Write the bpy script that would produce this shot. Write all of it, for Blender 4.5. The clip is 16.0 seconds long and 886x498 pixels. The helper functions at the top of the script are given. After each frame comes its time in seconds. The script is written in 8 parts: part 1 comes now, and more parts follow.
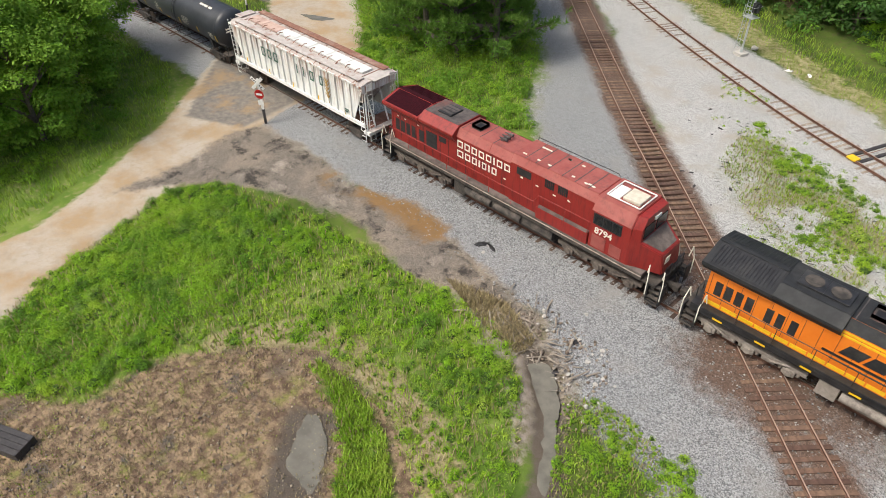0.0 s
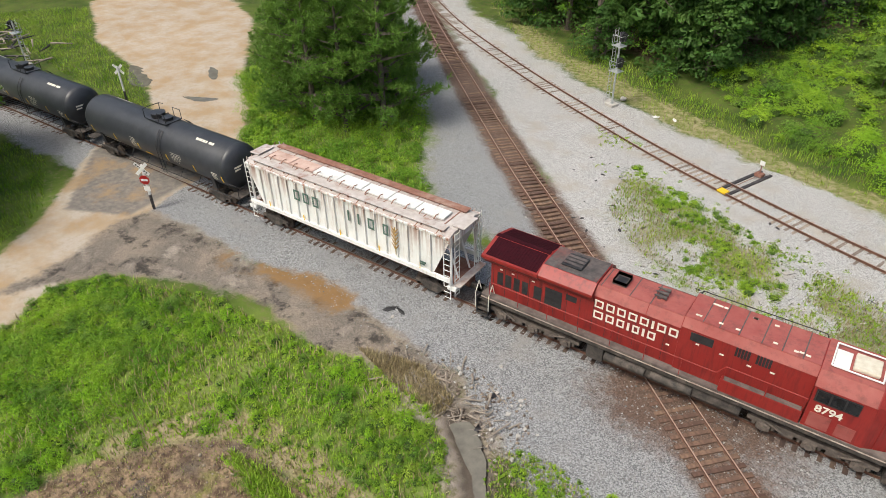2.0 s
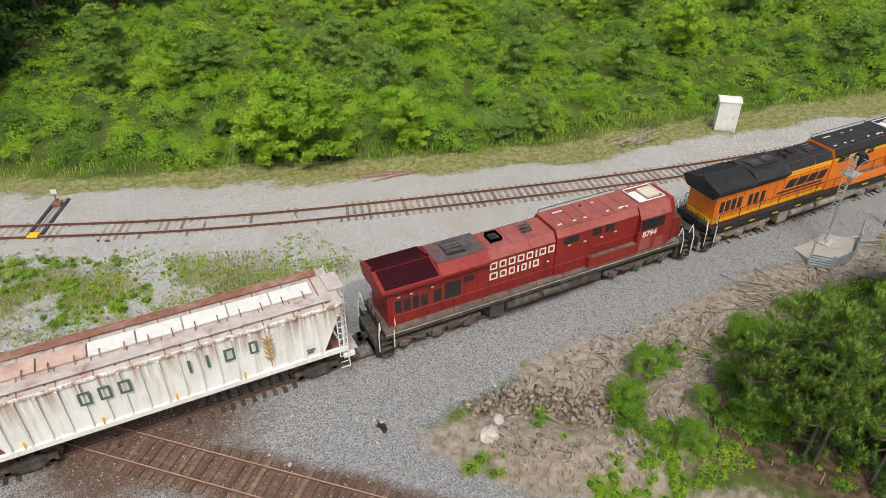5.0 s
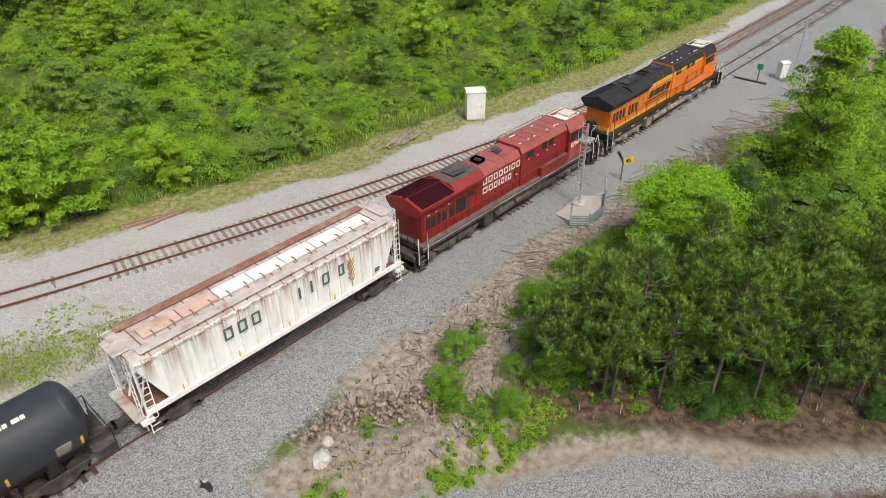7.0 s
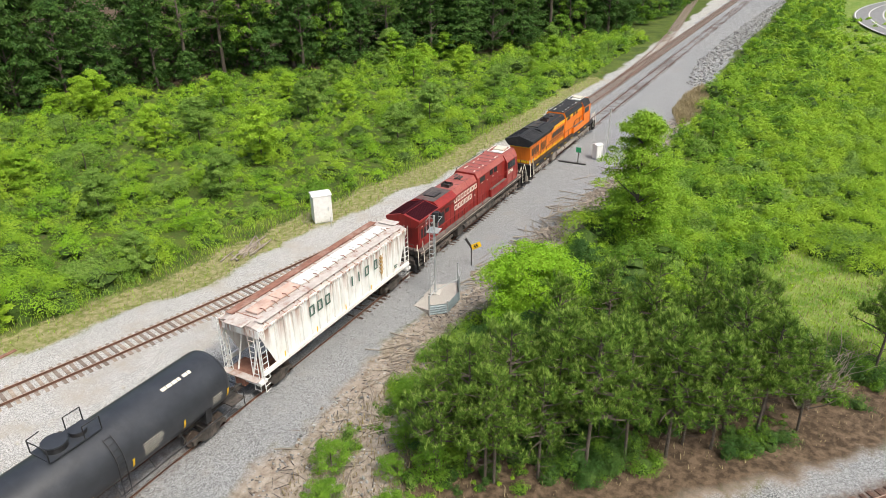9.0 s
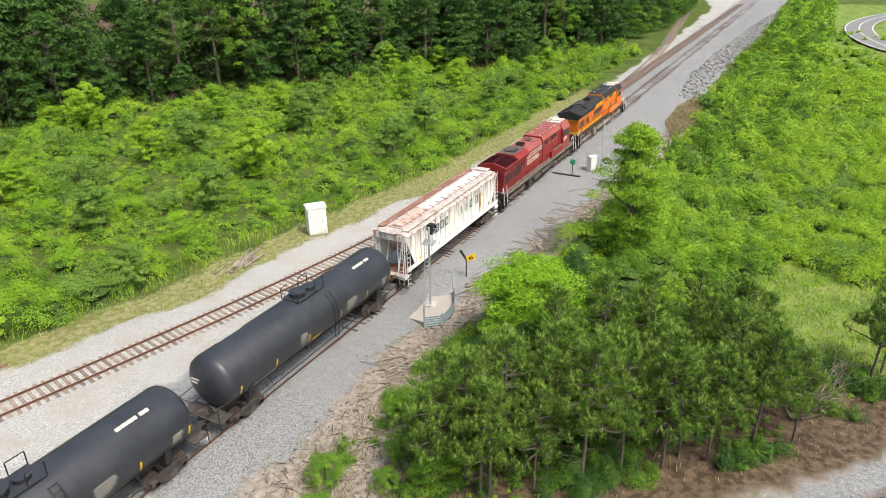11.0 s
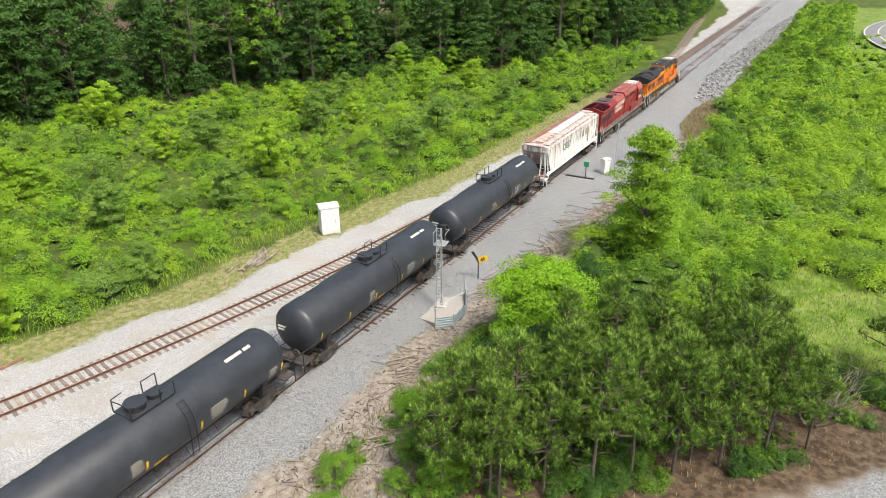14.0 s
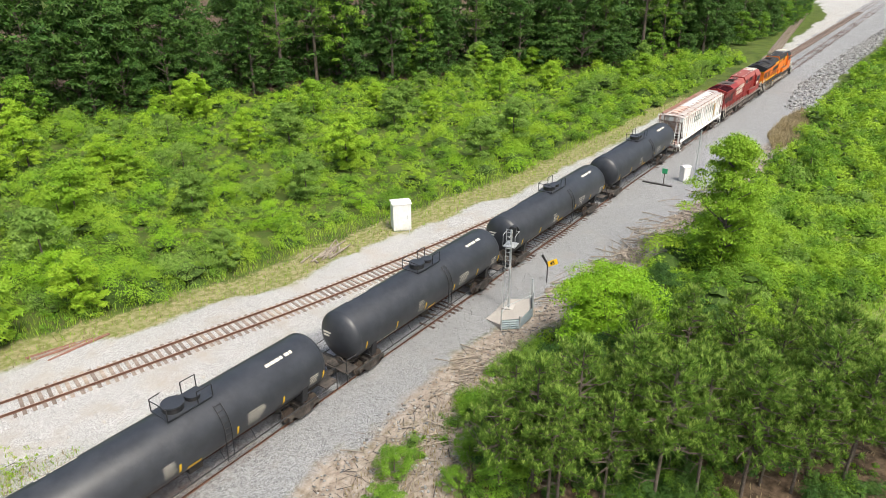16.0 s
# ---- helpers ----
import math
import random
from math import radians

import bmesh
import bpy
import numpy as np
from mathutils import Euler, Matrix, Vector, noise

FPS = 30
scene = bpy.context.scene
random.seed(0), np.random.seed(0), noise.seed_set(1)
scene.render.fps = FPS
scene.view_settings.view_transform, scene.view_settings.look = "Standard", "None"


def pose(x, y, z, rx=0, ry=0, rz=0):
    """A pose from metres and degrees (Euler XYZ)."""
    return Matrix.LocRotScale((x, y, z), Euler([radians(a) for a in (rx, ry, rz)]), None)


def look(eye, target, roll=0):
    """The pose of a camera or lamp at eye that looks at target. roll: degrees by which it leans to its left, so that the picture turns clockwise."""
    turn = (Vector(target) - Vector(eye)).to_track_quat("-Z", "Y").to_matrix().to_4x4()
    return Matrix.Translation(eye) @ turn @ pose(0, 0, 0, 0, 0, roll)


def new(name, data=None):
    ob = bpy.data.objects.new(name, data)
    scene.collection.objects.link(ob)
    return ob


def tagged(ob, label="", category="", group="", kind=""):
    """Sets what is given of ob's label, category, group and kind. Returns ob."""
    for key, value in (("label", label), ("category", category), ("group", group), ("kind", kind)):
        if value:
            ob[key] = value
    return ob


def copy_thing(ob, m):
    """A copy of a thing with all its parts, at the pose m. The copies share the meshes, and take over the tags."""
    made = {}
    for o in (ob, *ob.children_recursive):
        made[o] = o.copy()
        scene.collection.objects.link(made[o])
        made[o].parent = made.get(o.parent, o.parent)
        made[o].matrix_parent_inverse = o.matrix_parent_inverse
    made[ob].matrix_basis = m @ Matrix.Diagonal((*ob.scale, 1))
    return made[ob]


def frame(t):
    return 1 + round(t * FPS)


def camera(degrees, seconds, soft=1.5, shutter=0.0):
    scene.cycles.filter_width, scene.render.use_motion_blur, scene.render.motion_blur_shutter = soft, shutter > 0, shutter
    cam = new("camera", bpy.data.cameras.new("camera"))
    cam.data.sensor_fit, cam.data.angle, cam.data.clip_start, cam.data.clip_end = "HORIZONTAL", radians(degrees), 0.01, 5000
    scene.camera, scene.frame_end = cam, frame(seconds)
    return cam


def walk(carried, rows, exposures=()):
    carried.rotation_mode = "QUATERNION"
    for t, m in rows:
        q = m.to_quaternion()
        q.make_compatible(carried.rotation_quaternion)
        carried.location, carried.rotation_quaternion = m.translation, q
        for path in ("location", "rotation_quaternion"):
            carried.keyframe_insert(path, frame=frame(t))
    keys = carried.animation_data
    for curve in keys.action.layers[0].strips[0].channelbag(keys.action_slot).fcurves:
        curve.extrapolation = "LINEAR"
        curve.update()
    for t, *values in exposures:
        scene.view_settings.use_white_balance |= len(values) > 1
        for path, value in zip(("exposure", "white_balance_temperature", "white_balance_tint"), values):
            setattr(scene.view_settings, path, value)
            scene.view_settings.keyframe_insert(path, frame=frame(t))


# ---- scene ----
cam = camera(66.58, 16.0, soft=0.75)
EYE_Z = 25.2
PATH = [  # seconds, yaw, pitch, roll
    (0.0, 45.57, -40.19, -1.01),
    (0.5, 45.52, -38.72, -1.05),
    (1.0, 45.04, -34.76, -1.03),
    (1.5, 40.81, -34.81, -1.05),
    (2.0, 35.39, -34.92, -0.94),
    (2.5, 29.80, -34.88, -0.91),
    (3.0, 23.43, -34.83, -0.65),
    (3.5, 12.60, -34.77, -0.47),
    (4.0, 0.43, -34.69, -0.33),
    (4.5, -12.55, -34.53, -0.18),
    (5.0, -26.25, -34.38, -0.12),
    (5.2, -31.37, -34.30, -0.21),
    (5.6, -40.00, -34.20, -0.35),
    (6.1, -46.40, -34.10, -0.50),
    (6.9, -47.40, -33.70, -0.60),
    (7.3, -47.43, -31.29, -0.65),
    (7.5, -47.41, -29.24, -0.56),
    (8.0, -47.38, -25.35, -0.53),
    (8.5, -52.95, -25.36, -0.54),
    (9.0, -61.33, -25.36, -0.87),
    (9.2, -62.00, -25.10, -0.87),
    (9.8, -61.95, -24.60, -0.85),
    (10.6, -61.85, -24.37, -0.80),
    (11.5, -61.79, -24.35, -0.75),
    (12.0, -61.77, -24.33, -0.70),
    (12.5, -61.77, -24.32, -0.67),
    (13.0, -61.74, -24.30, -0.63),
    (13.5, -61.69, -24.28, -0.65),
    (14.0, -60.70, -24.26, -0.56),
    (14.5, -58.36, -24.24, -0.52),
    (15.0, -54.36, -24.22, -0.26),
    (15.5, -54.32, -24.22, -0.25),
    (16.0, -54.25, -24.22, -0.31),
]
walk(cam, [(t, pose(0, 0, EYE_Z, 90 + p, 0, y) @ pose(0, 0, 0, 0, 0, r)) for t, y, p, r in PATH],
     [(t, e, 6700, 6) for t, e in ((0, 0.28), (1.5, 0.25), (3.5, 0.06), (5.0, 0.0), (6.5, 0.08), (7.5, 0.18), (8.5, 0.4), (9.2, 0.48), (12.5, 0.6), (16.0, 0.62))])

# ---- light: bright overcast afternoon ----
world = bpy.data.worlds.new("overcast_sky")
scene.world = world
world.use_nodes = True
wn = world.node_tree
sky = wn.nodes.new("ShaderNodeTexSky")
sky.sky_type = "NISHITA"
sky.sun_disc = False
sky.sun_elevation, sky.sun_rotation = radians(58), radians(200)
sky.air_density, sky.dust_density, sky.ozone_density = 1.0, 6.0, 1.0
wn.links.new(sky.outputs[0], wn.nodes["Background"].inputs[0])
wn.nodes["Background"].inputs[1].default_value = 0.135
sun_data = bpy.data.lights.new("sun", "SUN")
sun_data.energy, sun_data.angle, sun_data.color = 2.0, radians(12), (1.0, 0.98, 0.94)
sun = new("sun", sun_data)
SUN_AT = Vector((math.sin(radians(200)) * math.cos(radians(58)), math.cos(radians(200)) * math.cos(radians(58)), math.sin(radians(58))))
sun.matrix_basis = look(SUN_AT * 200, (0, 0, 0))

# ---- materials ----
def nodes_of(m):
    m.use_nodes = True
    nt = m.node_tree
    return nt, nt.nodes, nt.links, nt.nodes["Principled BSDF"]


def mix_color(nt, fac, a, b, mode="MIX"):
    n = nt.nodes.new("ShaderNodeMix")
    n.data_type, n.blend_type = "RGBA", mode
    for sock, val in ((n.inputs[0], fac), (n.inputs[6], a), (n.inputs[7], b)):
        if hasattr(val, "node"):
            nt.links.new(val, sock)
        elif isinstance(val, (int, float)):
            sock.default_value = val
        else:
            sock.default_value = (*val, 1)
    return n.outputs[2]


def noise_tex(nt, scale, detail=5.0, rough=0.6, vec=None):
    n = nt.nodes.new("ShaderNodeTexNoise")
    n.inputs["Scale"].default_value, n.inputs["Detail"].default_value, n.inputs["Roughness"].default_value = scale, detail, rough
    if vec is None:
        vec = nt.nodes.new("ShaderNodeTexCoord").outputs["Object"]
    nt.links.new(vec, n.inputs["Vector"])
    return n.outputs["Fac"]


def ramp(nt, fac, lo, hi):
    n = nt.nodes.new("ShaderNodeMapRange")
    n.inputs["From Min"].default_value, n.inputs["From Max"].default_value = lo, hi
    nt.links.new(fac, n.inputs["Value"])
    return n.outputs["Result"]


def bump_to(nt, bsdf, height, strength, distance=0.02):
    b = nt.nodes.new("ShaderNodeBump")
    b.inputs["Strength"].default_value, b.inputs["Distance"].default_value = strength, distance
    nt.links.new(height, b.inputs["Height"])
    nt.links.new(b.outputs[0], bsdf.inputs["Normal"])


def mat(name, c1, c2, scale=4.0, rough=0.7, metal=0.0, bump=0.15, stain=None, stain_amt=0.5, stain_scale=0.6, vary=0.0, island=0.0, spec=0.5):
    """Two colours mixed by fine noise, larger stains over them, a little relief; vary and island change the value from object to object and piece to piece."""
    m = bpy.data.materials.new(name)
    nt, n, l, bsdf = nodes_of(m)
    fine = noise_tex(nt, scale)
    col = mix_color(nt, ramp(nt, fine, 0.35, 0.65), c1, c2)
    if stain:
        col = mix_color(nt, ramp(nt, noise_tex(nt, stain_scale, 7.0, 0.7), 0.62 - 0.25 * stain_amt, 0.85 - 0.25 * stain_amt), col, stain)
    for amount, kind, out in ((vary, "ShaderNodeObjectInfo", "Random"), (island, "ShaderNodeNewGeometry", "Random Per Island")):
        if amount:
            src = n.new(kind).outputs[out]
            hsv = n.new("ShaderNodeHueSaturation")
            l.new(ramp(nt, src, -1.0, 1.0), hsv.inputs["Hue"])
            mr = n.new("ShaderNodeMapRange")
            mr.inputs["To Min"].default_value, mr.inputs["To Max"].default_value = 1 - amount, 1 + amount
            l.new(src, mr.inputs["Value"])
            hm = n.new("ShaderNodeMapRange")
            hm.inputs["To Min"].default_value, hm.inputs["To Max"].default_value = 0.5 - 0.03 * amount, 0.5 + 0.03 * amount
            l.new(src, hm.inputs["Value"])
            l.new(hm.outputs[0], hsv.inputs["Hue"])
            l.new(mr.outputs[0], hsv.inputs["Value"])
            l.new(col, hsv.inputs["Color"])
            col = hsv.outputs[0]
    l.new(col, bsdf.inputs["Base Color"])
    bsdf.inputs["Roughness"].default_value, bsdf.inputs["Metallic"].default_value = rough, metal
    bsdf.inputs["Specular IOR Level"].default_value = spec
    if bump:
        bump_to(nt, bsdf, fine, bump)
    return m


def leaf_mat(name, c1, c2, island=0.45):
    m = mat(name, c1, c2, 0.35, 0.6, 0.0, 0.0, None, island=island, spec=0.25)
    nt, n, l, bsdf = nodes_of(m)
    tr = n.new("ShaderNodeBsdfTranslucent")
    src = bsdf.inputs["Base Color"].links[0].from_socket
    l.new(src, tr.inputs["Color"])
    mx = n.new("ShaderNodeMixShader")
    mx.inputs[0].default_value = 0.24
    l.new(bsdf.outputs[0], mx.inputs[1])
    l.new(tr.outputs[0], mx.inputs[2])
    l.new(mx.outputs[0], n["Material Output"].inputs[0])
    return m


def panel_mat(name, c1, c2, grime, amount, rough=0.5, streak=True):
    """Painted sheet steel with run-down streaks and large faded patches."""
    m = bpy.data.materials.new(name)
    nt, n, l, bsdf = nodes_of(m)
    tc = n.new("ShaderNodeTexCoord").outputs["Object"]
    mp = n.new("ShaderNodeMapping")
    mp.inputs["Scale"].default_value = (3.0, 3.0, 0.35) if streak else (1.2, 1.2, 1.2)
    l.new(tc, mp.inputs[0])
    col = mix_color(nt, ramp(nt, noise_tex(nt, 0.7, 6.0, 0.65), 0.35, 0.68), c1, c2)
    col = mix_color(nt, ramp(nt, noise_tex(nt, 1.6, 6.0, 0.7, mp.outputs[0]), 0.66 - 0.3 * amount, 0.98 - 0.3 * amount), col, grime)
    l.new(col, bsdf.inputs["Base Color"])
    rg = n.new("ShaderNodeMapRange")
    rg.inputs["To Min"].default_value, rg.inputs["To Max"].default_value = rough - 0.12, rough + 0.2
    l.new(noise_tex(nt, 2.5), rg.inputs["Value"])
    l.new(rg.outputs[0], bsdf.inputs["Roughness"])
    bump_to(nt, bsdf, noise_tex(nt, 1.4, 3.0), 0.06, 0.05)
    return m


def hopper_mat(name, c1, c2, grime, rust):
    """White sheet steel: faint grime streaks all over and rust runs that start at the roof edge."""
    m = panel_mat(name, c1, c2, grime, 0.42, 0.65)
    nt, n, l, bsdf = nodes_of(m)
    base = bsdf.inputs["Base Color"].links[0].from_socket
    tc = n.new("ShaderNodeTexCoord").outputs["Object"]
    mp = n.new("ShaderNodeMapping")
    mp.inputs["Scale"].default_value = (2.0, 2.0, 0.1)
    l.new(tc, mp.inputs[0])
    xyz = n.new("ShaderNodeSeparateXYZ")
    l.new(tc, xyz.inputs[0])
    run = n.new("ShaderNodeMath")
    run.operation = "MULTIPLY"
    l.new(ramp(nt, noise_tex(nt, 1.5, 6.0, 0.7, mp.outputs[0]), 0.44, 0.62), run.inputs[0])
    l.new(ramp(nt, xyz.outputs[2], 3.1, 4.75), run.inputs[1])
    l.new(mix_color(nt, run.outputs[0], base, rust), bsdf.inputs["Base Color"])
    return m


M = dict(
    steel_rail=mat("worn_rail_steel", (0.12, 0.06, 0.042), (0.19, 0.1, 0.07), 6, 0.55, 0.3, 0.1),
    rail_top=mat("polished_rail_head", (0.35, 0.3, 0.27), (0.5, 0.46, 0.42), 8, 0.35, 0.8, 0.05),
    rust_top=mat("rusty_rail_head", (0.36, 0.25, 0.2), (0.46, 0.34, 0.28), 8, 0.6, 0.2, 0.05),
    tie_brown=mat("rust_stained_tie_wood", (0.1, 0.06, 0.043), (0.21, 0.128, 0.09), 5, 0.9, 0, 0.4, (0.08, 0.05, 0.04), 0.4, 1.2, vary=0.4),
    tie=mat("weathered_tie_wood", (0.055, 0.035, 0.028), (0.12, 0.075, 0.055), 5, 0.9, 0, 0.4, (0.16, 0.12, 0.1), 0.4, 1.2, vary=0.35),
    tie_pale=mat("pale_dusty_tie_wood", (0.2, 0.155, 0.125), (0.34, 0.285, 0.24), 5, 0.9, 0, 0.4, (0.12, 0.08, 0.06), 0.4, 1.0, vary=0.35),
    red=panel_mat("faded_red_paint", (0.245, 0.0165, 0.0145), (0.285, 0.026, 0.021), (0.09, 0.012, 0.012), 0.6, 0.42),
    red_roof=panel_mat("sun_faded_red_roof", (0.28, 0.06, 0.052), (0.36, 0.11, 0.095), (0.12, 0.045, 0.04), 0.55, 0.6, False),
    maroon=mat("dark_maroon_screen", (0.022, 0.003, 0.006), (0.045, 0.005, 0.01), 9, 0.9, 0.0, 0.3, spec=0.15),
    soot=mat("sooty_dark_roof", (0.05, 0.045, 0.045), (0.12, 0.1, 0.095), 2.5, 0.7, 0.0, 0.15, (0.2, 0.07, 0.06), 0.35),
    grime=mat("grey_road_grime", (0.085, 0.068, 0.062), (0.17, 0.14, 0.128), 2.0, 0.85, 0.0, 0.1, (0.07, 0.05, 0.045), 0.5),
    under=mat("dusty_underframe", (0.03, 0.027, 0.025), (0.085, 0.072, 0.062), 2.5, 0.85, 0.0, 0.2, (0.16, 0.13, 0.11), 0.4, 1.2),
    truck_dust=mat("dust_brown_truck", (0.075, 0.06, 0.052), (0.17, 0.14, 0.12), 2.5, 0.85, 0.0, 0.2, (0.04, 0.034, 0.03), 0.4, 1.2),
    truck_grey=mat("dusty_silver_truck", (0.22, 0.19, 0.165), (0.36, 0.32, 0.28), 2.5, 0.8, 0.1, 0.2, (0.1, 0.08, 0.07), 0.5, 1.2),
    cream_edge=mat("dusty_cream_edge_stripe", (0.5, 0.44, 0.38), (0.28, 0.2, 0.17), 3, 0.7, 0, 0.1, (0.12, 0.09, 0.08), 0.4),
    wheel=mat("wheel_steel", (0.08, 0.06, 0.05), (0.14, 0.11, 0.09), 4, 0.6, 0.5, 0.1),
    black=mat("black_paint", (0.012, 0.012, 0.014), (0.03, 0.03, 0.033), 2.5, 0.5, 0.0, 0.08, (0.07, 0.065, 0.06), 0.3),
    black_roof=mat("matt_black_roof", (0.01, 0.011, 0.013), (0.024, 0.025, 0.028), 2.0, 0.7, 0.0, 0.1, (0.05, 0.048, 0.046), 0.3),
    tank=mat("satin_black_tank_paint", (0.026, 0.029, 0.036), (0.038, 0.042, 0.051), 1.2, 0.42, 0.0, 0.04, (0.055, 0.058, 0.066), 0.4, 0.5),
    orange=panel_mat("orange_paint", (0.72, 0.17, 0.012), (0.8, 0.22, 0.02), (0.4, 0.1, 0.02), 0.3, 0.4),
    yellow=mat("yellow_stripe", (0.85, 0.55, 0.02), (0.75, 0.45, 0.02), 6, 0.5, 0, 0.05),
    white=mat("white_lettering", (0.8, 0.77, 0.68), (0.7, 0.66, 0.56), 6, 0.6, 0, 0.05),
    white_paint=mat("white_paint", (0.78, 0.78, 0.76), (0.68, 0.68, 0.66), 3, 0.5, 0, 0.05, (0.5, 0.48, 0.44), 0.3),
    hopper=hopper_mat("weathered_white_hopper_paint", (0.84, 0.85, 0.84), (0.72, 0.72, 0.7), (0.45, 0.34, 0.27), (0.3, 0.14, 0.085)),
    hopper_roof=mat("rusty_dusty_roof", (0.54, 0.5, 0.48), (0.42, 0.37, 0.345), 2.0, 0.85, 0, 0.15, (0.26, 0.12, 0.08), 0.55, 0.9),
    hopper_rust=mat("rust_brown_steel", (0.19, 0.085, 0.06), (0.29, 0.14, 0.1), 3.0, 0.85, 0, 0.2, (0.4, 0.3, 0.25), 0.4),
    hopper_pink=mat("faded_primer_hatch", (0.52, 0.35, 0.29), (0.6, 0.45, 0.39), 2.0, 0.8, 0, 0.1, (0.3, 0.17, 0.13), 0.4),
    green_letter=mat("green_lettering", (0.06, 0.12, 0.1), (0.1, 0.16, 0.13), 5, 0.6, 0, 0.05),
    wheat=mat("gold_emblem", (0.36, 0.22, 0.07), (0.42, 0.27, 0.1), 5, 0.6, 0, 0.05),
    glass=mat("dark_window_glass", (0.01, 0.012, 0.014), (0.02, 0.022, 0.025), 3, 0.08, 0, 0.0),
    sign_red=mat("red_sign_sheeting", (0.6, 0.02, 0.02), (0.5, 0.02, 0.02), 5, 0.5, 0, 0.0),
    galv=mat("galvanised_steel", (0.45, 0.47, 0.48), (0.58, 0.6, 0.61), 5, 0.5, 0.5, 0.05, (0.3, 0.3, 0.29), 0.3),
    corrug=mat("blue_grey_sheet_steel", (0.36, 0.44, 0.48), (0.46, 0.53, 0.56), 3, 0.5, 0.3, 0.05, (0.3, 0.28, 0.25), 0.3),
    bark=mat("tree_bark", (0.075, 0.06, 0.048), (0.14, 0.115, 0.095), 6, 0.95, 0, 0.5),
    dead=mat("bleached_dead_wood", (0.2, 0.165, 0.135), (0.32, 0.275, 0.23), 6, 0.95, 0, 0.4, (0.1, 0.075, 0.06), 0.4, 1.5, island=0.3),
    dark_wood=mat("creosoted_timber", (0.025, 0.022, 0.025), (0.055, 0.05, 0.052), 5, 0.7, 0, 0.4, (0.1, 0.09, 0.085), 0.3),
    clod=mat("brown_soil_clods", (0.17, 0.125, 0.095), (0.34, 0.28, 0.225), 5, 0.95, 0, 0.4, island=0.45),
    gravel=mat("loose_stones", (0.2, 0.2, 0.2), (0.34, 0.337, 0.33), 5, 0.9, 0, 0.3, island=0.5),
    rock=mat("pale_rock", (0.42, 0.4, 0.37), (0.55, 0.52, 0.48), 4, 0.9, 0, 0.4, (0.3, 0.27, 0.24), 0.4),
    green_sign=mat("green_sign", (0.02, 0.3, 0.13), (0.02, 0.25, 0.1), 5, 0.5, 0, 0.0),
    pine=leaf_mat("pine_needles", (0.095, 0.185, 0.024), (0.185, 0.3, 0.045), 0.25),
    pine_tall=leaf_mat("tall_pine_needles", (0.095, 0.2, 0.028), (0.18, 0.31, 0.05), 0.25),
    broad_mid=leaf_mat("mid_green_leaves", (0.115, 0.25, 0.02), (0.21, 0.36, 0.034), 0.22),
    olive=leaf_mat("grey_green_leaves", (0.15, 0.265, 0.042), (0.23, 0.36, 0.068), 0.18),
    lime=leaf_mat("yellow_green_leaves", (0.235, 0.405, 0.023), (0.34, 0.5, 0.04), 0.16),
    # core: the shade inside the bushes is put into this dark green
    core=mat("core_shade_green", (0.022, 0.05, 0.006), (0.07, 0.13, 0.013), 9.0, 0.9, 0, 0.3),
    shoot=leaf_mat("pine_new_shoots", (0.26, 0.4, 0.07), (0.4, 0.54, 0.13), 0.2),
    broad=leaf_mat("broad_leaves", (0.09, 0.205, 0.017), (0.18, 0.315, 0.03), 0.22),
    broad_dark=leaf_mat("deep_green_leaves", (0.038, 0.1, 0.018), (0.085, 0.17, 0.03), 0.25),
    bright=leaf_mat("bright_spring_leaves", (0.2, 0.4, 0.016), (0.28, 0.48, 0.03), 0.18),
    shrub=leaf_mat("shrub_leaves", (0.185, 0.345, 0.021), (0.28, 0.445, 0.036), 0.16),
    grass=leaf_mat("grass_blades", (0.2, 0.35, 0.024), (0.36, 0.47, 0.07), 0.35),
    straw=leaf_mat("dry_straw", (0.3, 0.24, 0.13), (0.4, 0.33, 0.2), 0.35),
    water=mat("muddy_water", (0.13, 0.122, 0.1), (0.19, 0.175, 0.145), 1.5, 0.12, 0, 0.0),
    water_rust=mat("rusty_puddle", (0.2, 0.13, 0.065), (0.26, 0.18, 0.1), 1.0, 0.12, 0, 0.0),
)

# ---- shape helpers ----
K = 1.041          # metres in one unit of the plan
MAIN_Y = 26.35     # centre of the main track, which runs along x
RAIL_Z = 0.2


def box(bm, x0, x1, y0, y1, z0, z1, bevel=0.0):
    vs = [bm.verts.new((x, y, z)) for z in (z0, z1) for y in (y0, y1) for x in (x0, x1)]
    fs = [bm.faces.new([vs[i] for i in f]) for f in ((0, 2, 3, 1), (4, 5, 7, 6), (0, 1, 5, 4), (2, 6, 7, 3), (0, 4, 6, 2), (1, 3, 7, 5))]
    if bevel:
        bmesh.ops.bevel(bm, geom=list({e for f in fs for e in f.edges}), offset=bevel, segments=2, profile=0.6, affect="EDGES")
    return bm


def prism(bm, profile, x0, x1, taper=None):
    """A closed (y, z) outline swept along x; taper scales y at the x1 end."""
    a = [bm.verts.new((x0, y, z)) for y, z in profile]
    b = [bm.verts.new((x1, y * (taper or 1), z)) for y, z in profile]
    k = len(profile)
    for i in range(k):
        bm.faces.new((a[i], a[(i + 1) % k], b[(i + 1) % k], b[i]))
    bm.faces.new(a[::-1]), bm.faces.new(b)
    bmesh.ops.recalc_face_normals(bm, faces=bm.faces[:])
    return bm


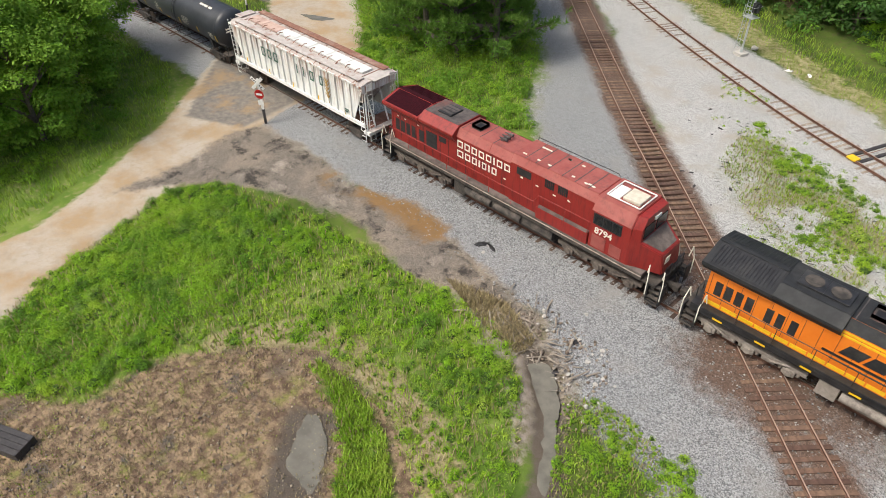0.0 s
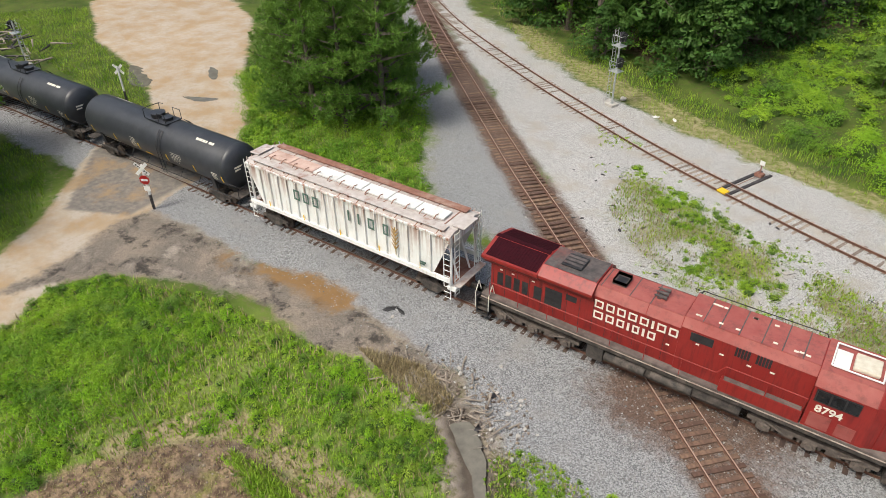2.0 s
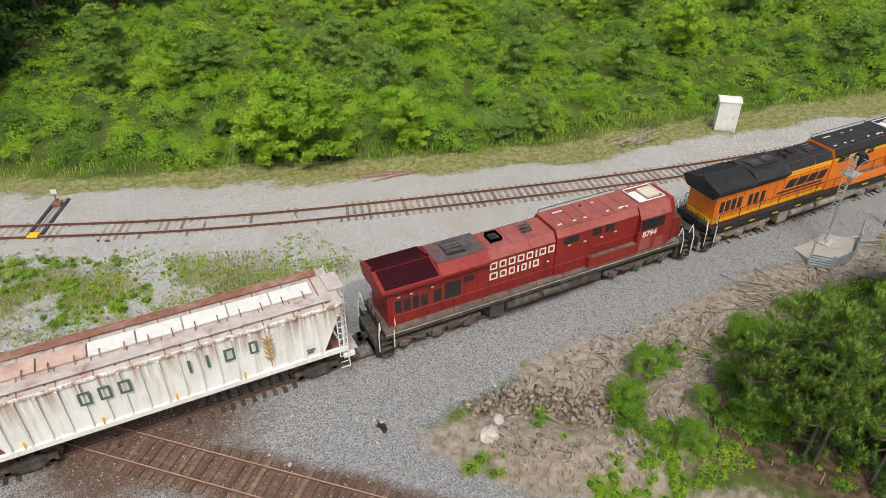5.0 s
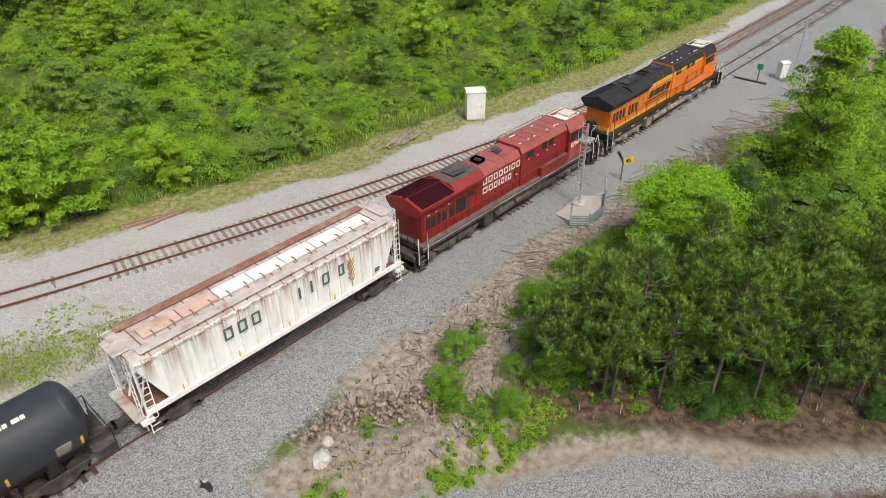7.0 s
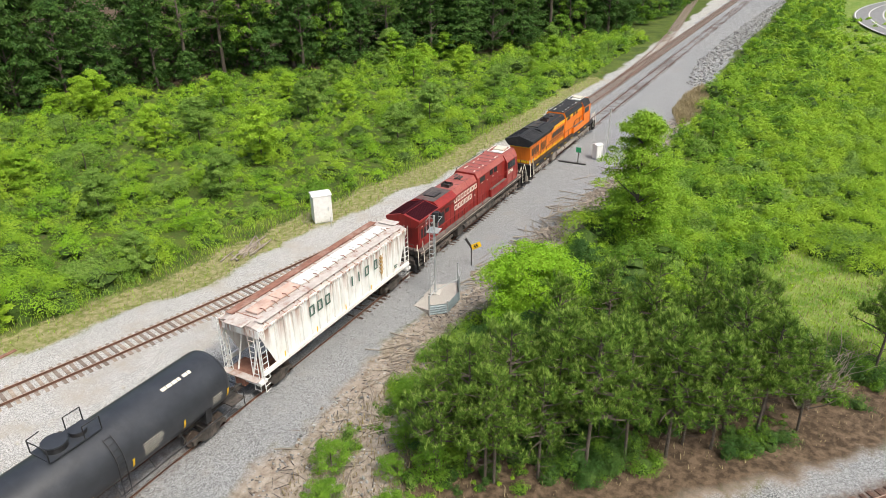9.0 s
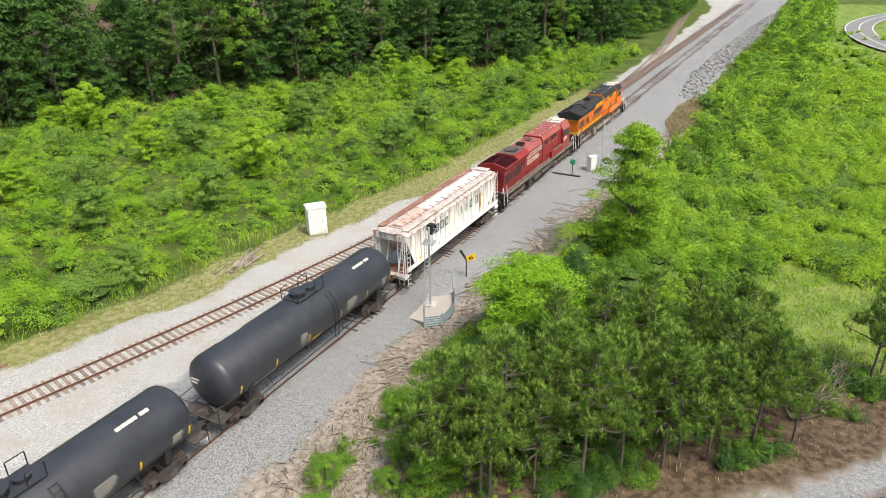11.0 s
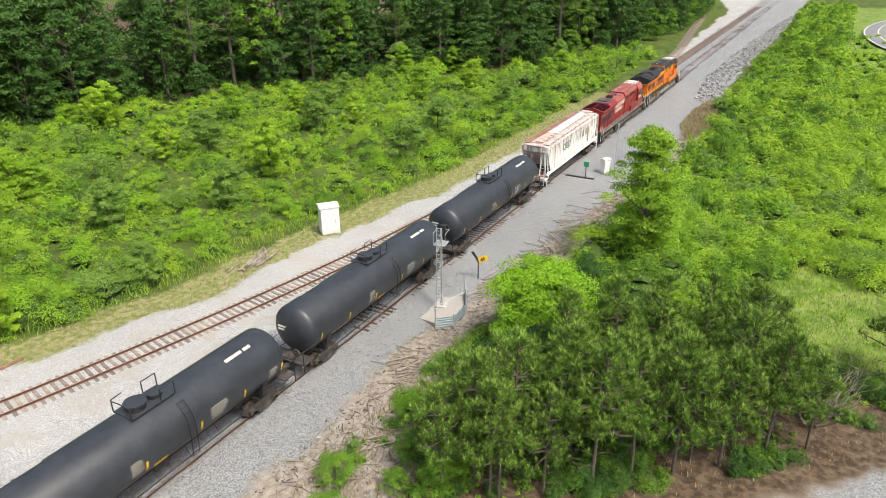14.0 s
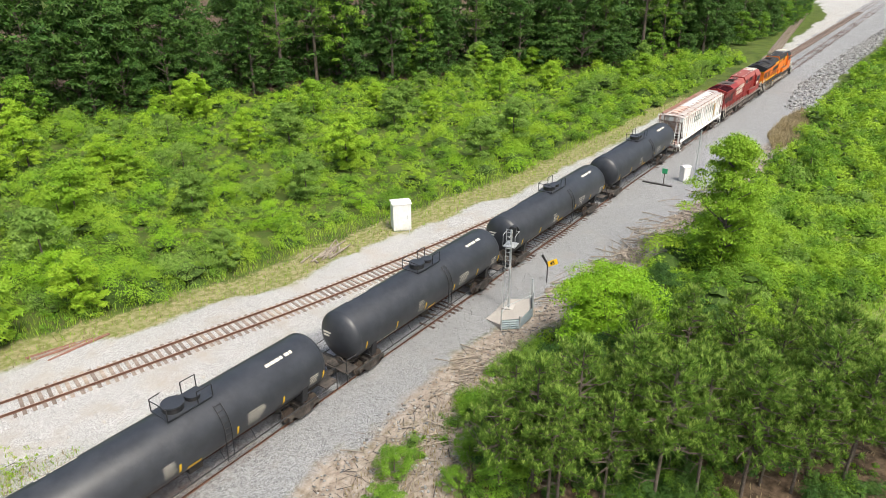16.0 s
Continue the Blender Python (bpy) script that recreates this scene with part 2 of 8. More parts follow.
def rod(bm, p, q, r, seg=8, r2=None, caps=True):
    p, q = Vector(p), Vector(q)
    d = q - p
    m = Matrix.Translation((p + q) / 2) @ d.to_track_quat("Z", "Y").to_matrix().to_4x4()
    bmesh.ops.create_cone(bm, cap_ends=caps, segments=seg, radius1=r, radius2=r if r2 is None else r2, depth=d.length, matrix=m)
    return bm


def chain(bm, pts, r, seg=6):
    for p, q in zip(pts, pts[1:]):
        rod(bm, p, q, r, seg)
    return bm


def part(name, bm, material, parent=None, label="", smooth=False):
    me = bpy.data.meshes.new(name)
    bm.to_mesh(me)
    bm.free()
    me.materials.append(material)
    if smooth:
        for p in me.polygons:
            p.use_smooth = True
        me.set_sharp_from_angle(angle=radians(35))
    ob = new(name, me)
    ob.parent = parent
    return tagged(ob, label)


def shape(fn, *a, **k):
    bm = bmesh.new()
    fn(bm, *a, **k)
    return bm


def boxes(*rows, bevel=0.0):
    bm = bmesh.new()
    for r in rows:
        box(bm, *r, bevel=bevel)
    return bm


def faces_mesh(name, quads, material, sides=4):
    """A mesh of loose faces from an array (n, sides, 3)."""
    quads = np.asarray(quads, dtype=np.float32)
    n = len(quads)
    me = bpy.data.meshes.new(name)
    me.vertices.add(n * sides)
    me.vertices.foreach_set("co", quads.ravel())
    me.loops.add(n * sides)
    me.loops.foreach_set("vertex_index", np.arange(n * sides, dtype=np.int32))
    me.polygons.add(n)
    me.polygons.foreach_set("loop_start", np.arange(0, n * sides, sides, dtype=np.int32))
    me.update(calc_edges=True)
    me.materials.append(material)
    return me


rng = np.random.default_rng(7)


def unit(n):
    v = rng.normal(size=(n, 3))
    return v / np.linalg.norm(v, axis=1)[:, None]


def leaf_quads(at, normal, size, aspect=0.6):
    """Leaf-shaped quads (diamonds) at points, facing roughly along normal."""
    n = len(at)
    nrm = normal + unit(n) * 0.8
    nrm /= np.linalg.norm(nrm, axis=1)[:, None]
    t = np.cross(nrm, unit(n))
    t /= np.linalg.norm(t, axis=1)[:, None] + 1e-9
    b = np.cross(nrm, t)
    s = (np.asarray(size) * rng.uniform(0.6, 1.3, n))[:, None]
    return np.stack([at - t * s, at - b * s * aspect, at + t * s, at + b * s * aspect], 1)


def clump_quads(centres, radii, per, size, flat=0.75, hollow=0.55):
    """Leaves spread over the upper shell of many small clumps."""
    k = len(centres)
    idx = np.repeat(np.arange(k), per)
    d = unit(len(idx))
    d[:, 2] = np.abs(d[:, 2]) * 0.9 + d[:, 2] * 0.1 - 0.12
    rad = radii[idx][:, None] * rng.uniform(hollow, 1.08, len(idx))[:, None]
    at = centres[idx] + d * rad * np.array([1, 1, flat])
    d[:, 2] += 0.5
    return leaf_quads(at, d, size)


def leaf_tris(quads):
    """Cheap small leaves: one corner dropped, the rest widened to keep the area."""
    c = quads.mean(1, keepdims=True)
    return (c + (quads - c) * 1.35)[:, :3]


TABLE = rng.random((256, 256))


def vnoise(x, y, scale, shift=0):
    """Smooth value noise, 0 to 1, on arrays."""
    u, v = x / scale + 37.3 * shift, y / scale + 11.9 * shift
    i, j = np.floor(u).astype(int), np.floor(v).astype(int)
    f, g = u - i, v - j
    f, g = f * f * (3 - 2 * f), g * g * (3 - 2 * g)
    t = lambda a, b: TABLE[a % 256, b % 256]
    return (t(i, j) * (1 - f) + t(i + 1, j) * f) * (1 - g) + (t(i, j + 1) * (1 - f) + t(i + 1, j + 1) * f) * g


def fbm(x, y, scale, shift=0):
    return (vnoise(x, y, scale, shift) + 0.5 * vnoise(x, y, scale / 2.1, shift + 3) + 0.25 * vnoise(x, y, scale / 4.3, shift + 5)) / 1.75


def dist_poly(x, y, poly):
    """Distance to an outline, positive inside."""
    best = np.full(x.shape, 1e9)
    inside = np.zeros(x.shape, bool)
    for (ax, ay), (bx, by) in zip(poly, poly[1:] + poly[:1]):
        dx, dy = bx - ax, by - ay
        s = np.clip(((x - ax) * dx + (y - ay) * dy) / (dx * dx + dy * dy + 1e-9), 0, 1)
        best = np.minimum(best, np.hypot(x - ax - s * dx, y - ay - s * dy))
        c = (ay > y) != (by > y)
        inside ^= c & (x < (bx - ax) * (y - ay) / (by - ay + 1e-12) + ax)
    return np.where(inside, best, -best)


def dist_line(x, y, pts):
    best = np.full(x.shape, 1e9)
    for (ax, ay), (bx, by) in zip(pts, pts[1:]):
        dx, dy = bx - ax, by - ay
        s = np.clip(((x - ax) * dx + (y - ay) * dy) / (dx * dx + dy * dy + 1e-9), 0, 1)
        best = np.minimum(best, np.hypot(x - ax - s * dx, y - ay - s * dy))
    return best


def plan(*pts):
    return [(x * K, y * K) for x, y in pts]


def soft(d, w):
    return np.clip(d / w + 0.5, 0, 1)


def smooth_line(pts, step):
    """Even points along a Catmull-Rom curve through pts, with their headings."""
    p = np.array([pts[0]] + list(pts) + [pts[-1]], float)
    out = []
    for i in range(1, len(p) - 2):
        for s in np.linspace(0, 1, 40, endpoint=False):
            a, b, c, d = p[i - 1], p[i], p[i + 1], p[i + 2]
            out.append(0.5 * (2 * b + (c - a) * s + (2 * a - 5 * b + 4 * c - d) * s ** 2 + (3 * b - a - 3 * c + d) * s ** 3))
    out = np.array(out + [p[-2]])
    run = np.concatenate([[0], np.cumsum(np.hypot(*np.diff(out, axis=0).T))])
    at = np.arange(0, run[-1], step)
    q = np.stack([np.interp(at, run, out[:, 0]), np.interp(at, run, out[:, 1])], 1)
    h = np.arctan2(np.gradient(q[:, 1]), np.gradient(q[:, 0]))
    return q, h


# ---- plan of the lines ----
MAIN = [(-140, MAIN_Y), (420, MAIN_Y)]
SIDING = plan((-75, 93), (-62, 81.5), (-51, 72), (-43, 65.8), (-31.3, 58.2), (-22.7, 53.1), (-13, 47.9), (-5.5, 44.6), (0.8, 42.1), (7.5, 39.9), (14.8, 37.9), (22.7, 35.9),
              (31.5, 33.9), (42, 32.0), (51, 30.9), (61.5, 29.9), (80, 29.4), (105, 29.4), (200, 29.4), (400, 29.4))
CROSSING = plan((40, -16.8), (20, 1.8), (0.85, 19.6), (-13.5, 33.0), (-22.7, 41.4), (-36.3, 54.6), (-45.5, 63.6), (-53, 71.3), (-60, 79))
BRANCH = plan((120, 29.6), (150, 30.6), (180, 33.0), (230, 38.5), (320, 48))
ROAD = plan((-28, -10), (-32.4, 0.7), (-34.2, 4.2), (-35.8, 8.1), (-37.0, 13), (-39.5, 19.4), (-40.4, 23.9), (-40.2, 29), (-46, 35.2), (-56, 44), (-68, 56), (-79, 62), (-92, 66),
            (-94, 50), (-78, 41), (-62, 36.5), (-52.5, 30.6), (-51.5, 23.8), (-45.4, 16.6), (-42.3, 11.1), (-39.7, 6.3), (-39, 2.9), (-36, -10))

# ---- ground: one sheet ----
def steps(*runs):
    out = []
    for a, b, s in runs:
        out += list(np.arange(a, b, s))
    return np.array(out)


MOWN_RING = [(-24.2, 8.2), (-22.3, 11.2), (-19.7, 12.4), (-16.6, 12.4), (-13.4, 11.6), (-10.6, 10.2), (-9.4, 7.6)]


def ground_sheet():
    xs = steps((-3000, -600, 400), (-600, -140, 20), (-140, -60, 1.0), (-60, 62, 0.5), (62, 140, 1.2), (140, 360, 2.5), (360, 900, 25), (900, 3001, 350))
    ys = steps((-3000, -400, 400), (-400, -60, 20), (-60, -8, 1.3), (-8, 62, 0.5), (62, 130, 2.0), (130, 500, 18), (500, 3001, 400))
    X, Y = np.meshgrid(xs, ys, indexing="ij")
    wx = X + (fbm(X, Y, 6, 1) - 0.5) * 3.0 + (vnoise(X, Y, 0.9, 4) - 0.5) * 0.7
    wy = Y + (fbm(X, Y, 6, 2) - 0.5) * 3.0 + (vnoise(X, Y, 0.9, 6) - 0.5) * 0.7
    d_main = np.abs(Y - MAIN_Y)
    d_x = dist_line(X, Y, CROSSING)
    d_s = np.minimum(dist_line(X, Y, SIDING), dist_line(X, Y, BRANCH))
    # grey main-line stone
    bed = plan((-140, 21.2), (-52, 21.3), (-40, 21.0), (-28, 21.2), (-20, 20.0), (-14, 20.0), (-9.5, 17.6), (-5, 15.5), (0, 12.5), (4, 14.0), (10, 20), (16, 20.8), (24, 20.6), (33, 20.8),
               (40, 20.2), (60, 17.5), (80, 16.2), (110, 15.5), (400, 13), (400, 32), (60, 30), (20, 30.5), (-8, 30), (-30, 29), (-55, 29), (-140, 29.5))
    d_xw = dist_line(wx, wy, CROSSING)
    grey = np.maximum(soft(dist_poly(wx, wy, bed), 1.2), soft(3.6 - d_xw, 1.5) * (X > 2))
    dusty = soft(dist_poly(wx, wy, plan((-42, 62), (-28, 47), (-17.5, 37), (-13, 31.5), (-22, 30.5), (-27, 36), (-32, 43), (-46, 58), (-60, 74), (-62, 80))), 2.5)
    grey = np.maximum(grey, dusty * 0.8)
    # pale stone between the lines
    pale_area = plan((-85, 100), (-60, 84), (-48, 74.5), (-36, 66.5), (-22, 57.5), (-8, 51.0), (2, 47.2), (12, 43.2), (22, 40.2), (32, 37.8), (44, 37), (58, 34.2), (75, 33), (120, 32.6), (200, 33.5),
                     (300, 38), (400, 60), (400, 27), (60, 28), (10, 29), (-8, 30), (-14, 34.5), (-23, 43), (-36, 56), (-46, 66), (-58, 78))
    pale = soft(dist_poly(wx, wy, pale_area), 1.6)
    strip = plan((-13.6, 44.0), (-7.2, 41.0), (-1.1, 38.8), (3.4, 36.8), (9.0, 34.4), (12, 32), (6, 30.8), (1.7, 31.6), (-5.9, 32.6), (-10.3, 35.0), (-13, 39))
    weedy = 0.8 * soft(dist_poly(wx, wy, strip), 5.0) * soft(fbm(X, Y, 3.0, 8) - 0.36, 0.3)
    road = soft(dist_poly(X + (wx - X) * 0.4, Y + (wy - Y) * 0.4, ROAD), 0.7)
    apron = soft(dist_poly(wx, wy, plan((-39, 10), (-40.5, 21.5), (-30, 21.3), (-23, 20.6), (-17.5, 20.4), (-14, 20), (-14.5, 18.4), (-20.3, 17.9), (-26, 17.6), (-31, 17.2), (-36, 14.6))), 1.2)
    asphalt = soft(dist_poly(X, Y, plan((-44.6, 17.6), (-40.2, 19.6), (-40.4, 24), (-40.0, 29), (-52.5, 30), (-51.3, 24))), 0.5)
    rust = np.clip(1.9 - d_x / 1.2, 0, 1) * 0.9 + np.clip(1.2 - d_main / 2.0, 0, 1) * 0.5 * soft(24 - np.abs(X + 4), 6)
    rust = np.maximum(rust, soft(3.2 - np.hypot((X + 3) * 0.6, Y - 24.6), 3) * 0.8)
    rust = np.clip(rust * (0.6 + 0.8 * fbm(X, Y, 2.0, 11)), 0, 1)
    bowl = plan((-30, -12), (-27.5, -0.6), (-24.7, 2.0), (-24.8, 4.2), (-23.0, 8.0), (-21.5, 10.8), (-18.6, 12.8), (-14.8, 12.4), (-11.4, 11.2), (-9.2, 9.8), (-9, 6.5), (-12, 2), (-14, -12))
    mud = soft(dist_poly(wx * 0.5 + X * 0.5, wy * 0.5 + Y * 0.5, bowl), 0.9)
    sliver = plan((-19.3, 10.3), (-16.4, 10.6), (-13.6, 9.8), (-11.4, 8.3), (-11.3, 6.8), (-13.1, 7.0), (-14.5, 8.3), (-16.5, 9.3))
    mud *= 1 - 0.75 * soft(0.85 - dist_line(wx * 0.4 + X * 0.6, wy * 0.4 + Y * 0.6, MOWN_RING), 0.6)
    mud *= 1 - soft(dist_poly(wx * 0.3 + X * 0.7, wy * 0.3 + Y * 0.7, sliver), 0.5)
    ring = soft(0.85 - dist_line(wx * 0.4 + X * 0.6, wy * 0.4 + Y * 0.6, MOWN_RING), 0.6)
    debris = soft(dist_poly(wx, wy, plan((8, 18.5), (16, 21), (33, 20.8), (50, 19.6), (62, 18.0), (80, 16.8), (110, 15.8), (110, 13.4), (80, 14.2), (58, 14.8), (42, 17), (34, 17.6), (26, 15.0), (21, 12.0), (14, 12.5), (9, 14.5))), 1.5)
    ditch_bank = soft(dist_poly(wx, wy, plan((-18.5, 18.8), (-14, 20.2), (-9.6, 19.6), (-8.2, 15.6), (-9, 12), (-13, 15.6))), 1.4)
    dirt = np.clip(debris * 1.4 + ditch_bank * 0.8 + dusty * 0.75 + soft(5.4 - d_xw, 1.6) * (X > 3) * 0.9, 0, 1) * (0.55 + 0.7 * fbm(X, Y, 3, 15))
    verge = soft(dist_poly(wx, wy, plan((-48, 79), (-30, 66), (-20, 60.5), (-8, 54.5), (4, 50), (15, 46.5), (24, 43.5), (34, 42), (46, 40.5), (62, 38), (90, 36.5), (120, 36), (120, 32), (60, 33),
                                         (32, 37), (12, 42.6), (-8, 50.5), (-36, 66))), 1.5) * 0.9
    meadow = soft(dist_poly(wx, wy, plan((40, -2), (50, 4), (60, 8), (80, 9), (130, 9), (240, 8), (330, 4), (330, -60), (120, -60), (56, -30))), 6)
    for lush_area in (plan((-34.5, -8), (-33.2, 0.7), (-35, 5.9), (-36.8, 12.1), (-34.6, 15.2), (-25.0, 17.0), (-17.3, 18.6), (-13.5, 17.5), (-8.4, 12), (-6.8, 9), (-14, 2), (-22, -8)),
                      plan((-80, -12), (-38, -12), (-38, 4), (-43, 13), (-48, 20), (-80, 21)), plan((-54, 36), (-47, 32), (-36, 30.6), (-27, 30), (-24, 34), (-32, 47), (-50, 57))):
        meadow = np.maximum(meadow, 0.85 * soft(dist_poly(wx, wy, lush_area), 1.5))
    damp = soft(1.1 - dist_line(X + (wx - X) * 0.4, Y + (wy - Y) * 0.4, [(-17.2, 8.2), (-16.4, 7.0), (-15.2, 5.8), (-13.5, 3.0)]), 0.9)
    damp = np.maximum(damp, soft(0.75 - dist_line(X + (wx - X) * 0.3, Y + (wy - Y) * 0.3, [(-12.6, 18.6), (-11.2, 17.4), (-9.7, 16.0), (-8.4, 14.2), (-7.4, 12.6), (-6.9, 10.5)]), 0.7))
    damp = np.maximum(damp, soft(fbm(X, Y, 4.0, 33) - 0.66, 0.1) * mud * 0.6)
    stain = soft(1.0 - dist_line(X + (wx - X) * 0.5, Y + (wy - Y) * 0.5, [(-31.4, 21.2), (-28.5, 21.6), (-25.6, 21.8), (-23.0, 21.4)]), 1.6) * soft(fbm(X, Y, 1.6, 31) - 0.36, 0.3)
    litter = soft(dist_poly(wx, wy, plan((18.5, 12), (21.5, 7.8), (26.6, 1.2), (33.8, -6.4), (40.5, -9.6), (43, -6.5), (38, 0), (37, 8), (29, 13), (22, 14.5))), 2.0)
    litter = np.maximum(litter, soft(dist_poly(wx, wy, plan((-60, 94), (-45, 81), (-33, 72.5), (-18, 66.5), (-14, 74), (-8, 90), (10, 106), (34, 112), (70, 104), (96, 93), (123, 76), (138, 62), (158, 55), (176, 49), (215, 46), (330, 54), (330, 300), (-60, 300))), 3.0))
    Z = (fbm(X, Y, 9, 20) - 0.5) * 0.5 + (vnoise(X, Y, 1.1, 21) - 0.5) * 0.1
    flat = np.clip(np.maximum.reduce([grey, pale, road, asphalt, apron]), 0, 1)
    Z = Z * (1 - 0.93 * flat) - 0.12 * (1 - flat) + np.where(flat > 0.5, (vnoise(X, Y, 0.8, 23) - 0.5) * 0.03, 0)
    Z += (0.05 + 0.03 * soft(14 - np.abs(X - 18), 3)) * np.clip(1.6 - d_main / 1.8, 0, 1)
    Z -= 0.35 * np.exp(-(dist_line(X, Y, plan((-11.9, 18.0), (-10.2, 16.5), (-9.0, 14.2), (-8.3, 12)))) ** 2 / 0.8)
    Z -= 0.15 * np.exp(-(np.hypot(X + 15.8 * K, (Y - 7.4 * K) * 0.9)) ** 2 / 2.5)
    Z += asphalt * 0.05
    Z -= 0.75 * np.exp(-(dist_line(X, Y, [(12.4, 20.0), (14.6, 19.3), (15.8, 17.6), (17.6, 16.6)])) ** 2 / 0.7)
    Z += 0.3 * np.exp(-(dist_line(X, Y, [(14.2, 16.2), (17.0, 15.4)])) ** 2 / 1.2)
    far = np.clip((np.hypot(X, Y) - 300) / 600, 0, 1)
    Z = Z * (1 - far)
    nx, ny = X.shape
    me = bpy.data.meshes.new("ground")
    i = np.arange(nx * ny).reshape(nx, ny)
    f = np.stack([i[:-1, :-1], i[1:, :-1], i[1:, 1:], i[:-1, 1:]], -1).reshape(-1, 4)
    me.vertices.add(nx * ny)
    me.vertices.foreach_set("co", np.stack([X, Y, Z], -1).astype(np.float32).ravel())
    me.loops.add(f.size)
    me.loops.foreach_set("vertex_index", f.astype(np.int32).ravel())
    me.polygons.add(len(f))
    me.polygons.foreach_set("loop_start", np.arange(0, f.size, 4, dtype=np.int32))
    me.update(calc_edges=True)
    one = np.ones_like(X)
    for name, chans in (("zone_a", (grey, pale, np.maximum(road, apron * 0.85), rust)), ("zone_b", (mud, dirt, verge, asphalt)),
                        ("zone_c", (weedy, apron, meadow, ring)), ("zone_d", (litter, stain, damp, one))):
        a = me.color_attributes.new(name, "FLOAT_COLOR", "POINT")
        a.data.foreach_set("color", np.stack(chans, -1).astype(np.float32).ravel())
    for p in me.polygons:
        p.use_smooth = True
    return me, dict(X=xs, Y=ys, Z=Z, grey=grey, pale=pale, road=np.maximum(road, asphalt), apron=apron, mud=mud, weedy=weedy, dirt=dirt, verge=verge, sliver=sliver)


def ground_material():
    m = bpy.data.materials.new("trackside_ground")
    nt, n, l, bsdf = nodes_of(m)
    chan = {}
    for name, keys in (("zone_a", "grey pale road rust"), ("zone_b", "mud dirt verge asphalt"), ("zone_c", "weedy apron meadow straw"), ("zone_d", "litter stain damp")):
        at = n.new("ShaderNodeAttribute")
        at.attribute_name = name
        sp = n.new("ShaderNodeSeparateColor")
        l.new(at.outputs["Color"], sp.inputs[0])
        for key, out in zip(keys.split(), (sp.outputs[0], sp.outputs[1], sp.outputs[2], at.outputs["Alpha"])):
            chan[key] = out
    f1, f2, f3, f4 = noise_tex(nt, 0.35, 6), noise_tex(nt, 2.2, 6), noise_tex(nt, 14.0, 6, 0.75), noise_tex(nt, 0.09, 4)
    vor = n.new("ShaderNodeTexVoronoi")
    vor.inputs["Scale"].default_value = 22.0
    l.new(n.new("ShaderNodeTexCoord").outputs["Object"], vor.inputs["Vector"])
    bw = n.new("ShaderNodeSeparateColor")
    l.new(vor.outputs["Color"], bw.inputs[0])
    stone = bw.outputs[0]
    ragged = n.new("ShaderNodeMath")
    ragged.operation = "ADD"
    l.new(f2, ragged.inputs[0]), l.new(f3, ragged.inputs[1])
    for key in ("grey", "pale", "road", "mud", "dirt", "asphalt", "apron", "straw", "damp", "stain", "weedy", "verge", "litter", "rust"):
        edge = n.new("ShaderNodeMath")
        edge.operation, edge.inputs[1].default_value = "MULTIPLY_ADD", 0.8
        l.new(ragged.outputs[0], edge.inputs[0]), l.new(chan[key], edge.inputs[2])
        chan[key] = ramp(nt, edge.outputs[0], 1.05, 1.55)
    col = mix_color(nt, ramp(nt, f1, 0.38, 0.62), (0.06, 0.105, 0.016), (0.12, 0.17, 0.028))
    col = mix_color(nt, ramp(nt, f2, 0.5, 0.75), col, (0.12, 0.1, 0.05))
    grass_dry = mix_color(nt, ramp(nt, f2, 0.4, 0.65), (0.2, 0.23, 0.06), (0.4, 0.35, 0.2))
    col = mix_color(nt, chan["verge"], col, grass_dry)
    lush = mix_color(nt, ramp(nt, f1, 0.4, 0.62), (0.13, 0.23, 0.03), (0.24, 0.33, 0.065))
    lush = mix_color(nt, ramp(nt, f2, 0.52, 0.72), lush, (0.36, 0.34, 0.16))
    col = mix_color(nt, chan["meadow"], col, lush)
    dirt = mix_color(nt, ramp(nt, f2, 0.35, 0.65), (0.27, 0.215, 0.17), (0.46, 0.4, 0.34))
    col = mix_color(nt, chan["dirt"], col, dirt)
    leaf_litter = mix_color(nt, ramp(nt, f2, 0.4, 0.62), (0.07, 0.048, 0.03), (0.19, 0.135, 0.09))
    col = mix_color(nt, chan["litter"], col, leaf_litter)
    mudc = mix_color(nt, ramp(nt, f2, 0.42, 0.6), (0.14, 0.092, 0.064), (0.38, 0.275, 0.175))
    mudc = mix_color(nt, ramp(nt, noise_tex(nt, 0.9, 7, 0.7), 0.54, 0.66), mudc, (0.24, 0.23, 0.075))
    mudc = mix_color(nt, ramp(nt, noise_tex(nt, 0.5, 8, 0.7), 0.58, 0.66), mudc, (0.12, 0.105, 0.095))
    col = mix_color(nt, chan["mud"], col, mudc)
    strawc = mix_color(nt, ramp(nt, f2, 0.4, 0.65), (0.48, 0.385, 0.26), (0.33, 0.3, 0.13))
    col = mix_color(nt, chan["straw"], col, strawc)
    palec = mix_color(nt, stone, (0.27, 0.268, 0.26), (0.69, 0.687, 0.677))
    palec = mix_color(nt, ramp(nt, f1, 0.5, 0.72), palec, (0.45, 0.41, 0.36))
    col = mix_color(nt, chan["pale"], col, palec)
    greyc = mix_color(nt, stone, (0.11, 0.114, 0.12), (0.5, 0.508, 0.52))
    greyc = mix_color(nt, ramp(nt, f1, 0.55, 0.78), greyc, (0.33, 0.318, 0.306))
    col = mix_color(nt, chan["grey"], col, greyc)
    rustc = mix_color(nt, stone, (0.09, 0.06, 0.047), (0.22, 0.152, 0.12))
    col = mix_color(nt, chan["rust"], col, rustc)
    weed = mix_color(nt, ramp(nt, f2, 0.45, 0.6), (0.17, 0.2, 0.05), (0.3, 0.27, 0.14))
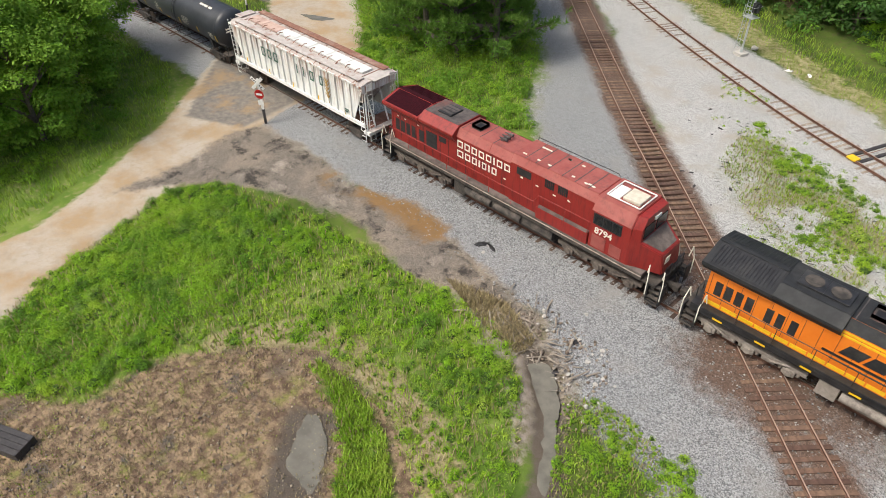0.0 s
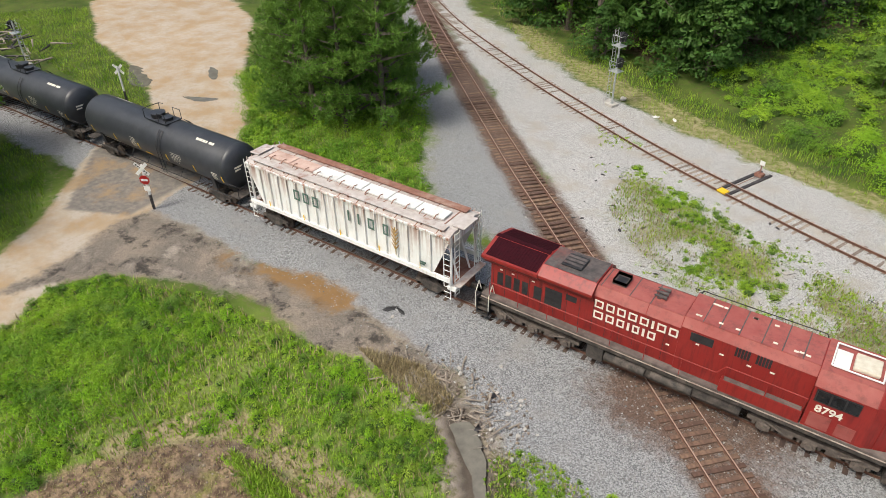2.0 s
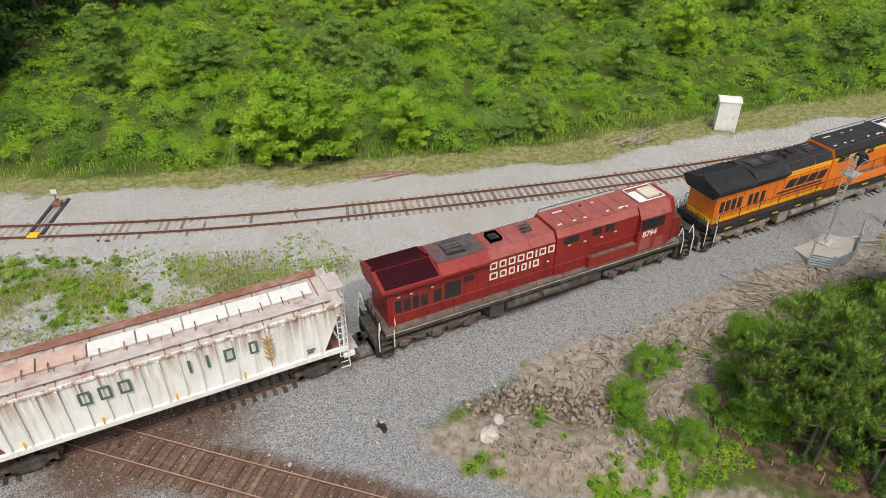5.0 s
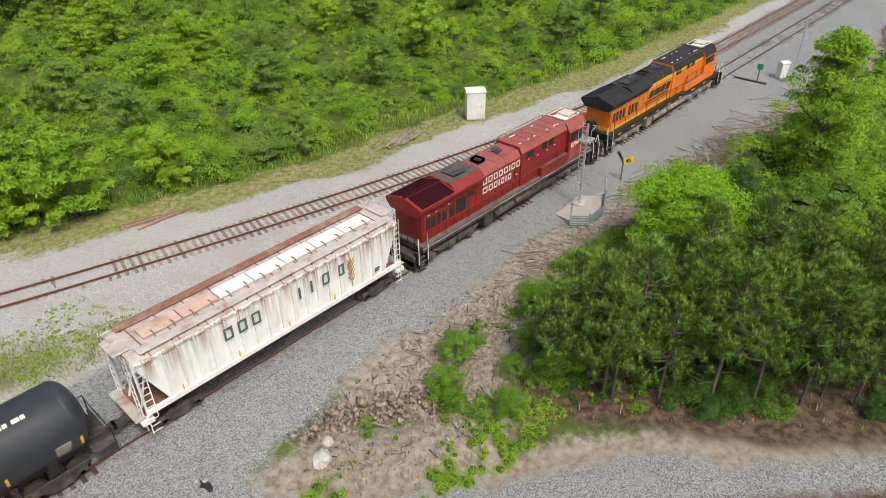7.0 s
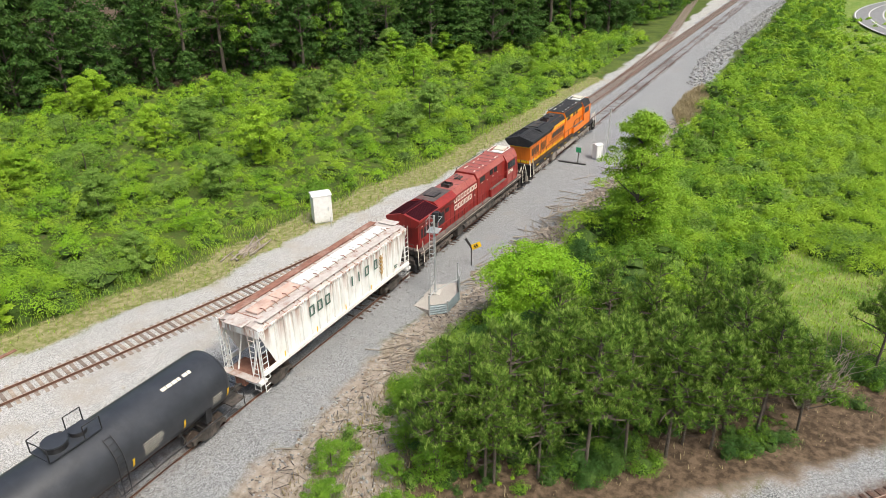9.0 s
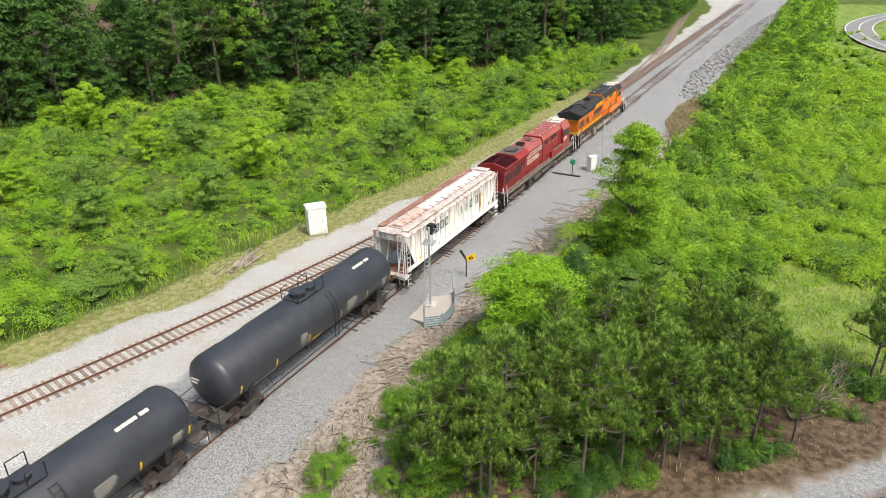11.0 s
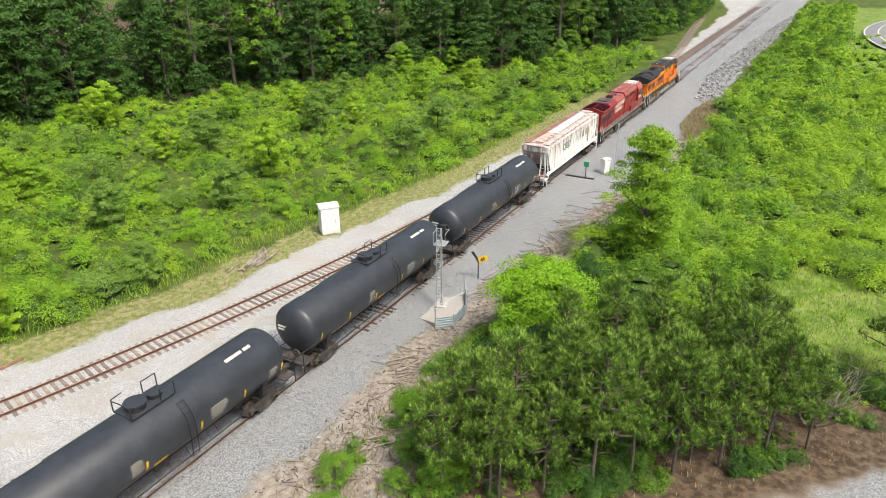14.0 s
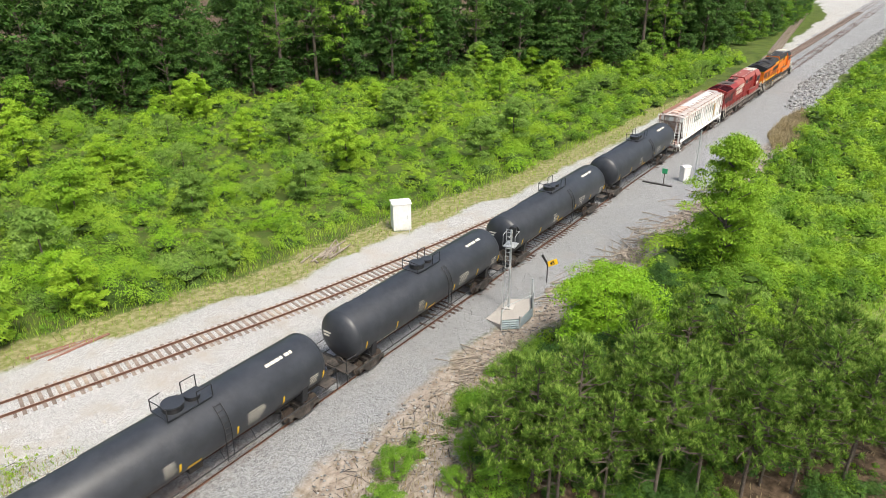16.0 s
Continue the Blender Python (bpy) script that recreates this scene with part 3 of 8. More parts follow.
    half = n.new("ShaderNodeMath")
    half.operation, half.inputs[1].default_value = "MULTIPLY", 0.85
    l.new(chan["weedy"], half.inputs[0])
    col = mix_color(nt, half.outputs[0], col, weed)
    sand = mix_color(nt, ramp(nt, f1, 0.38, 0.62), (0.55, 0.485, 0.41), (0.48, 0.345, 0.21))
    sand = mix_color(nt, ramp(nt, f2, 0.5, 0.75), sand, (0.45, 0.37, 0.28))
    col = mix_color(nt, chan["road"], col, sand)
    wet = mix_color(nt, ramp(nt, f1, 0.4, 0.6), (0.19, 0.168, 0.15), (0.3, 0.255, 0.21))
    wet = mix_color(nt, ramp(nt, noise_tex(nt, 0.55, 9, 0.72), 0.52, 0.62), wet, (0.07, 0.062, 0.055))
    ap = n.new("ShaderNodeMath")
    ap.operation = "MULTIPLY"
    l.new(chan["apron"], ap.inputs[0])
    l.new(ramp(nt, f1, 0.25, 0.45), ap.inputs[1])
    col = mix_color(nt, ap.outputs[0], col, wet)
    rough_wet = mix_color(nt, stone, (0.45, 0.45, 0.45), (1.45, 1.42, 1.38))
    spread = n.new("ShaderNodeMath")
    spread.operation, spread.inputs[1].default_value = "MULTIPLY", 0.7
    l.new(chan["apron"], spread.inputs[0])
    col = mix_color(nt, spread.outputs[0], col, rough_wet, "MULTIPLY")
    col = mix_color(nt, chan["damp"], col, mix_color(nt, f2, (0.085, 0.068, 0.056), (0.17, 0.14, 0.115)))
    col = mix_color(nt, chan["stain"], col, mix_color(nt, f2, (0.2, 0.115, 0.05), (0.36, 0.22, 0.1)))
    asp = mix_color(nt, ramp(nt, f2, 0.35, 0.7), (0.2, 0.185, 0.17), (0.33, 0.29, 0.25))
    asp = mix_color(nt, ramp(nt, f1, 0.5, 0.65), asp, (0.4, 0.28, 0.17))
    col = mix_color(nt, chan["asphalt"], col, asp)
    col = mix_color(nt, 0.5, col, mix_color(nt, f3, (0.3, 0.3, 0.3), (1.35, 1.35, 1.35)), "MULTIPLY")
    col = mix_color(nt, 0.25, col, mix_color(nt, ramp(nt, f4, 0.3, 0.7), (0.75, 0.75, 0.75), (1.0, 1.0, 1.0)), "MULTIPLY")
    l.new(col, bsdf.inputs["Base Color"])
    bsdf.inputs["Roughness"].default_value = 0.92
    bsdf.inputs["Specular IOR Level"].default_value = 0.25
    hgt = n.new("ShaderNodeMath")
    hgt.operation = "ADD"
    l.new(stone, hgt.inputs[0]), l.new(f3, hgt.inputs[1])
    bump_to(nt, bsdf, hgt.outputs[0], 0.7, 0.05)
    return m


ground_mesh, FIELD = ground_sheet()
ground_mesh.materials.append(ground_material())
ground = tagged(new("ground", ground_mesh), "trackside ground of gravel, sandy dirt, mud and grass", "ground", kind="structure")


def field(name, x, y):
    """A zone's weight, or the height, at points."""
    i = np.clip(np.searchsorted(FIELD["X"], x), 1, len(FIELD["X"]) - 1)
    j = np.clip(np.searchsorted(FIELD["Y"], y), 1, len(FIELD["Y"]) - 1)
    return FIELD[name][i, j]


def height(x, y):
    return float(field("Z", np.array([x]), np.array([y]))[0])

# ---- tracks: rails swept along their lines, each near tie a piece of its own ----
def rail_strip(bm, q, h, side, prof, z=0.0):
    rows = []
    for (x, y), a in zip(q, h):
        nx, ny = -math.sin(a), math.cos(a)
        rows.append([bm.verts.new((x + nx * (side + o), y + ny * (side + o), z + k)) for o, k in prof])
    for a, b in zip(rows, rows[1:]):
        for i in range(len(prof) - 1):
            bm.faces.new((a[i], b[i], b[i + 1], a[i + 1]))


FOOT = [(0.07, 0.05), (0.07, 0.07), (0.015, 0.085), (0.015, 0.155), (0.037, 0.165), (0.037, 0.2)]
FOOT = [(-o, z) for o, z in FOOT] + [(o, z) for o, z in FOOT[::-1]]
HEAD = [(-0.03, 0.203), (0.03, 0.203)]


def tie_mesh(name, material, half=1.3):
    bm = boxes((-0.115, 0.115, -half, half, -0.14, 0.05), bevel=0.012)
    for s in (-1, 1):
        box(bm, -0.09, 0.09, s * 0.755 - 0.15, s * 0.755 + 0.15, 0.05, 0.062)
        for dx in (-0.06, 0.06):
            box(bm, dx - 0.012, dx + 0.012, s * 0.755 - 0.11, s * 0.755 - 0.085, 0.062, 0.085)
    me = bpy.data.meshes.new(name)
    bm.to_mesh(me)
    bm.free()
    me.materials.append(material)
    return me


TIE_DARK, TIE_PALE = tie_mesh("tie", M["tie"]), tie_mesh("tie", M["tie_pale"])
TIE_RUST = tie_mesh("tie", M["tie_brown"], 1.28)


def track(name, pts, label, ties, near, pitch=0.52, sink=0.0, head="rail_top", buried=0.0, bury_to=12.0):
    """Rails along pts; the ties inside the stretch near (x0, x1) are pieces, the others are joined."""
    top = tagged(new(name), label, "railway track", kind="structure")
    q, h = smooth_line(pts, 1.0)
    for side in (-0.755, 0.755):
        part("rail", shape(rail_strip, q, h, side, FOOT), M["steel_rail"], top)
        part("rail_head", shape(rail_strip, q, h, side, HEAD), M[head], top)
    q, h = smooth_line(pts, pitch)
    rest, count = [], 0
    r = random.Random(name)
    base = np.array([v.co for v in ties.vertices])
    loops = [list(p.vertices) for p in ties.polygons]
    cubes = []
    for (x, y), a in zip(q, h):
        if abs(x) > 330:
            continue
        m = pose(x + r.uniform(-0.03, 0.03), y + r.uniform(-0.05, 0.05), r.uniform(-0.012, 0.008) - (buried if buried and x < bury_to else sink) - (r.uniform(0, 0.03) if buried and x < bury_to else 0), r.uniform(-0.5, 0.5), 0, math.degrees(a) + r.uniform(-1.5, 1.5))
        if near[0] < x < near[1] and count < 300:
            t = new("tie", ties)
            t.parent = top
            t.matrix_basis = m
            count += 1
        else:
            rest.append(m)
    bm = bmesh.new()
    vs, fs = [], []
    for m in rest:
        k = len(vs)
        for z in (-0.1, 0.05):
            for yy in (-1.3, 1.3):
                for xx in (-0.115, 0.115):
                    vs.append(m @ Vector((xx, yy, z)))
        fs += [[k + i for i in f] for f in ((4, 5, 7, 6), (0, 1, 5, 4), (2, 6, 7, 3), (0, 4, 6, 2), (1, 3, 7, 5))]
    bm.free()
    me = bpy.data.meshes.new("far_ties")
    me.from_pydata(vs, [], fs)
    me.materials.append(ties.materials[0])
    ob = new("far_ties", me)
    ob.parent = top
    tagged(ob, kind="stuff")
    return top


track("main_track", MAIN, "main railway track with dark wooden ties in grey ballast", TIE_DARK, (-62, 90))
track("siding_track", SIDING, "curving siding track with pale dusty wooden ties", TIE_PALE, (-25, 75), sink=0.0, head="rust_top", buried=0.035)
track("crossing_track", CROSSING, "rusty track crossing the main line with brown ties", TIE_RUST, (-45, 30), sink=-0.03, head="rust_top", buried=0.02, bury_to=-6.0)
track("branch_track", BRANCH, "far branch track curving off across pale gravel", TIE_PALE, (0, 0), 0.6, 0.03)

# ---- rolling stock: x forward, origin on the ground under the middle ----
def bars(parent, name, material, x0, z0, widths, tall, y, gap=0.09, slant=0.0, label="", stroke=0.0):
    """A row of plain upright shapes on a side panel at y: solid bars, or hollow frames where stroke is given."""
    x = x0
    for w in widths:
        bm = bmesh.new()
        pieces = [(0, w, 0, tall)]
        if stroke and w > 3 * stroke:
            pieces = [(0, stroke, 0, tall), (w - stroke, w, 0, tall), (stroke, w - stroke, 0, stroke), (stroke, w - stroke, tall - stroke, tall)]
        for a, b, c, d in pieces:
            vs = [bm.verts.new((x + px + slant * pz / tall, y + py, z0 + pz)) for py in (0.004, -0.012) for px, pz in ((a, c), (b, c), (b, d), (a, d))]
            for f in ((0, 1, 2, 3), (7, 6, 5, 4), (0, 4, 5, 1), (1, 5, 6, 2), (2, 6, 7, 3), (3, 7, 4, 0)):
                bm.faces.new([vs[i] for i in f])
        bmesh.ops.recalc_face_normals(bm, faces=bm.faces[:])
        part(name, bm, material, parent, label)
        x += w + gap


def words(parent, name, text, size, x, y, z, material, rot=(90, 0, 0), label=""):
    cu = bpy.data.curves.new(name, "FONT")
    cu.body, cu.size, cu.extrude, cu.offset = text, size, 0.006, 0.012
    tmp = bpy.data.objects.new("tmp", cu)
    scene.collection.objects.link(tmp)
    me = bpy.data.meshes.new_from_object(tmp.evaluated_get(bpy.context.evaluated_depsgraph_get()))
    bpy.data.objects.remove(tmp)
    me.materials.clear()
    me.materials.append(material)
    ob = new(name, me)
    ob.parent = parent
    ob.matrix_basis = pose(x, y, z, *rot)
    return tagged(ob, label)


def wheel_pair(parent, x, r=0.5):
    """One wheelset: two treads with flanges on an axle."""
    bm = bmesh.new()
    for s in (-1, 1):
        rod(bm, (0, s * 0.70, 0), (0, s * 0.83, 0), r, 20)
        rod(bm, (0, s * 0.68, 0), (0, s * 0.70, 0), r + 0.025, 20)
        rod(bm, (0, s * 0.83, 0), (0, s * 0.86, 0), r * 0.45, 12)
    rod(bm, (0, -0.7, 0), (0, 0.7, 0), 0.09, 10)
    for k in range(4):
        a = k * math.pi / 2
        rod(bm, (0.62 * r * math.cos(a), -0.845, 0.62 * r * math.sin(a)), (0.62 * r * math.cos(a), -0.83, 0.62 * r * math.sin(a)), 0.05, 6)
    w = part("wheelset", bm, M["wheel"], parent, smooth=True)
    w.matrix_basis = pose(x, 0, r + 0.005)
    return w


WHEELS = []


def truck(parent, x, axles, material, loco=False):
    """A bogie: side frames with journal boxes, springs and a bolster, and its wheelsets."""
    r = 0.52 if loco else 0.45
    top = tagged(new("truck"), "dusty cast truck with wheelsets")
    top.parent = parent
    top.matrix_basis = pose(x, 0, RAIL_Z)
    half = max(axles)
    bm = bmesh.new()
    for s in (-1, 1):
        y = s * 1.12
        if loco:
            box(bm, -half - 0.75, half + 0.75, y - 0.11, y + 0.11, 0.62, 0.86, 0.03)
            for a in axles:
                box(bm, a - 0.3, a + 0.3, y - 0.16, y + 0.16, 0.3, 0.68, 0.04)
                rod(bm, (a, y + s * 0.14, 0.5), (a, y + s * 0.26, 0.5), 0.17, 12)
                for d in (-0.42, 0.42):
                    rod(bm, (a + d, y, 0.42), (a + d, y, 0.72), 0.09, 8)
            for a, b in zip(axles, axles[1:]):
                box(bm, (a + b) / 2 - 0.32, (a + b) / 2 + 0.32, y - 0.13, y + 0.13, 0.42, 0.66, 0.04)
            rod(bm, (-half, y + s * 0.16, 0.9), (-half + 0.9, y + s * 0.2, 0.62), 0.06, 8)
            rod(bm, (half, y + s * 0.16, 0.9), (half - 0.9, y + s * 0.2, 0.62), 0.06, 8)
        else:
            prof = [(-half - 0.28, 0.32), (-half - 0.28, 0.62), (-half + 0.1, 0.66), (-0.45, 0.78), (0.45, 0.78), (half - 0.1, 0.66), (half + 0.28, 0.62), (half + 0.28, 0.32), (half - 0.2, 0.36), (0.45, 0.14), (-0.45, 0.14), (-half + 0.2, 0.36)]
            a = [bm.verts.new((px, y - 0.09, pz)) for px, pz in prof]
            b = [bm.verts.new((px, y + 0.09, pz)) for px, pz in prof]
            k = len(prof)
            for i in range(k):
                bm.faces.new((a[i], b[i], b[(i + 1) % k], a[(i + 1) % k]))
            bm.faces.new(a), bm.faces.new(b[::-1])
            for axle in axles:
                rod(bm, (axle, y - 0.13, 0.44), (axle, y + 0.16 * s + 0.03, 0.44), 0.13, 10)
    box(bm, -0.25, 0.25, -1.1, 1.1, 0.5, 0.8, 0.03)
    bmesh.ops.recalc_face_normals(bm, faces=bm.faces[:])
    part("side_frame", bm, material, top)
    for s in (-1, 1):
        for dx in (-0.14, 0.14) if not loco else ():
            part("spring", shape(rod, (dx, s * 1.13, 0.2), (dx, s * 1.13, 0.5), 0.1, 8), M["under"], top)
    for a in axles:
        WHEELS.append((wheel_pair(top, a, r), r))
    return top


def coupler(parent, x, s):
    bm = boxes((min(x, x - s * 0.75), max(x, x - s * 0.75), -0.12, 0.12, 0.82, 1.08), bevel=0.02)
    box(bm, x - 0.16, x + 0.16, -0.2, 0.16, 0.78, 1.14, 0.04)
    chain(bm, [(x - s * 0.7, 0.35, 1.0), (x - s * 0.3, 0.42, 0.6), (x, 0.4, 0.62)], 0.035)
    part("coupler", bm, M["under"], parent)


HOOD = [(-1.16, 2.0), (-1.16, 4.35), (-0.86, 4.82), (0.86, 4.82), (1.16, 4.35), (1.16, 2.0)]


def locomotive(name, livery, label):
    red = livery == "red"
    body_m, roof_m = (M["red"], M["red_roof"]) if red else (M["orange"], M["black_roof"])
    sill_m = M["grime"] if red else M["black"]
    under_m = M["truck_dust"] if red else M["truck_grey"]
    top = tagged(new(name), label, "locomotive")
    # frame and walkway
    part("walkway", boxes((-9.7, 9.3, -1.55, 1.55, 1.86, 2.0), bevel=0.02), sill_m, top)
    part("side_sill", boxes((-9.68, 9.28, -1.53, 1.53, 1.56, 1.856)), M["under"] if red else M["black"], top, "dark grimy side sill")
    part("sill_edge", boxes((-9.7, 9.3, -1.575, -1.552, 1.8, 1.86), (-9.7, 9.3, 1.552, 1.575, 1.8, 1.86)), M["cream_edge"] if red else M["black"], top)
    part("underframe", boxes((-9.4, 9.2, -0.9, 0.9, 1.05, 1.56), (-10.2, -9.5, -1.2, 1.2, 0.55, 1.3), (9.5, 10.0, -1.3, 1.3, 0.4, 1.3), bevel=0.03), M["under"], top)
    # long hood
    part("radiator_hood", shape(prism, [(-1.16, 2.0), (-1.16, 4.25), (1.16, 4.25), (1.16, 2.0)], -9.35, -3.52), body_m, top)
    part("engine_hood", shape(prism, HOOD, -3.52, 0.8), body_m, top, "red engine hood with door seams" if red else "orange engine hood")
    for k, x in enumerate(np.arange(-9.2, 0.7, 0.72)):
        for s in (-1, 1):
            part("door_seam", boxes((x, x + 0.018, s * 1.168 - 0.006, s * 1.168 + 0.006, 2.1, 3.9 if x < -3.6 else 4.25)), M["black"], top)
    part("roof_panel", boxes((-3.5, 0.78, -0.84, 0.84, 4.822, 4.85), bevel=0.01), roof_m, top)
    for s in (-1, 1):
        for x0, x1 in ((-3.5, -0.9), (-0.86, 0.78)):
            edge = bmesh.new()
            vs = [edge.verts.new(p) for p in ((x0, s * 1.175, 4.37), (x1, s * 1.175, 4.37), (x1, s * 0.875, 4.845), (x0, s * 0.875, 4.845))]
            edge.faces.new(vs if s < 0 else vs[::-1])
            part("roof_shoulder", edge, roof_m if red else M["black_roof"], top)
    # radiator cab with overhanging wings
    wing = [(-1.16, 3.95), (-1.56, 4.42), (-1.56, 4.6), (-0.12, 5.0), (0.12, 5.0), (1.56, 4.6), (1.56, 4.42), (1.16, 3.95)]
    part("radiator_cab", shape(prism, wing, -9.75, -6.45), body_m if red else M["black_roof"], top, "overhanging radiator cab")
    wing2 = [(-1.16, 3.95), (-1.5, 4.42), (-1.5, 4.56), (-0.95, 4.96), (0.95, 4.96), (1.5, 4.56), (1.5, 4.42), (1.16, 3.95)]
    part("radiator_shoulder", shape(prism, wing2, -6.45, -3.5), body_m if red else M["black_roof"], top)
    part("radiator_roof", boxes((-6.4, -3.55, -0.92, 0.92, 4.962, 4.985), bevel=0.008), M["soot"] if red else M["black_roof"], top, "sooty roof over the radiators")
    part("radiator_ridge", boxes((-9.7, -6.5, -0.13, 0.13, 4.96, 5.05), bevel=0.02), M["maroon"] if red else roof_m, top)
    for s in (-1, 1):
        bm = bmesh.new()
        vs = [bm.verts.new(p) for p in ((-9.55, s * 1.46, 4.643), (-6.55, s * 1.46, 4.643), (-6.55, s * 0.17, 5.0), (-9.55, s * 0.17, 5.0))]
        bm.faces.new(vs if s < 0 else vs[::-1])
        screen = part("radiator_screen", bm, M["maroon"] if red else M["black"], top, "dark louvred radiator screen")
        for k, x in enumerate(np.arange(-9.4, -6.6, 0.16)):
            slat = shape(rod, (x, s * 1.42, 4.662), (x, s * 0.22, 4.995), 0.018, 4)
            part("slat", slat, M["maroon"] if red else M["black"], screen)
    for x in (-5.4, -4.3) if not red else (-5.1,):
        part("roof_hatch", boxes((x - 0.55, x + 0.55, -0.55, 0.55, 4.985, 5.08), bevel=0.03), M["black"], top, "black roof hatch")
        if not red:
            part("fan", shape(rod, (x, 0, 5.08), (x, 0, 5.1), 0.4, 20), M["under"], top)
        else:
            for y in (-0.3, 0, 0.3):
                part("fan_slot", boxes((x - 0.5, x + 0.5, y - 0.1, y + 0.1, 5.08, 5.1)), M["soot"], top)
    stack = boxes((-2.95, -2.25, -0.4, 0.4, 4.85, 5.12))
    lid = max(stack.faces, key=lambda f: f.calc_center_median().z)
    bmesh.ops.inset_individual(stack, faces=[lid], thickness=0.09, depth=0)
    bmesh.ops.translate(stack, verts=list(lid.verts), vec=(0, 0, -0.2))
    part("exhaust_duct", stack, M["soot"], top, "open exhaust stack")
    part("stack_throat", boxes((-2.84, -2.36, -0.29, 0.29, 4.85, 4.94)), M["black"], top)
    horn = bmesh.new()
    box(horn, -0.75, -0.55, -0.3, 0.3, 4.85, 4.92)
    for k, y in enumerate((-0.25, 0, 0.25)):
        rod(horn, (-0.9, y, 5.0 + 0.05 * k), (-0.3, y, 5.0 + 0.05 * k), 0.03, 8, 0.1)
    part("horn", horn, M["soot"], top, "triple air horn")
    # taller equipment section behind the cab
    tall = [(-1.24, 2.0), (-1.24, 4.55), (-1.0, 4.98), (1.0, 4.98), (1.24, 4.55), (1.24, 2.0)]
    part("equipment_section", shape(prism, tall, 0.82, 5.9), body_m, top)
    part("equipment_roof", boxes((0.84, 3.0, -0.98, 0.98, 4.983, 5.02), (3.03, 5.86, -0.98, 0.98, 4.983, 5.02), bevel=0.01), roof_m, top)
    for s in (-1, 1):
        sh = bmesh.new()
        vs = [sh.verts.new(p) for p in ((0.84, s * 1.252, 4.57), (5.86, s * 1.252, 4.57), (5.86, s * 1.012, 5.0), (0.84, s * 1.012, 5.0))]
        sh.faces.new(vs if s < 0 else vs[::-1])
        part("equipment_shoulder", sh, roof_m, top)
    for x in (-3.36, -1.9, -0.88) if red else (-3.36, -1.2):
        part("roof_seam", boxes((x, x + 0.05, -0.86, 0.86, 4.85, 4.862)), M["soot"], top)
    for x in (1.6, 2.3, 3.0, 3.8, 4.5, 5.2):
        part("roof_seam", boxes((x, x + 0.045, -0.98, 0.98, 5.02, 5.03)), M["soot"] if red else M["under"], top)
    part("roof_rail", shape(chain, [(0.95, 1.0, 5.02), (1.0, 1.0, 5.2), (5.7, 1.0, 5.2), (5.8, 1.0, 5.02)], 0.025), M["black"], top)
    r = random.Random(3)
    for k in range(16):
        x, y = r.uniform(1.0, 5.7), r.choice((-0.7, -0.75, 0.5))
        part("lift_lug", boxes((x, x + 0.16, y, y + 0.1, 5.02, 5.05)), M["white"], top)
    for s in (-1, 1):
        y = s * 1.25
        part("intake_grille", boxes((1.3, 2.3, y - 0.012, y + 0.012, 4.0, 4.45)), M["black"], top, "dark air intake grille")
        for x in (3.1, 3.85):
            for k in range(5):
                part("vent_slat", boxes((x + 0.11 * k, x + 0.11 * k + 0.08, y - 0.02, y + 0.02, 4.05, 4.55)), M["black"], top)
        part("side_locker", boxes((2.9, 5.85, min(s * 1.25, s * 1.56), max(s * 1.25, s * 1.56), 2.0, 2.72), bevel=0.03), body_m, top)
        part("locker_top", boxes((2.95, 5.8, min(s * 1.27, s * 1.54), max(s * 1.27, s * 1.54), 2.722, 2.74)), M["grime"], top)
        # radiator-end doors and dark grilles
        yy = s * 1.165
        for k in range(4):
            part("door_window", boxes((-8.95 + 0.5 * k, -8.6 + 0.5 * k, yy - 0.012, yy + 0.012, 2.75, 3.55)), M["black"], top, "dark louvred door")
        if red:
            part("large_grille", boxes((-6.1, -5.15, yy - 0.014, yy + 0.014, 2.7, 3.75), (-6.75, -6.3, yy - 0.012, yy + 0.012, 2.75, 3.55)), M["black"], top)
            part("small_grille", boxes((-4.95, -4.35, yy - 0.012, yy + 0.012, 3.45, 3.8)), M["black"], top)
        if not red:
            for x in (-6.5, -6.0, -5.4):
                part("door_window", boxes((x, x + 0.33, yy - 0.014, yy + 0.014, 2.7, 3.5)), M["black"], top)
    # cab and nose
    cabp = [(-1.5, 2.0), (-1.5, 4.3), (-1.1, 4.95), (1.1, 4.95), (1.5, 4.3), (1.5, 2.0)]
    part("cab", shape(prism, cabp, 5.92, 8.25), body_m, top, "red driver's cab" if red else "orange driver's cab", )
    cr = bmesh.new()
    prism(cr, [(-1.12, 4.955), (-1.12, 4.985), (1.12, 4.985), (1.12, 4.955)], 5.9, 8.2)
    for s in (-1, 1):
        vs = [cr.verts.new(p) for p in ((5.9, s * 1.51, 4.32), (8.2, s * 1.51, 4.32), (8.2, s * 1.12, 4.965), (5.9, s * 1.12, 4.965))]
        cr.faces.new(vs if s < 0 else vs[::-1])
    part("cab_roof", cr, roof_m, top)
    part("windshield_frame", shape(prism, [(-1.5, 2.0), (-1.5, 3.6), (-1.42, 4.3), (-1.08, 4.9), (1.08, 4.9), (1.42, 4.3), (1.5, 3.6), (1.5, 2.0)], 8.25, 8.72, 0.86), body_m, top)
    nose = bmesh.new()
    a = [nose.verts.new(p) for p in ((8.66, -1.36, 2.0), (8.66, -1.36, 3.62), (8.66, 1.36, 3.62), (8.66, 1.36, 2.0))]
    b = [nose.verts.new(p) for p in ((10.0, -0.85, 1.9), (9.85, -0.85, 3.12), (9.85, 0.85, 3.12), (10.0, 0.85, 1.9))]
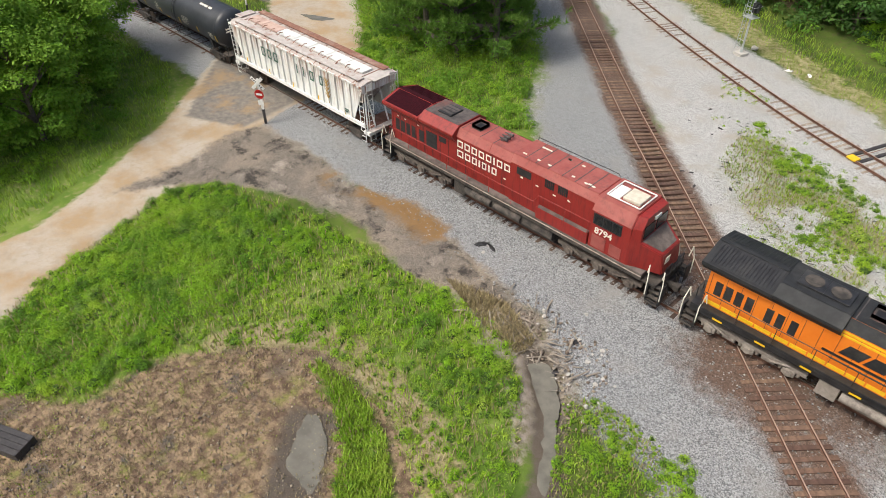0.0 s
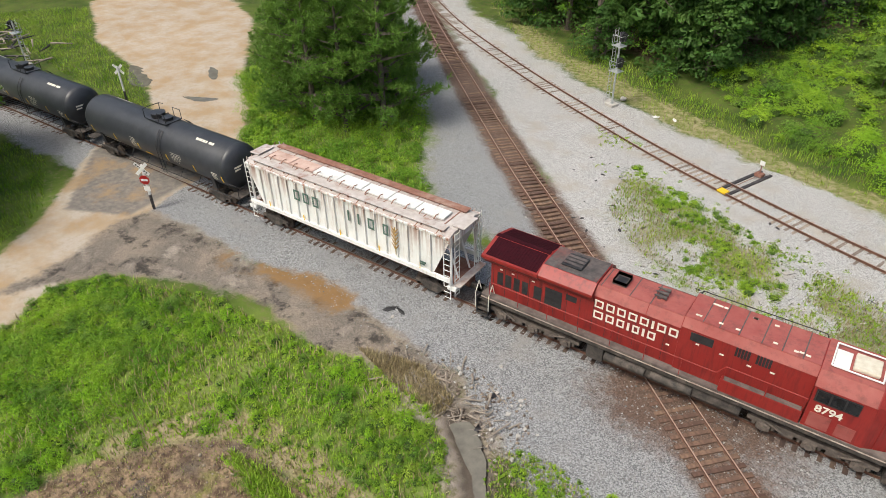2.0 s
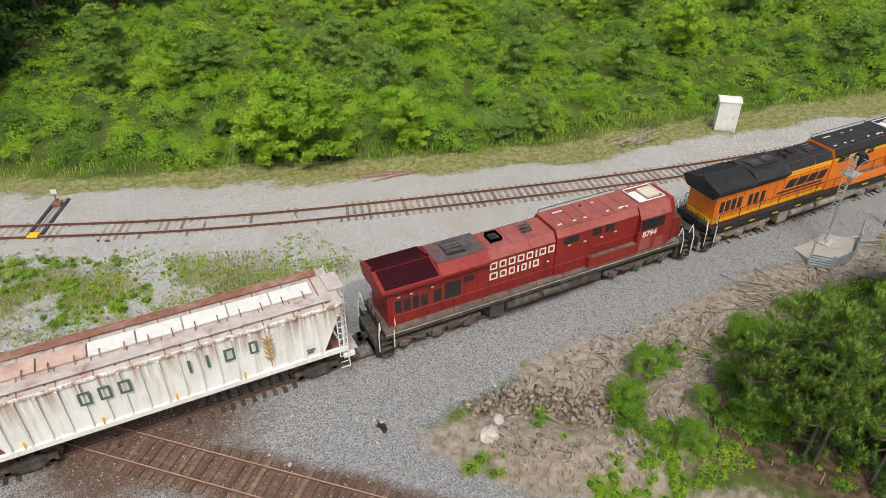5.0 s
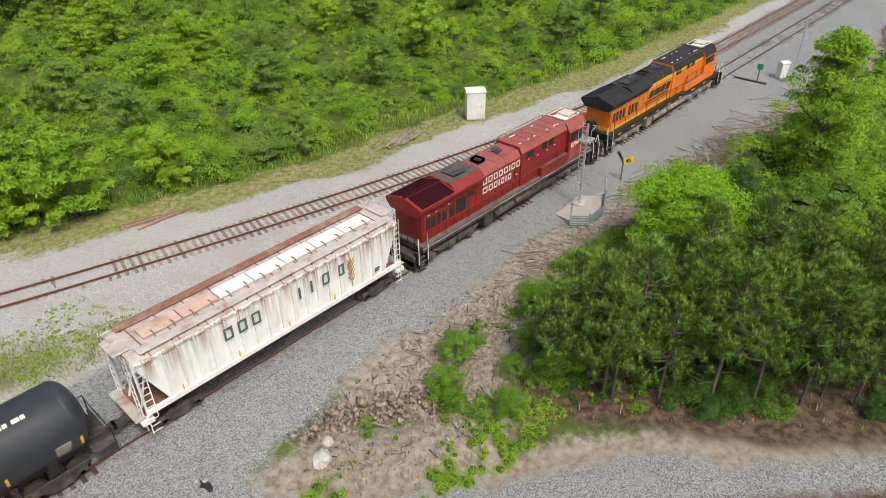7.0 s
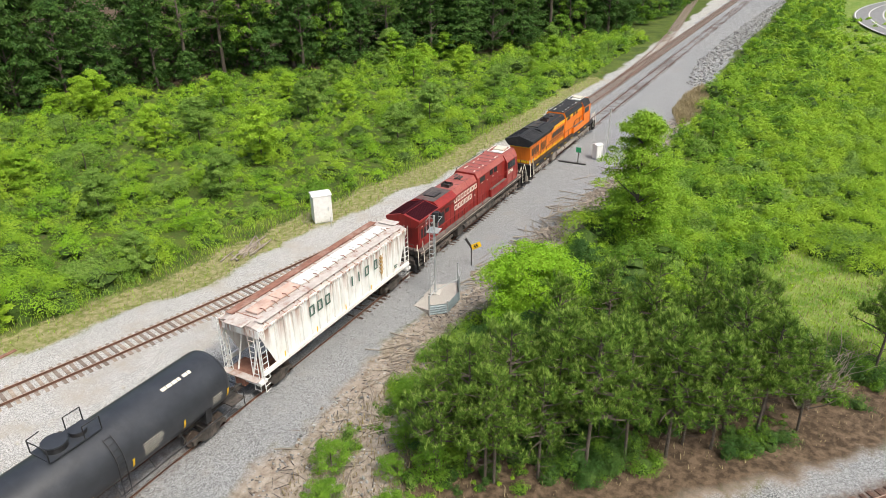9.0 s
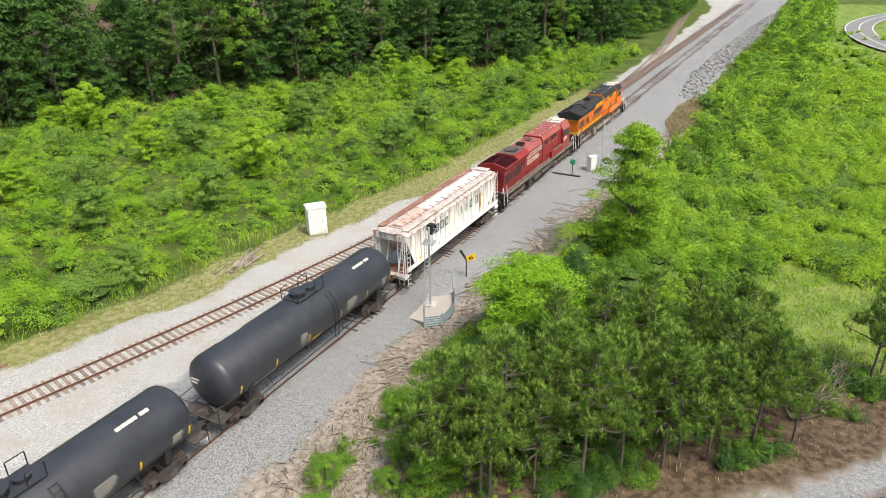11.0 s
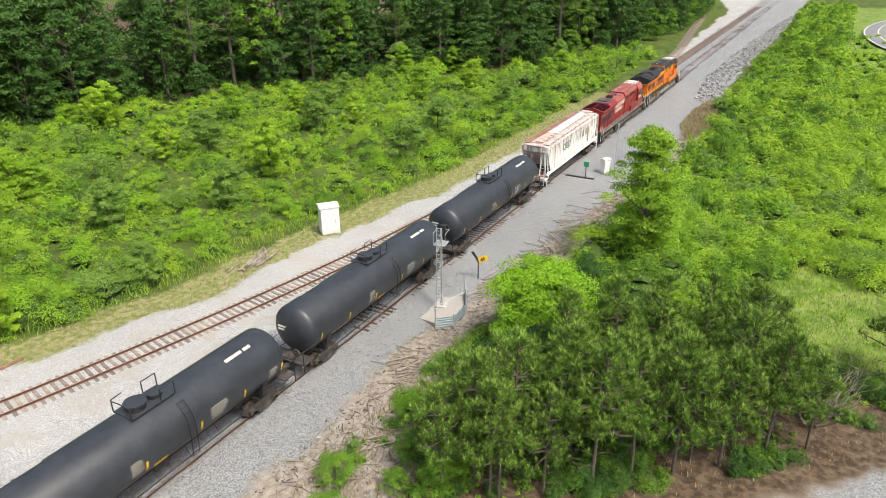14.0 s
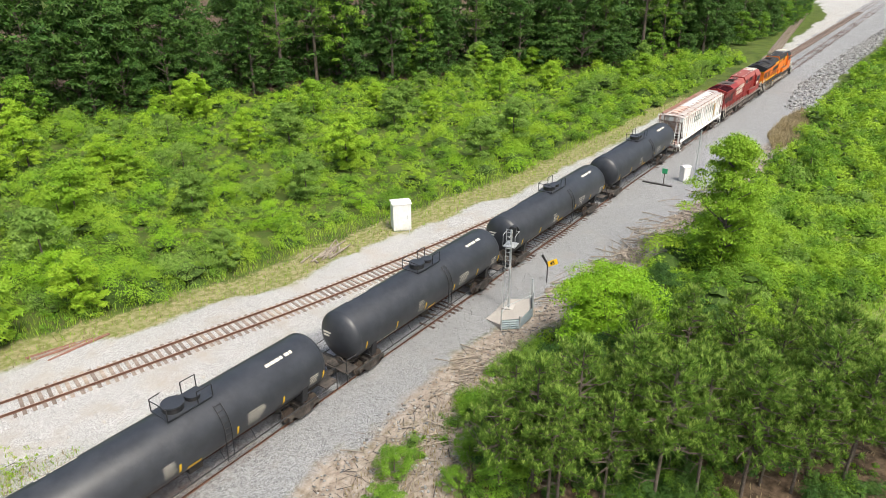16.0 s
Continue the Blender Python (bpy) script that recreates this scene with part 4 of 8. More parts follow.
    for i in range(4):
        nose.faces.new((a[i], a[(i + 1) % 4], b[(i + 1) % 4], b[i]))
    nose.faces.new(b), nose.faces.new(a[::-1])
    bmesh.ops.recalc_face_normals(nose, faces=nose.faces[:])
    bmesh.ops.bevel(nose, geom=nose.edges[:], offset=0.05, segments=2, affect="EDGES")
    part("nose", nose, body_m, top, "tapered red nose" if red else "tapered orange nose")
    deckp = bmesh.new()
    vs = [deckp.verts.new(p) for p in ((8.76, -1.12, 3.605), (9.72, -0.68, 3.2), (9.72, 0.68, 3.2), (8.76, 1.12, 3.605))]
    deckp.faces.new(vs)
    part("anti_glare_panel", deckp, M["grime"] if red else M["black"], top)
    for s in (-1, 1):
        part("windshield", boxes((8.66, 8.76, s * 0.08 + (0 if s > 0 else -0.98), s * 0.08 + (0.98 if s > 0 else 0), 3.68, 4.4), bevel=0.02), M["glass"], top, "dark windshield pane")
        y = s * 1.505
        part("window_frame", boxes((6.05, 7.75, y - 0.02, y + 0.02, 3.55, 4.22)), M["black"], top)
        for x in (6.12, 6.68, 7.24):
            part("cab_window", boxes((x, x + 0.48, y - 0.03, y + 0.03, 3.62, 4.15)), M["glass"], top, "dark cab window")
        part("side_door_panel", boxes((6.1, 6.95, y - 0.012, y + 0.012, 2.1, 2.9), (7.2, 7.9, y - 0.012, y + 0.012, 2.1, 2.8)), M["red_roof"] if red else M["orange"], top)
    part("cab_roof_unit", boxes((6.25, 6.85, -0.7, 0.45, 4.985, 5.08), bevel=0.03), M["white_paint"], top, "white hatch on the cab roof")
    part("air_conditioner", boxes((6.95, 7.95, -0.55, 0.5, 4.985, 5.18), bevel=0.06), mat("cream_housing", (0.55, 0.5, 0.4), (0.66, 0.62, 0.52), 4, 0.6), top, "cream air conditioner housing")
    part("roof_unit_rail", shape(chain, [(6.2, -0.8, 5.1), (8.1, -0.8, 5.1), (8.1, 0.8, 5.1), (6.2, 0.8, 5.1), (6.2, -0.8, 5.1)], 0.04), M["white_paint"], top)
    part("headlight", boxes((8.72, 8.8, -0.28, 0.28, 4.5, 4.7), bevel=0.02), M["white_paint"], top)
    # fuel tank, reservoirs
    part("fuel_tank", shape(prism, [(-1.35, 1.45), (-1.45, 0.95), (-1.1, 0.5), (1.1, 0.5), (1.45, 0.95), (1.35, 1.45)], -1.2, 3.9), M["under"] if red else M["truck_grey"], top, "dusty fuel tank")
    part("equipment_box", boxes((-3.4, -2.5, -1.45, 1.45, 0.6, 1.45), bevel=0.04), M["under"] if red else M["truck_grey"], top)
    for s in (-1, 1):
        for x0, x1 in ((-2.4, -0.3), (0.0, 2.0)):
            part("air_reservoir", shape(rod, (x0, s * 1.42, 1.15), (x1, s * 1.42, 1.15), 0.24, 14), M["under"] if red else M["truck_grey"], top, "long air reservoir", smooth=True)
    for x in (-6.6, 6.6):
        truck(top, x, (-1.95, 0, 1.95), under_m, True)
    # end platforms, steps and rails
    for s in (-1, 1):
        ex = 9.65 if s < 0 else 10.1
        part("end_platform", boxes((min(s * 9.3, s * ex), max(s * 9.3, s * ex), -1.45, 1.45, 1.5, 1.62)), M["under"], top)
        for w in (-1, 1):
            stp = part("step_well", boxes((s * ex - 0.35, s * ex + 0.35, w * 1.5 - 0.03, w * 1.5 + 0.03, 0.5, 0.58), (s * ex - 0.38, s * ex - 0.33, w * 1.3 - 0.25, w * 1.3 + 0.25, 0.5, 1.6), (s * ex + 0.33, s * ex + 0.38, w * 1.3 - 0.25, w * 1.3 + 0.25, 0.5, 1.6)), M["black"], top)
            for k in range(4):
                part("step", boxes((s * ex - 0.34, s * ex + 0.34, w * (1.5 - 0.1 * k) - 0.12, w * (1.5 - 0.1 * k) + 0.12, 0.5 + 0.3 * k, 0.55 + 0.3 * k)), M["under"], stp)
            for dx in (-0.42, 0.42):
                part("grab_rail", shape(chain, [(s * ex + dx, w * 1.56, 0.9), (s * ex + dx, w * 1.56, 1.9), (s * (ex - 0.12) + dx, w * 1.4, 2.7), (s * (ex - 0.2) + dx, w * 1.3, 2.1)], 0.03), M["white"], top)
        part("end_rail", shape(chain, [(s * (ex + 0.1), -0.9, 1.6), (s * (ex + 0.1), -0.9, 2.5), (s * (ex + 0.1), -0.25, 2.5), (s * (ex + 0.1), -0.25, 1.6)], 0.025), M["black"], top)
        part("end_rail", shape(chain, [(s * (ex + 0.1), 0.9, 1.6), (s * (ex + 0.1), 0.9, 2.5), (s * (ex + 0.1), 0.25, 2.5), (s * (ex + 0.1), 0.25, 1.6)], 0.025), M["black"], top)
        for k, y in enumerate((-0.7, -0.5, 0.5, 0.7)):
            part("air_hose", shape(chain, [(s * (ex + 0.1), y, 1.3), (s * (ex + 0.25), y, 1.05), (s * (ex + 0.3), y * 0.9, 0.7)], 0.03), M["under"], top)
        coupler(top, s * 10.65, s)
        part("plow", boxes((min(s * 9.9, s * 10.2), max(s * 9.9, s * 10.2), -1.3, 1.3, 0.32, 0.95), bevel=0.05), M["black"] if red else M["truck_grey"], top)
        # long side handrail
        w = s
        part("hand_rail", shape(chain, [(-9.2, w * 1.52, 2.95), (2.7, w * 1.52, 2.95), (3.0, w * 1.52, 3.5), (5.9, w * 1.52, 3.5)], 0.022), M["red"] if red else M["black"], top)
        for x in np.arange(-9.2, 3.0, 1.74):
            part("hand_rail_post", shape(rod, (x, w * 1.53, 1.95), (x, w * 1.53, 2.95), 0.022, 6), M["red"] if red else M["black"], top)
        for x in (3.0, 4.5, 5.8):
            part("hand_rail_post", shape(rod, (x, w * 1.53, 2.7), (x, w * 1.53, 3.5), 0.022, 6), M["red"] if red else M["black"], top)
    # markings
    if red:
        bars(top, "lettering_bar", M["white"], -3.4, 3.72, (0.45, 0.42, 0.42, 0.42, 0.42, 0.12, 0.42, 0.42), 0.46, -1.168, 0.15, label="cream lettering shape", stroke=0.085)
        bars(top, "lettering_bar", M["white"], -3.4, 3.05, (0.5, 0.42, 0.38, 0.12, 0.34, 0.12, 0.38), 0.46, -1.168, 0.15, stroke=0.085)
        words(top, "cab_number", "8794", 0.54, 6.2, -1.512, 3.02, M["white"], label="cream cab number")
        part("nose_emblem", boxes((9.93, 9.96, -0.62, -0.2, 2.5, 2.9)), M["white"], top)
        for x, z in ((-8.8, 3.72), (-8.1, 3.72), (-6.9, 3.75), (2.6, 3.8), (3.6, 3.75), (4.4, 3.85), (1.6, 3.85), (0.3, 3.1)):
            part("small_marking", boxes((x, x + 0.16, -1.265 if x > 0.8 else -1.18, -1.25 if x > 0.8 else -1.162, z, z + 0.08)), M["white"], top)
    else:
        for s in (-1, 1):
            y = s * 1.17
            for x in np.arange(-9.2, 0.6, 0.82):
                part("yellow_stripe", boxes((x, x + 0.75, y - 0.012, y + 0.012, 2.08, 2.28)), M["yellow"], top)
            part("upper_stripe", boxes((-3.5, 0.75, y - 0.013, y + 0.013, 4.02, 4.12)), M["yellow"], top)
            part("upper_stripe", boxes((-3.5, 0.75, y - 0.013, y + 0.013, 4.2, 4.3)), M["yellow"], top)
            yy = s * 1.25
            for x in np.arange(0.9, 5.8, 0.82):
                part("yellow_stripe", boxes((x, x + 0.75, yy - 0.012, yy + 0.012, 4.2, 4.4)), M["yellow"], top)
            for x in np.arange(-8.5, 8, 2.1):
                part("sill_reflector", boxes((x, x + 0.5, s * 1.58 - 0.01, s * 1.58 + 0.01, 1.66, 1.76)), M["yellow"], top)
            part("black_shoulder", boxes((0.85, 5.88, yy - 0.015, yy + 0.015, 4.42, 4.62)), M["black"], top)
        bars(top, "lettering_bar", M["black"], -3.3, 3.1, (0.85, 0.85, 0.8, 0.75), 0.6, -1.172, 0.14, 0.3, "black slanted lettering block")
        part("swoosh", boxes((-3.9, 0.3, -1.184, -1.172, 2.82, 2.95)), M["black"], top)
        part("swoosh", boxes((-3.5, 0.6, -1.184, -1.172, 2.6, 2.68)), M["black"], top)
        part("rear_stripe", boxes((-9.37, -9.352, -1.1, 1.1, 2.1, 2.35), (-9.37, -9.352, -1.1, 1.1, 3.75, 3.9)), M["yellow"], top)
    return top


def hopper_car():
    top = tagged(new("hopper_car"), "weathered white covered hopper car with rust streaks", "hopper car")
    L, B = 8.1, 6.95
    side = bmesh.new()
    for s in (-1, 1):
        y = s * 1.52
        out = [(-B, 2.02), (B, 2.02), (L, 4.6), (L, 4.75), (-L, 4.75), (-L, 4.6)]
        a = [side.verts.new((x, y, z)) for x, z in out]
        b = [side.verts.new((x, y - s * 0.05, z)) for x, z in out]
        side.faces.new(a if s < 0 else a[::-1]), side.faces.new(b[::-1] if s < 0 else b)
        for i in range(6):
            side.faces.new((a[i], b[i], b[(i + 1) % 6], a[(i + 1) % 6]))
    bmesh.ops.recalc_face_normals(side, faces=side.faces[:])
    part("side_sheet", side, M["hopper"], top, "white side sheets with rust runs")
    for s in (-1, 1):
        for k, x in enumerate(np.linspace(-6.8, 6.8, 18)):
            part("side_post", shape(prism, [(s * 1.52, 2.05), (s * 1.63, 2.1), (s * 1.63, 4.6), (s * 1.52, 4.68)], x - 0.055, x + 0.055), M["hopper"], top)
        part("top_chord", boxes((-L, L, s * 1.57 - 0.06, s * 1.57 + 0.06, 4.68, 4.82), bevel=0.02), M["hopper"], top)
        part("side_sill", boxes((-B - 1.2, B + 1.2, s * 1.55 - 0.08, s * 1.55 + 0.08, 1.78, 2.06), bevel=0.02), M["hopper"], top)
        part("sill_flange", boxes((-B, B, s * 1.6 - 0.02, s * 1.6 + 0.02, 1.76, 1.8)), M["hopper_rust"], top)
    roof = [(-1.6, 4.8), (-1.05, 4.96), (1.05, 4.96), (1.6, 4.8), (1.6, 4.76), (-1.6, 4.76)]
    part("roof", shape(prism, roof, -L, L), M["hopper_roof"], top, "dusty rusted roof sheets")
    for k, x in enumerate(np.linspace(-7.2, 7.2, 11)):
        part("roof_rib", shape(prism, [(-1.58, 4.815), (-1.05, 4.985), (1.05, 4.985), (1.58, 4.815), (1.58, 4.77), (-1.58, 4.77)], x - 0.03, x + 0.03), M["hopper_rust"], top)
    for s in (-1, 1):
        part("running_board", boxes((-7.6, 7.6, s * 1.12 - 0.28, s * 1.12 + 0.28, 5.03, 5.07)), M["hopper_roof"] if s < 0 else M["hopper_rust"], top, "grated running board")
        for x in np.linspace(-7.4, 7.4, 12):
            part("board_bracket", boxes((x - 0.03, x + 0.03, s * 1.12 - 0.25, s * 1.12 + 0.25, 4.85, 5.03)), M["hopper_rust"], top)
    xs = np.linspace(-7.0, 7.0, 8)
    for k, (a, b) in enumerate(zip(xs, xs[1:])):
        white = k >= 2
        part("hatch_cover", boxes((a + 0.03, b - 0.03, -0.5, 0.42, 5.0, 5.13), bevel=0.04), M["white_paint"] if white else M["hopper_pink"], top, "long white hatch cover" if white else "faded pinkish hatch cover")
        for x in (a + 0.5, b - 0.5):
            part("hatch_latch", shape(chain, [(x, -0.78, 5.08), (x, -0.55, 5.22), (x, -0.3, 5.18)], 0.03), M["hopper_rust"], top)
    for s in (-1, 1):
        # slope sheets and open end frames
        bm = bmesh.new()
        vs = [bm.verts.new(p) for p in ((s * 7.95, -1.46, 4.6), (s * 7.95, 1.46, 4.6), (s * 5.6, 1.46, 2.1), (s * 5.6, -1.46, 2.1))]
        vb = [bm.verts.new((v.co.x - s * 0.05, v.co.y, v.co.z)) for v in vs]
        bm.faces.new(vs), bm.faces.new(vb[::-1])
        for i in range(4):
            bm.faces.new((vs[i], vb[i], vb[(i + 1) % 4], vs[(i + 1) % 4]))
        bmesh.ops.recalc_face_normals(bm, faces=bm.faces[:])
        part("slope_sheet", bm, M["hopper_roof"], top)
        part("end_plate", boxes((s * 8.1 - 0.03, s * 8.1 + 0.03, -1.5, 1.5, 4.3, 4.76)), M["hopper"], top)
        part("end_sill", boxes((min(s * 7.9, s * 8.5), max(s * 7.9, s * 8.5), -1.55, 1.55, 1.25, 1.5), bevel=0.02), M["hopper"], top)
        part("end_floor", boxes((min(s * 6.9, s * 8.4), max(s * 6.9, s * 8.4), -1.2, 1.2, 1.5, 1.55)), M["hopper_rust"], top)
        for w in (-1, 1):
            part("end_post", shape(chain, [(s * 8.05, w * 1.3, 1.5), (s * 8.05, w * 1.3, 4.5)], 0.06), M["hopper"], top)
            part("brace", shape(chain, [(s * 8.05, w * 0.6, 1.5), (s * 7.3, w * 0.6, 3.8)], 0.06), M["hopper"], top)
            lad = bmesh.new()
            for dx in (0, 0.45):
                rod(lad, (s * (7.72 + dx), w * 1.58, 0.62 if dx else 1.5), (s * (7.72 + dx), w * 1.58, 5.0), 0.028, 6)
            for z in np.arange(0.7, 4.8, 0.38):
                rod(lad, (s * 7.72, w * 1.58, z), (s * 8.17, w * 1.58, z), 0.022, 5)
            part("side_ladder", lad, M["hopper"], top, "white side ladder")
            lad = bmesh.new()
            for dy in (0.8, 1.25):
                rod(lad, (s * 8.25, w * dy, 0.62), (s * 8.25, w * dy, 5.0), 0.028, 6)
            for z in np.arange(0.7, 4.9, 0.38):
                rod(lad, (s * 8.25, w * 0.8, z), (s * 8.25, w * 1.25, z), 0.022, 5)
            part("end_ladder", lad, M["hopper"], top)
        part("end_platform", boxes((min(s * 8.2, s * 8.7), max(s * 8.2, s * 8.7), -1.4, 1.4, 1.56, 1.6)), M["hopper_roof"], top)
        part("roof_end_board", boxes((min(s * 7.7, s * 8.5), max(s * 7.7, s * 8.5), -0.7, 0.7, 5.03, 5.07)), M["hopper_roof"], top)
        part("center_beam", boxes((min(s * 5.5, s * 8.6), max(s * 5.5, s * 8.6), -0.35, 0.35, 0.95, 1.5)), M["hopper_rust"], top)
        coupler(top, s * 9.25, s)
        truck(top, s * 6.55, (-0.88, 0.88), M["under"])
    for x in (-3.6, 0, 3.6):
        bm = bmesh.new()
        vs = [bm.verts.new(p) for p in ((x - 1.7, -1.45, 2.05), (x + 1.7, -1.45, 2.05), (x + 1.7, 1.45, 2.05), (x - 1.7, 1.45, 2.05), (x - 0.45, -0.5, 0.55), (x + 0.45, -0.5, 0.55), (x + 0.45, 0.5, 0.55), (x - 0.45, 0.5, 0.55))]
        for f in ((0, 1, 5, 4), (1, 2, 6, 5), (2, 3, 7, 6), (3, 0, 4, 7), (4, 5, 6, 7), (3, 2, 1, 0)):
            bm.faces.new([vs[i] for i in f])
        bmesh.ops.recalc_face_normals(bm, faces=bm.faces[:])
        part("discharge_hopper", bm, M["under"], top)
    bars(top, "lettering_bar", M["green_letter"], -3.75, 3.45, (0.5, 0.5, 0.5), 0.72, -1.636, 0.3, label="dark green lettering shape", stroke=0.11)
    bars(top, "lettering_bar", M["green_letter"], 0.75, 3.45, (0.13, 0.13, 0.48, 0.4), 0.72, -1.636, 0.66, stroke=0.11)
    stalk = part("emblem", shape(rod, (4.35, -1.64, 2.35), (4.35, -1.64, 4.25), 0.03, 5), M["wheat"], top, "golden grain stalk emblem")
    for z in (2.75, 3.05, 3.35, 3.65, 3.9):
        for d in (-1, 1):
            part("emblem_leaf", shape(rod, (4.35, -1.64, z), (4.35 + d * 0.26, -1.64, z + 0.34), 0.06, 5, 0.015), M["wheat"], stalk)
    for x in (-6.3, -3.2, -0.1, 3.0, 6.0):
        part("reflector", boxes((x, x + 0.08, -1.625, -1.605, 2.06, 2.45)), M["yellow"], top)
    part("small_marking", boxes((6.1, 6.5, -1.625, -1.6, 2.5, 2.6), (6.1, 6.4, -1.625, -1.6, 2.35, 2.45)), M["green_letter"], top)
    return top


def tank_car():
    top = tagged(new("tank_car"), "satin black tank car with white markings and yellow reflectors", "tank car", "tank cars of the train")
    R, Z0, half = 1.64, 3.04, 8.05
    bm = bmesh.new()
    seg, rings = 40, []
    prof = [(-half - 0.72 * math.cos(a), R * math.sin(a)) for a in np.linspace(0.12, math.pi / 2, 7)]
    prof += [(half + 0.72 * math.cos(a), R * math.sin(a)) for a in np.linspace(math.pi / 2, 0.12, 7)]
    for x, r in prof:
        rings.append([bm.verts.new((x, r * math.cos(2 * math.pi * k / seg), Z0 + r * math.sin(2 * math.pi * k / seg))) for k in range(seg)])
    for a, b in zip(rings, rings[1:]):
        for k in range(seg):
            bm.faces.new((a[k], a[(k + 1) % seg], b[(k + 1) % seg], b[k]))
    bm.faces.new(rings[0]), bm.faces.new(rings[-1][::-1])
    bmesh.ops.recalc_face_normals(bm, faces=bm.faces[:])
    part("tank_shell", bm, M["tank"], top, smooth=True)
    for x in (-8.0, 8.0, -2.6, 2.6):
        bm = bmesh.new()
        rings = [[bm.verts.new((x + dx, (R + 0.008) * math.cos(2 * math.pi * k / seg), Z0 + (R + 0.008) * math.sin(2 * math.pi * k / seg))) for k in range(seg)] for dx in (-0.02, 0.02)]
        for k in range(seg):
            bm.faces.new((rings[0][k], rings[0][(k + 1) % seg], rings[1][(k + 1) % seg], rings[1][k]))
        part("weld_band", bm, M["tank"], top)
    # top fittings
    part("platform", boxes((-1.1, 1.45, -0.7, 0.7, 4.66, 4.72)), M["tank"], top, "grey walkway platform on the tank")
    part("manway", shape(rod, (-0.35, 0, 4.6), (-0.35, 0, 5.0), 0.52, 20), M["black"], top, "round manway housing", smooth=True)
    part("manway_lid", shape(rod, (-0.35, 0, 5.0), (-0.35, 0, 5.08), 0.56, 20), M["tank"], top)
    part("valve_housing", shape(rod, (0.75, 0, 4.6), (0.75, 0, 4.9), 0.38, 18), M["black"], top, smooth=True)
    part("valve_lid", shape(rod, (0.75, 0, 4.9), (0.75, 0, 4.95), 0.4, 18), M["tank"], top)
    part("relief_valve", shape(rod, (0.2, 0.45, 4.6), (0.2, 0.45, 4.95), 0.1, 8), M["under"], top)
    for s in (-1, 1):
        part("platform_rail", shape(chain, [(-1.1, s * 0.68, 4.7), (-1.1, s * 0.68, 5.4), (-0.5, s * 0.68, 5.45)] if s > 0 else [(-1.1, s * 0.68, 4.7), (-1.1, s * 0.68, 5.35)], 0.03), M["black"], top)
        part("platform_rail", shape(chain, [(-1.12, s * 0.68, 5.35), (-1.12, 0, 5.4), (-1.12, -s * 0.1, 5.4)], 0.03), M["black"], top)
        part("platform_rail", shape(chain, [(1.45, s * 0.68, 4.7), (1.45, s * 0.68, 5.4), (0.6, s * 0.68, 5.4), (0.6, s * 0.68, 4.7)], 0.03), M["black"], top)
        lad = bmesh.new()
        for dx in (1.1, 1.5):
            pts = [(dx, s * (R + 0.1) * math.cos(a), Z0 + (R + 0.1) * math.sin(a)) for a in np.linspace(radians(52), radians(-8), 7)]
            chain(lad, pts + [(dx, s * 1.62, 1.2)], 0.028, 5)
        for a in np.linspace(radians(50), radians(-5), 6):
            rod(lad, (1.1, s * (R + 0.1) * math.cos(a), Z0 + (R + 0.1) * math.sin(a)), (1.5, s * (R + 0.1) * math.cos(a), Z0 + (R + 0.1) * math.sin(a)), 0.02, 5)
        for z in (1.3, 1.7, 2.1, 2.5):
            rod(lad, (1.1, s * 1.65, z), (1.5, s * 1.65, z), 0.02, 5)
        part("ladder", lad, M["black"], top, "black curved ladder")
        part("side_rail", shape(chain, [(-8.5, s * 1.55, 1.25), (8.5, s * 1.5, 1.35)], 0.035), M["black"], top)
        for x in np.linspace(-7, 7, 8):
            part("rail_bracket", shape(rod, (x, s * 1.55, 1.25), (x, s * 1.1, 1.9), 0.02, 5), M["black"], top)
    # markings on the near and far sides, following the shell
    def mark(x0, x1, a0, a1, material, name, lift=0.012):
        for s in (-1, 1):
            bm = bmesh.new()
            k = max(2, int(abs(a1 - a0) / 6) + 1)
            rows = []
            for a in np.linspace(radians(a0), radians(a1), k):
                rows.append([bm.verts.new((s * -x, s * (R + lift) * math.cos(a), Z0 + (R + lift) * math.sin(a))) for x in (x0, x1)])
            for p, q in zip(rows, rows[1:]):
                bm.faces.new((p[0], p[1], q[1], q[0]))
            bmesh.ops.recalc_face_normals(bm, faces=bm.faces[:])
            part(name, bm, material, top)
    for x in (-7.6, -4.6, -1.5, 1.9, 5.0, 8.0):
        mark(x, x + 0.12, -26, -6, M["yellow"], "reflector")
    mark(-1.0, -0.2, -36, -26, M["yellow"], "placard")
    r = random.Random(5)
    for x0, n, w in ((4.9, 5, 0.28), (6.7, 6, 0.24)):
        for k in range(n):
            if k != 3 or n == 6:
                mark(x0 + k * 0.34 - (1.9 if n == 6 else 0), x0 + k * 0.34 + w * 0.72 - (1.9 if n == 6 else 0), 62, 69, M["white"], "number_bar")
    for k in range(4):
        mark(-7.0 + 0.3 * k, -6.78 + 0.3 * k, -40, -32, M["white"], "number_bar")
    for k in range(5):
        mark(-5.6 + 0.26 * k, -5.42 + 0.26 * k, -40, -32, M["white"], "number_bar")
    for k in range(7):
        for x, n in ((-2.3, 2), (2.6, 4)):
            mark(x, x + (0.7 if n == 2 else 1.2) * r.uniform(0.6, 1), 6 - 4.2 * k - 0.8, 6 - 4.2 * k + 0.2, M["white"], "stencil_line")
    for k in range(5):
        mark(7.0, 7.75 * r.uniform(0.97, 1), -4 - 4.5 * k - 1.2, -4 - 4.5 * k + 0.3, M["white"], "stencil_line")
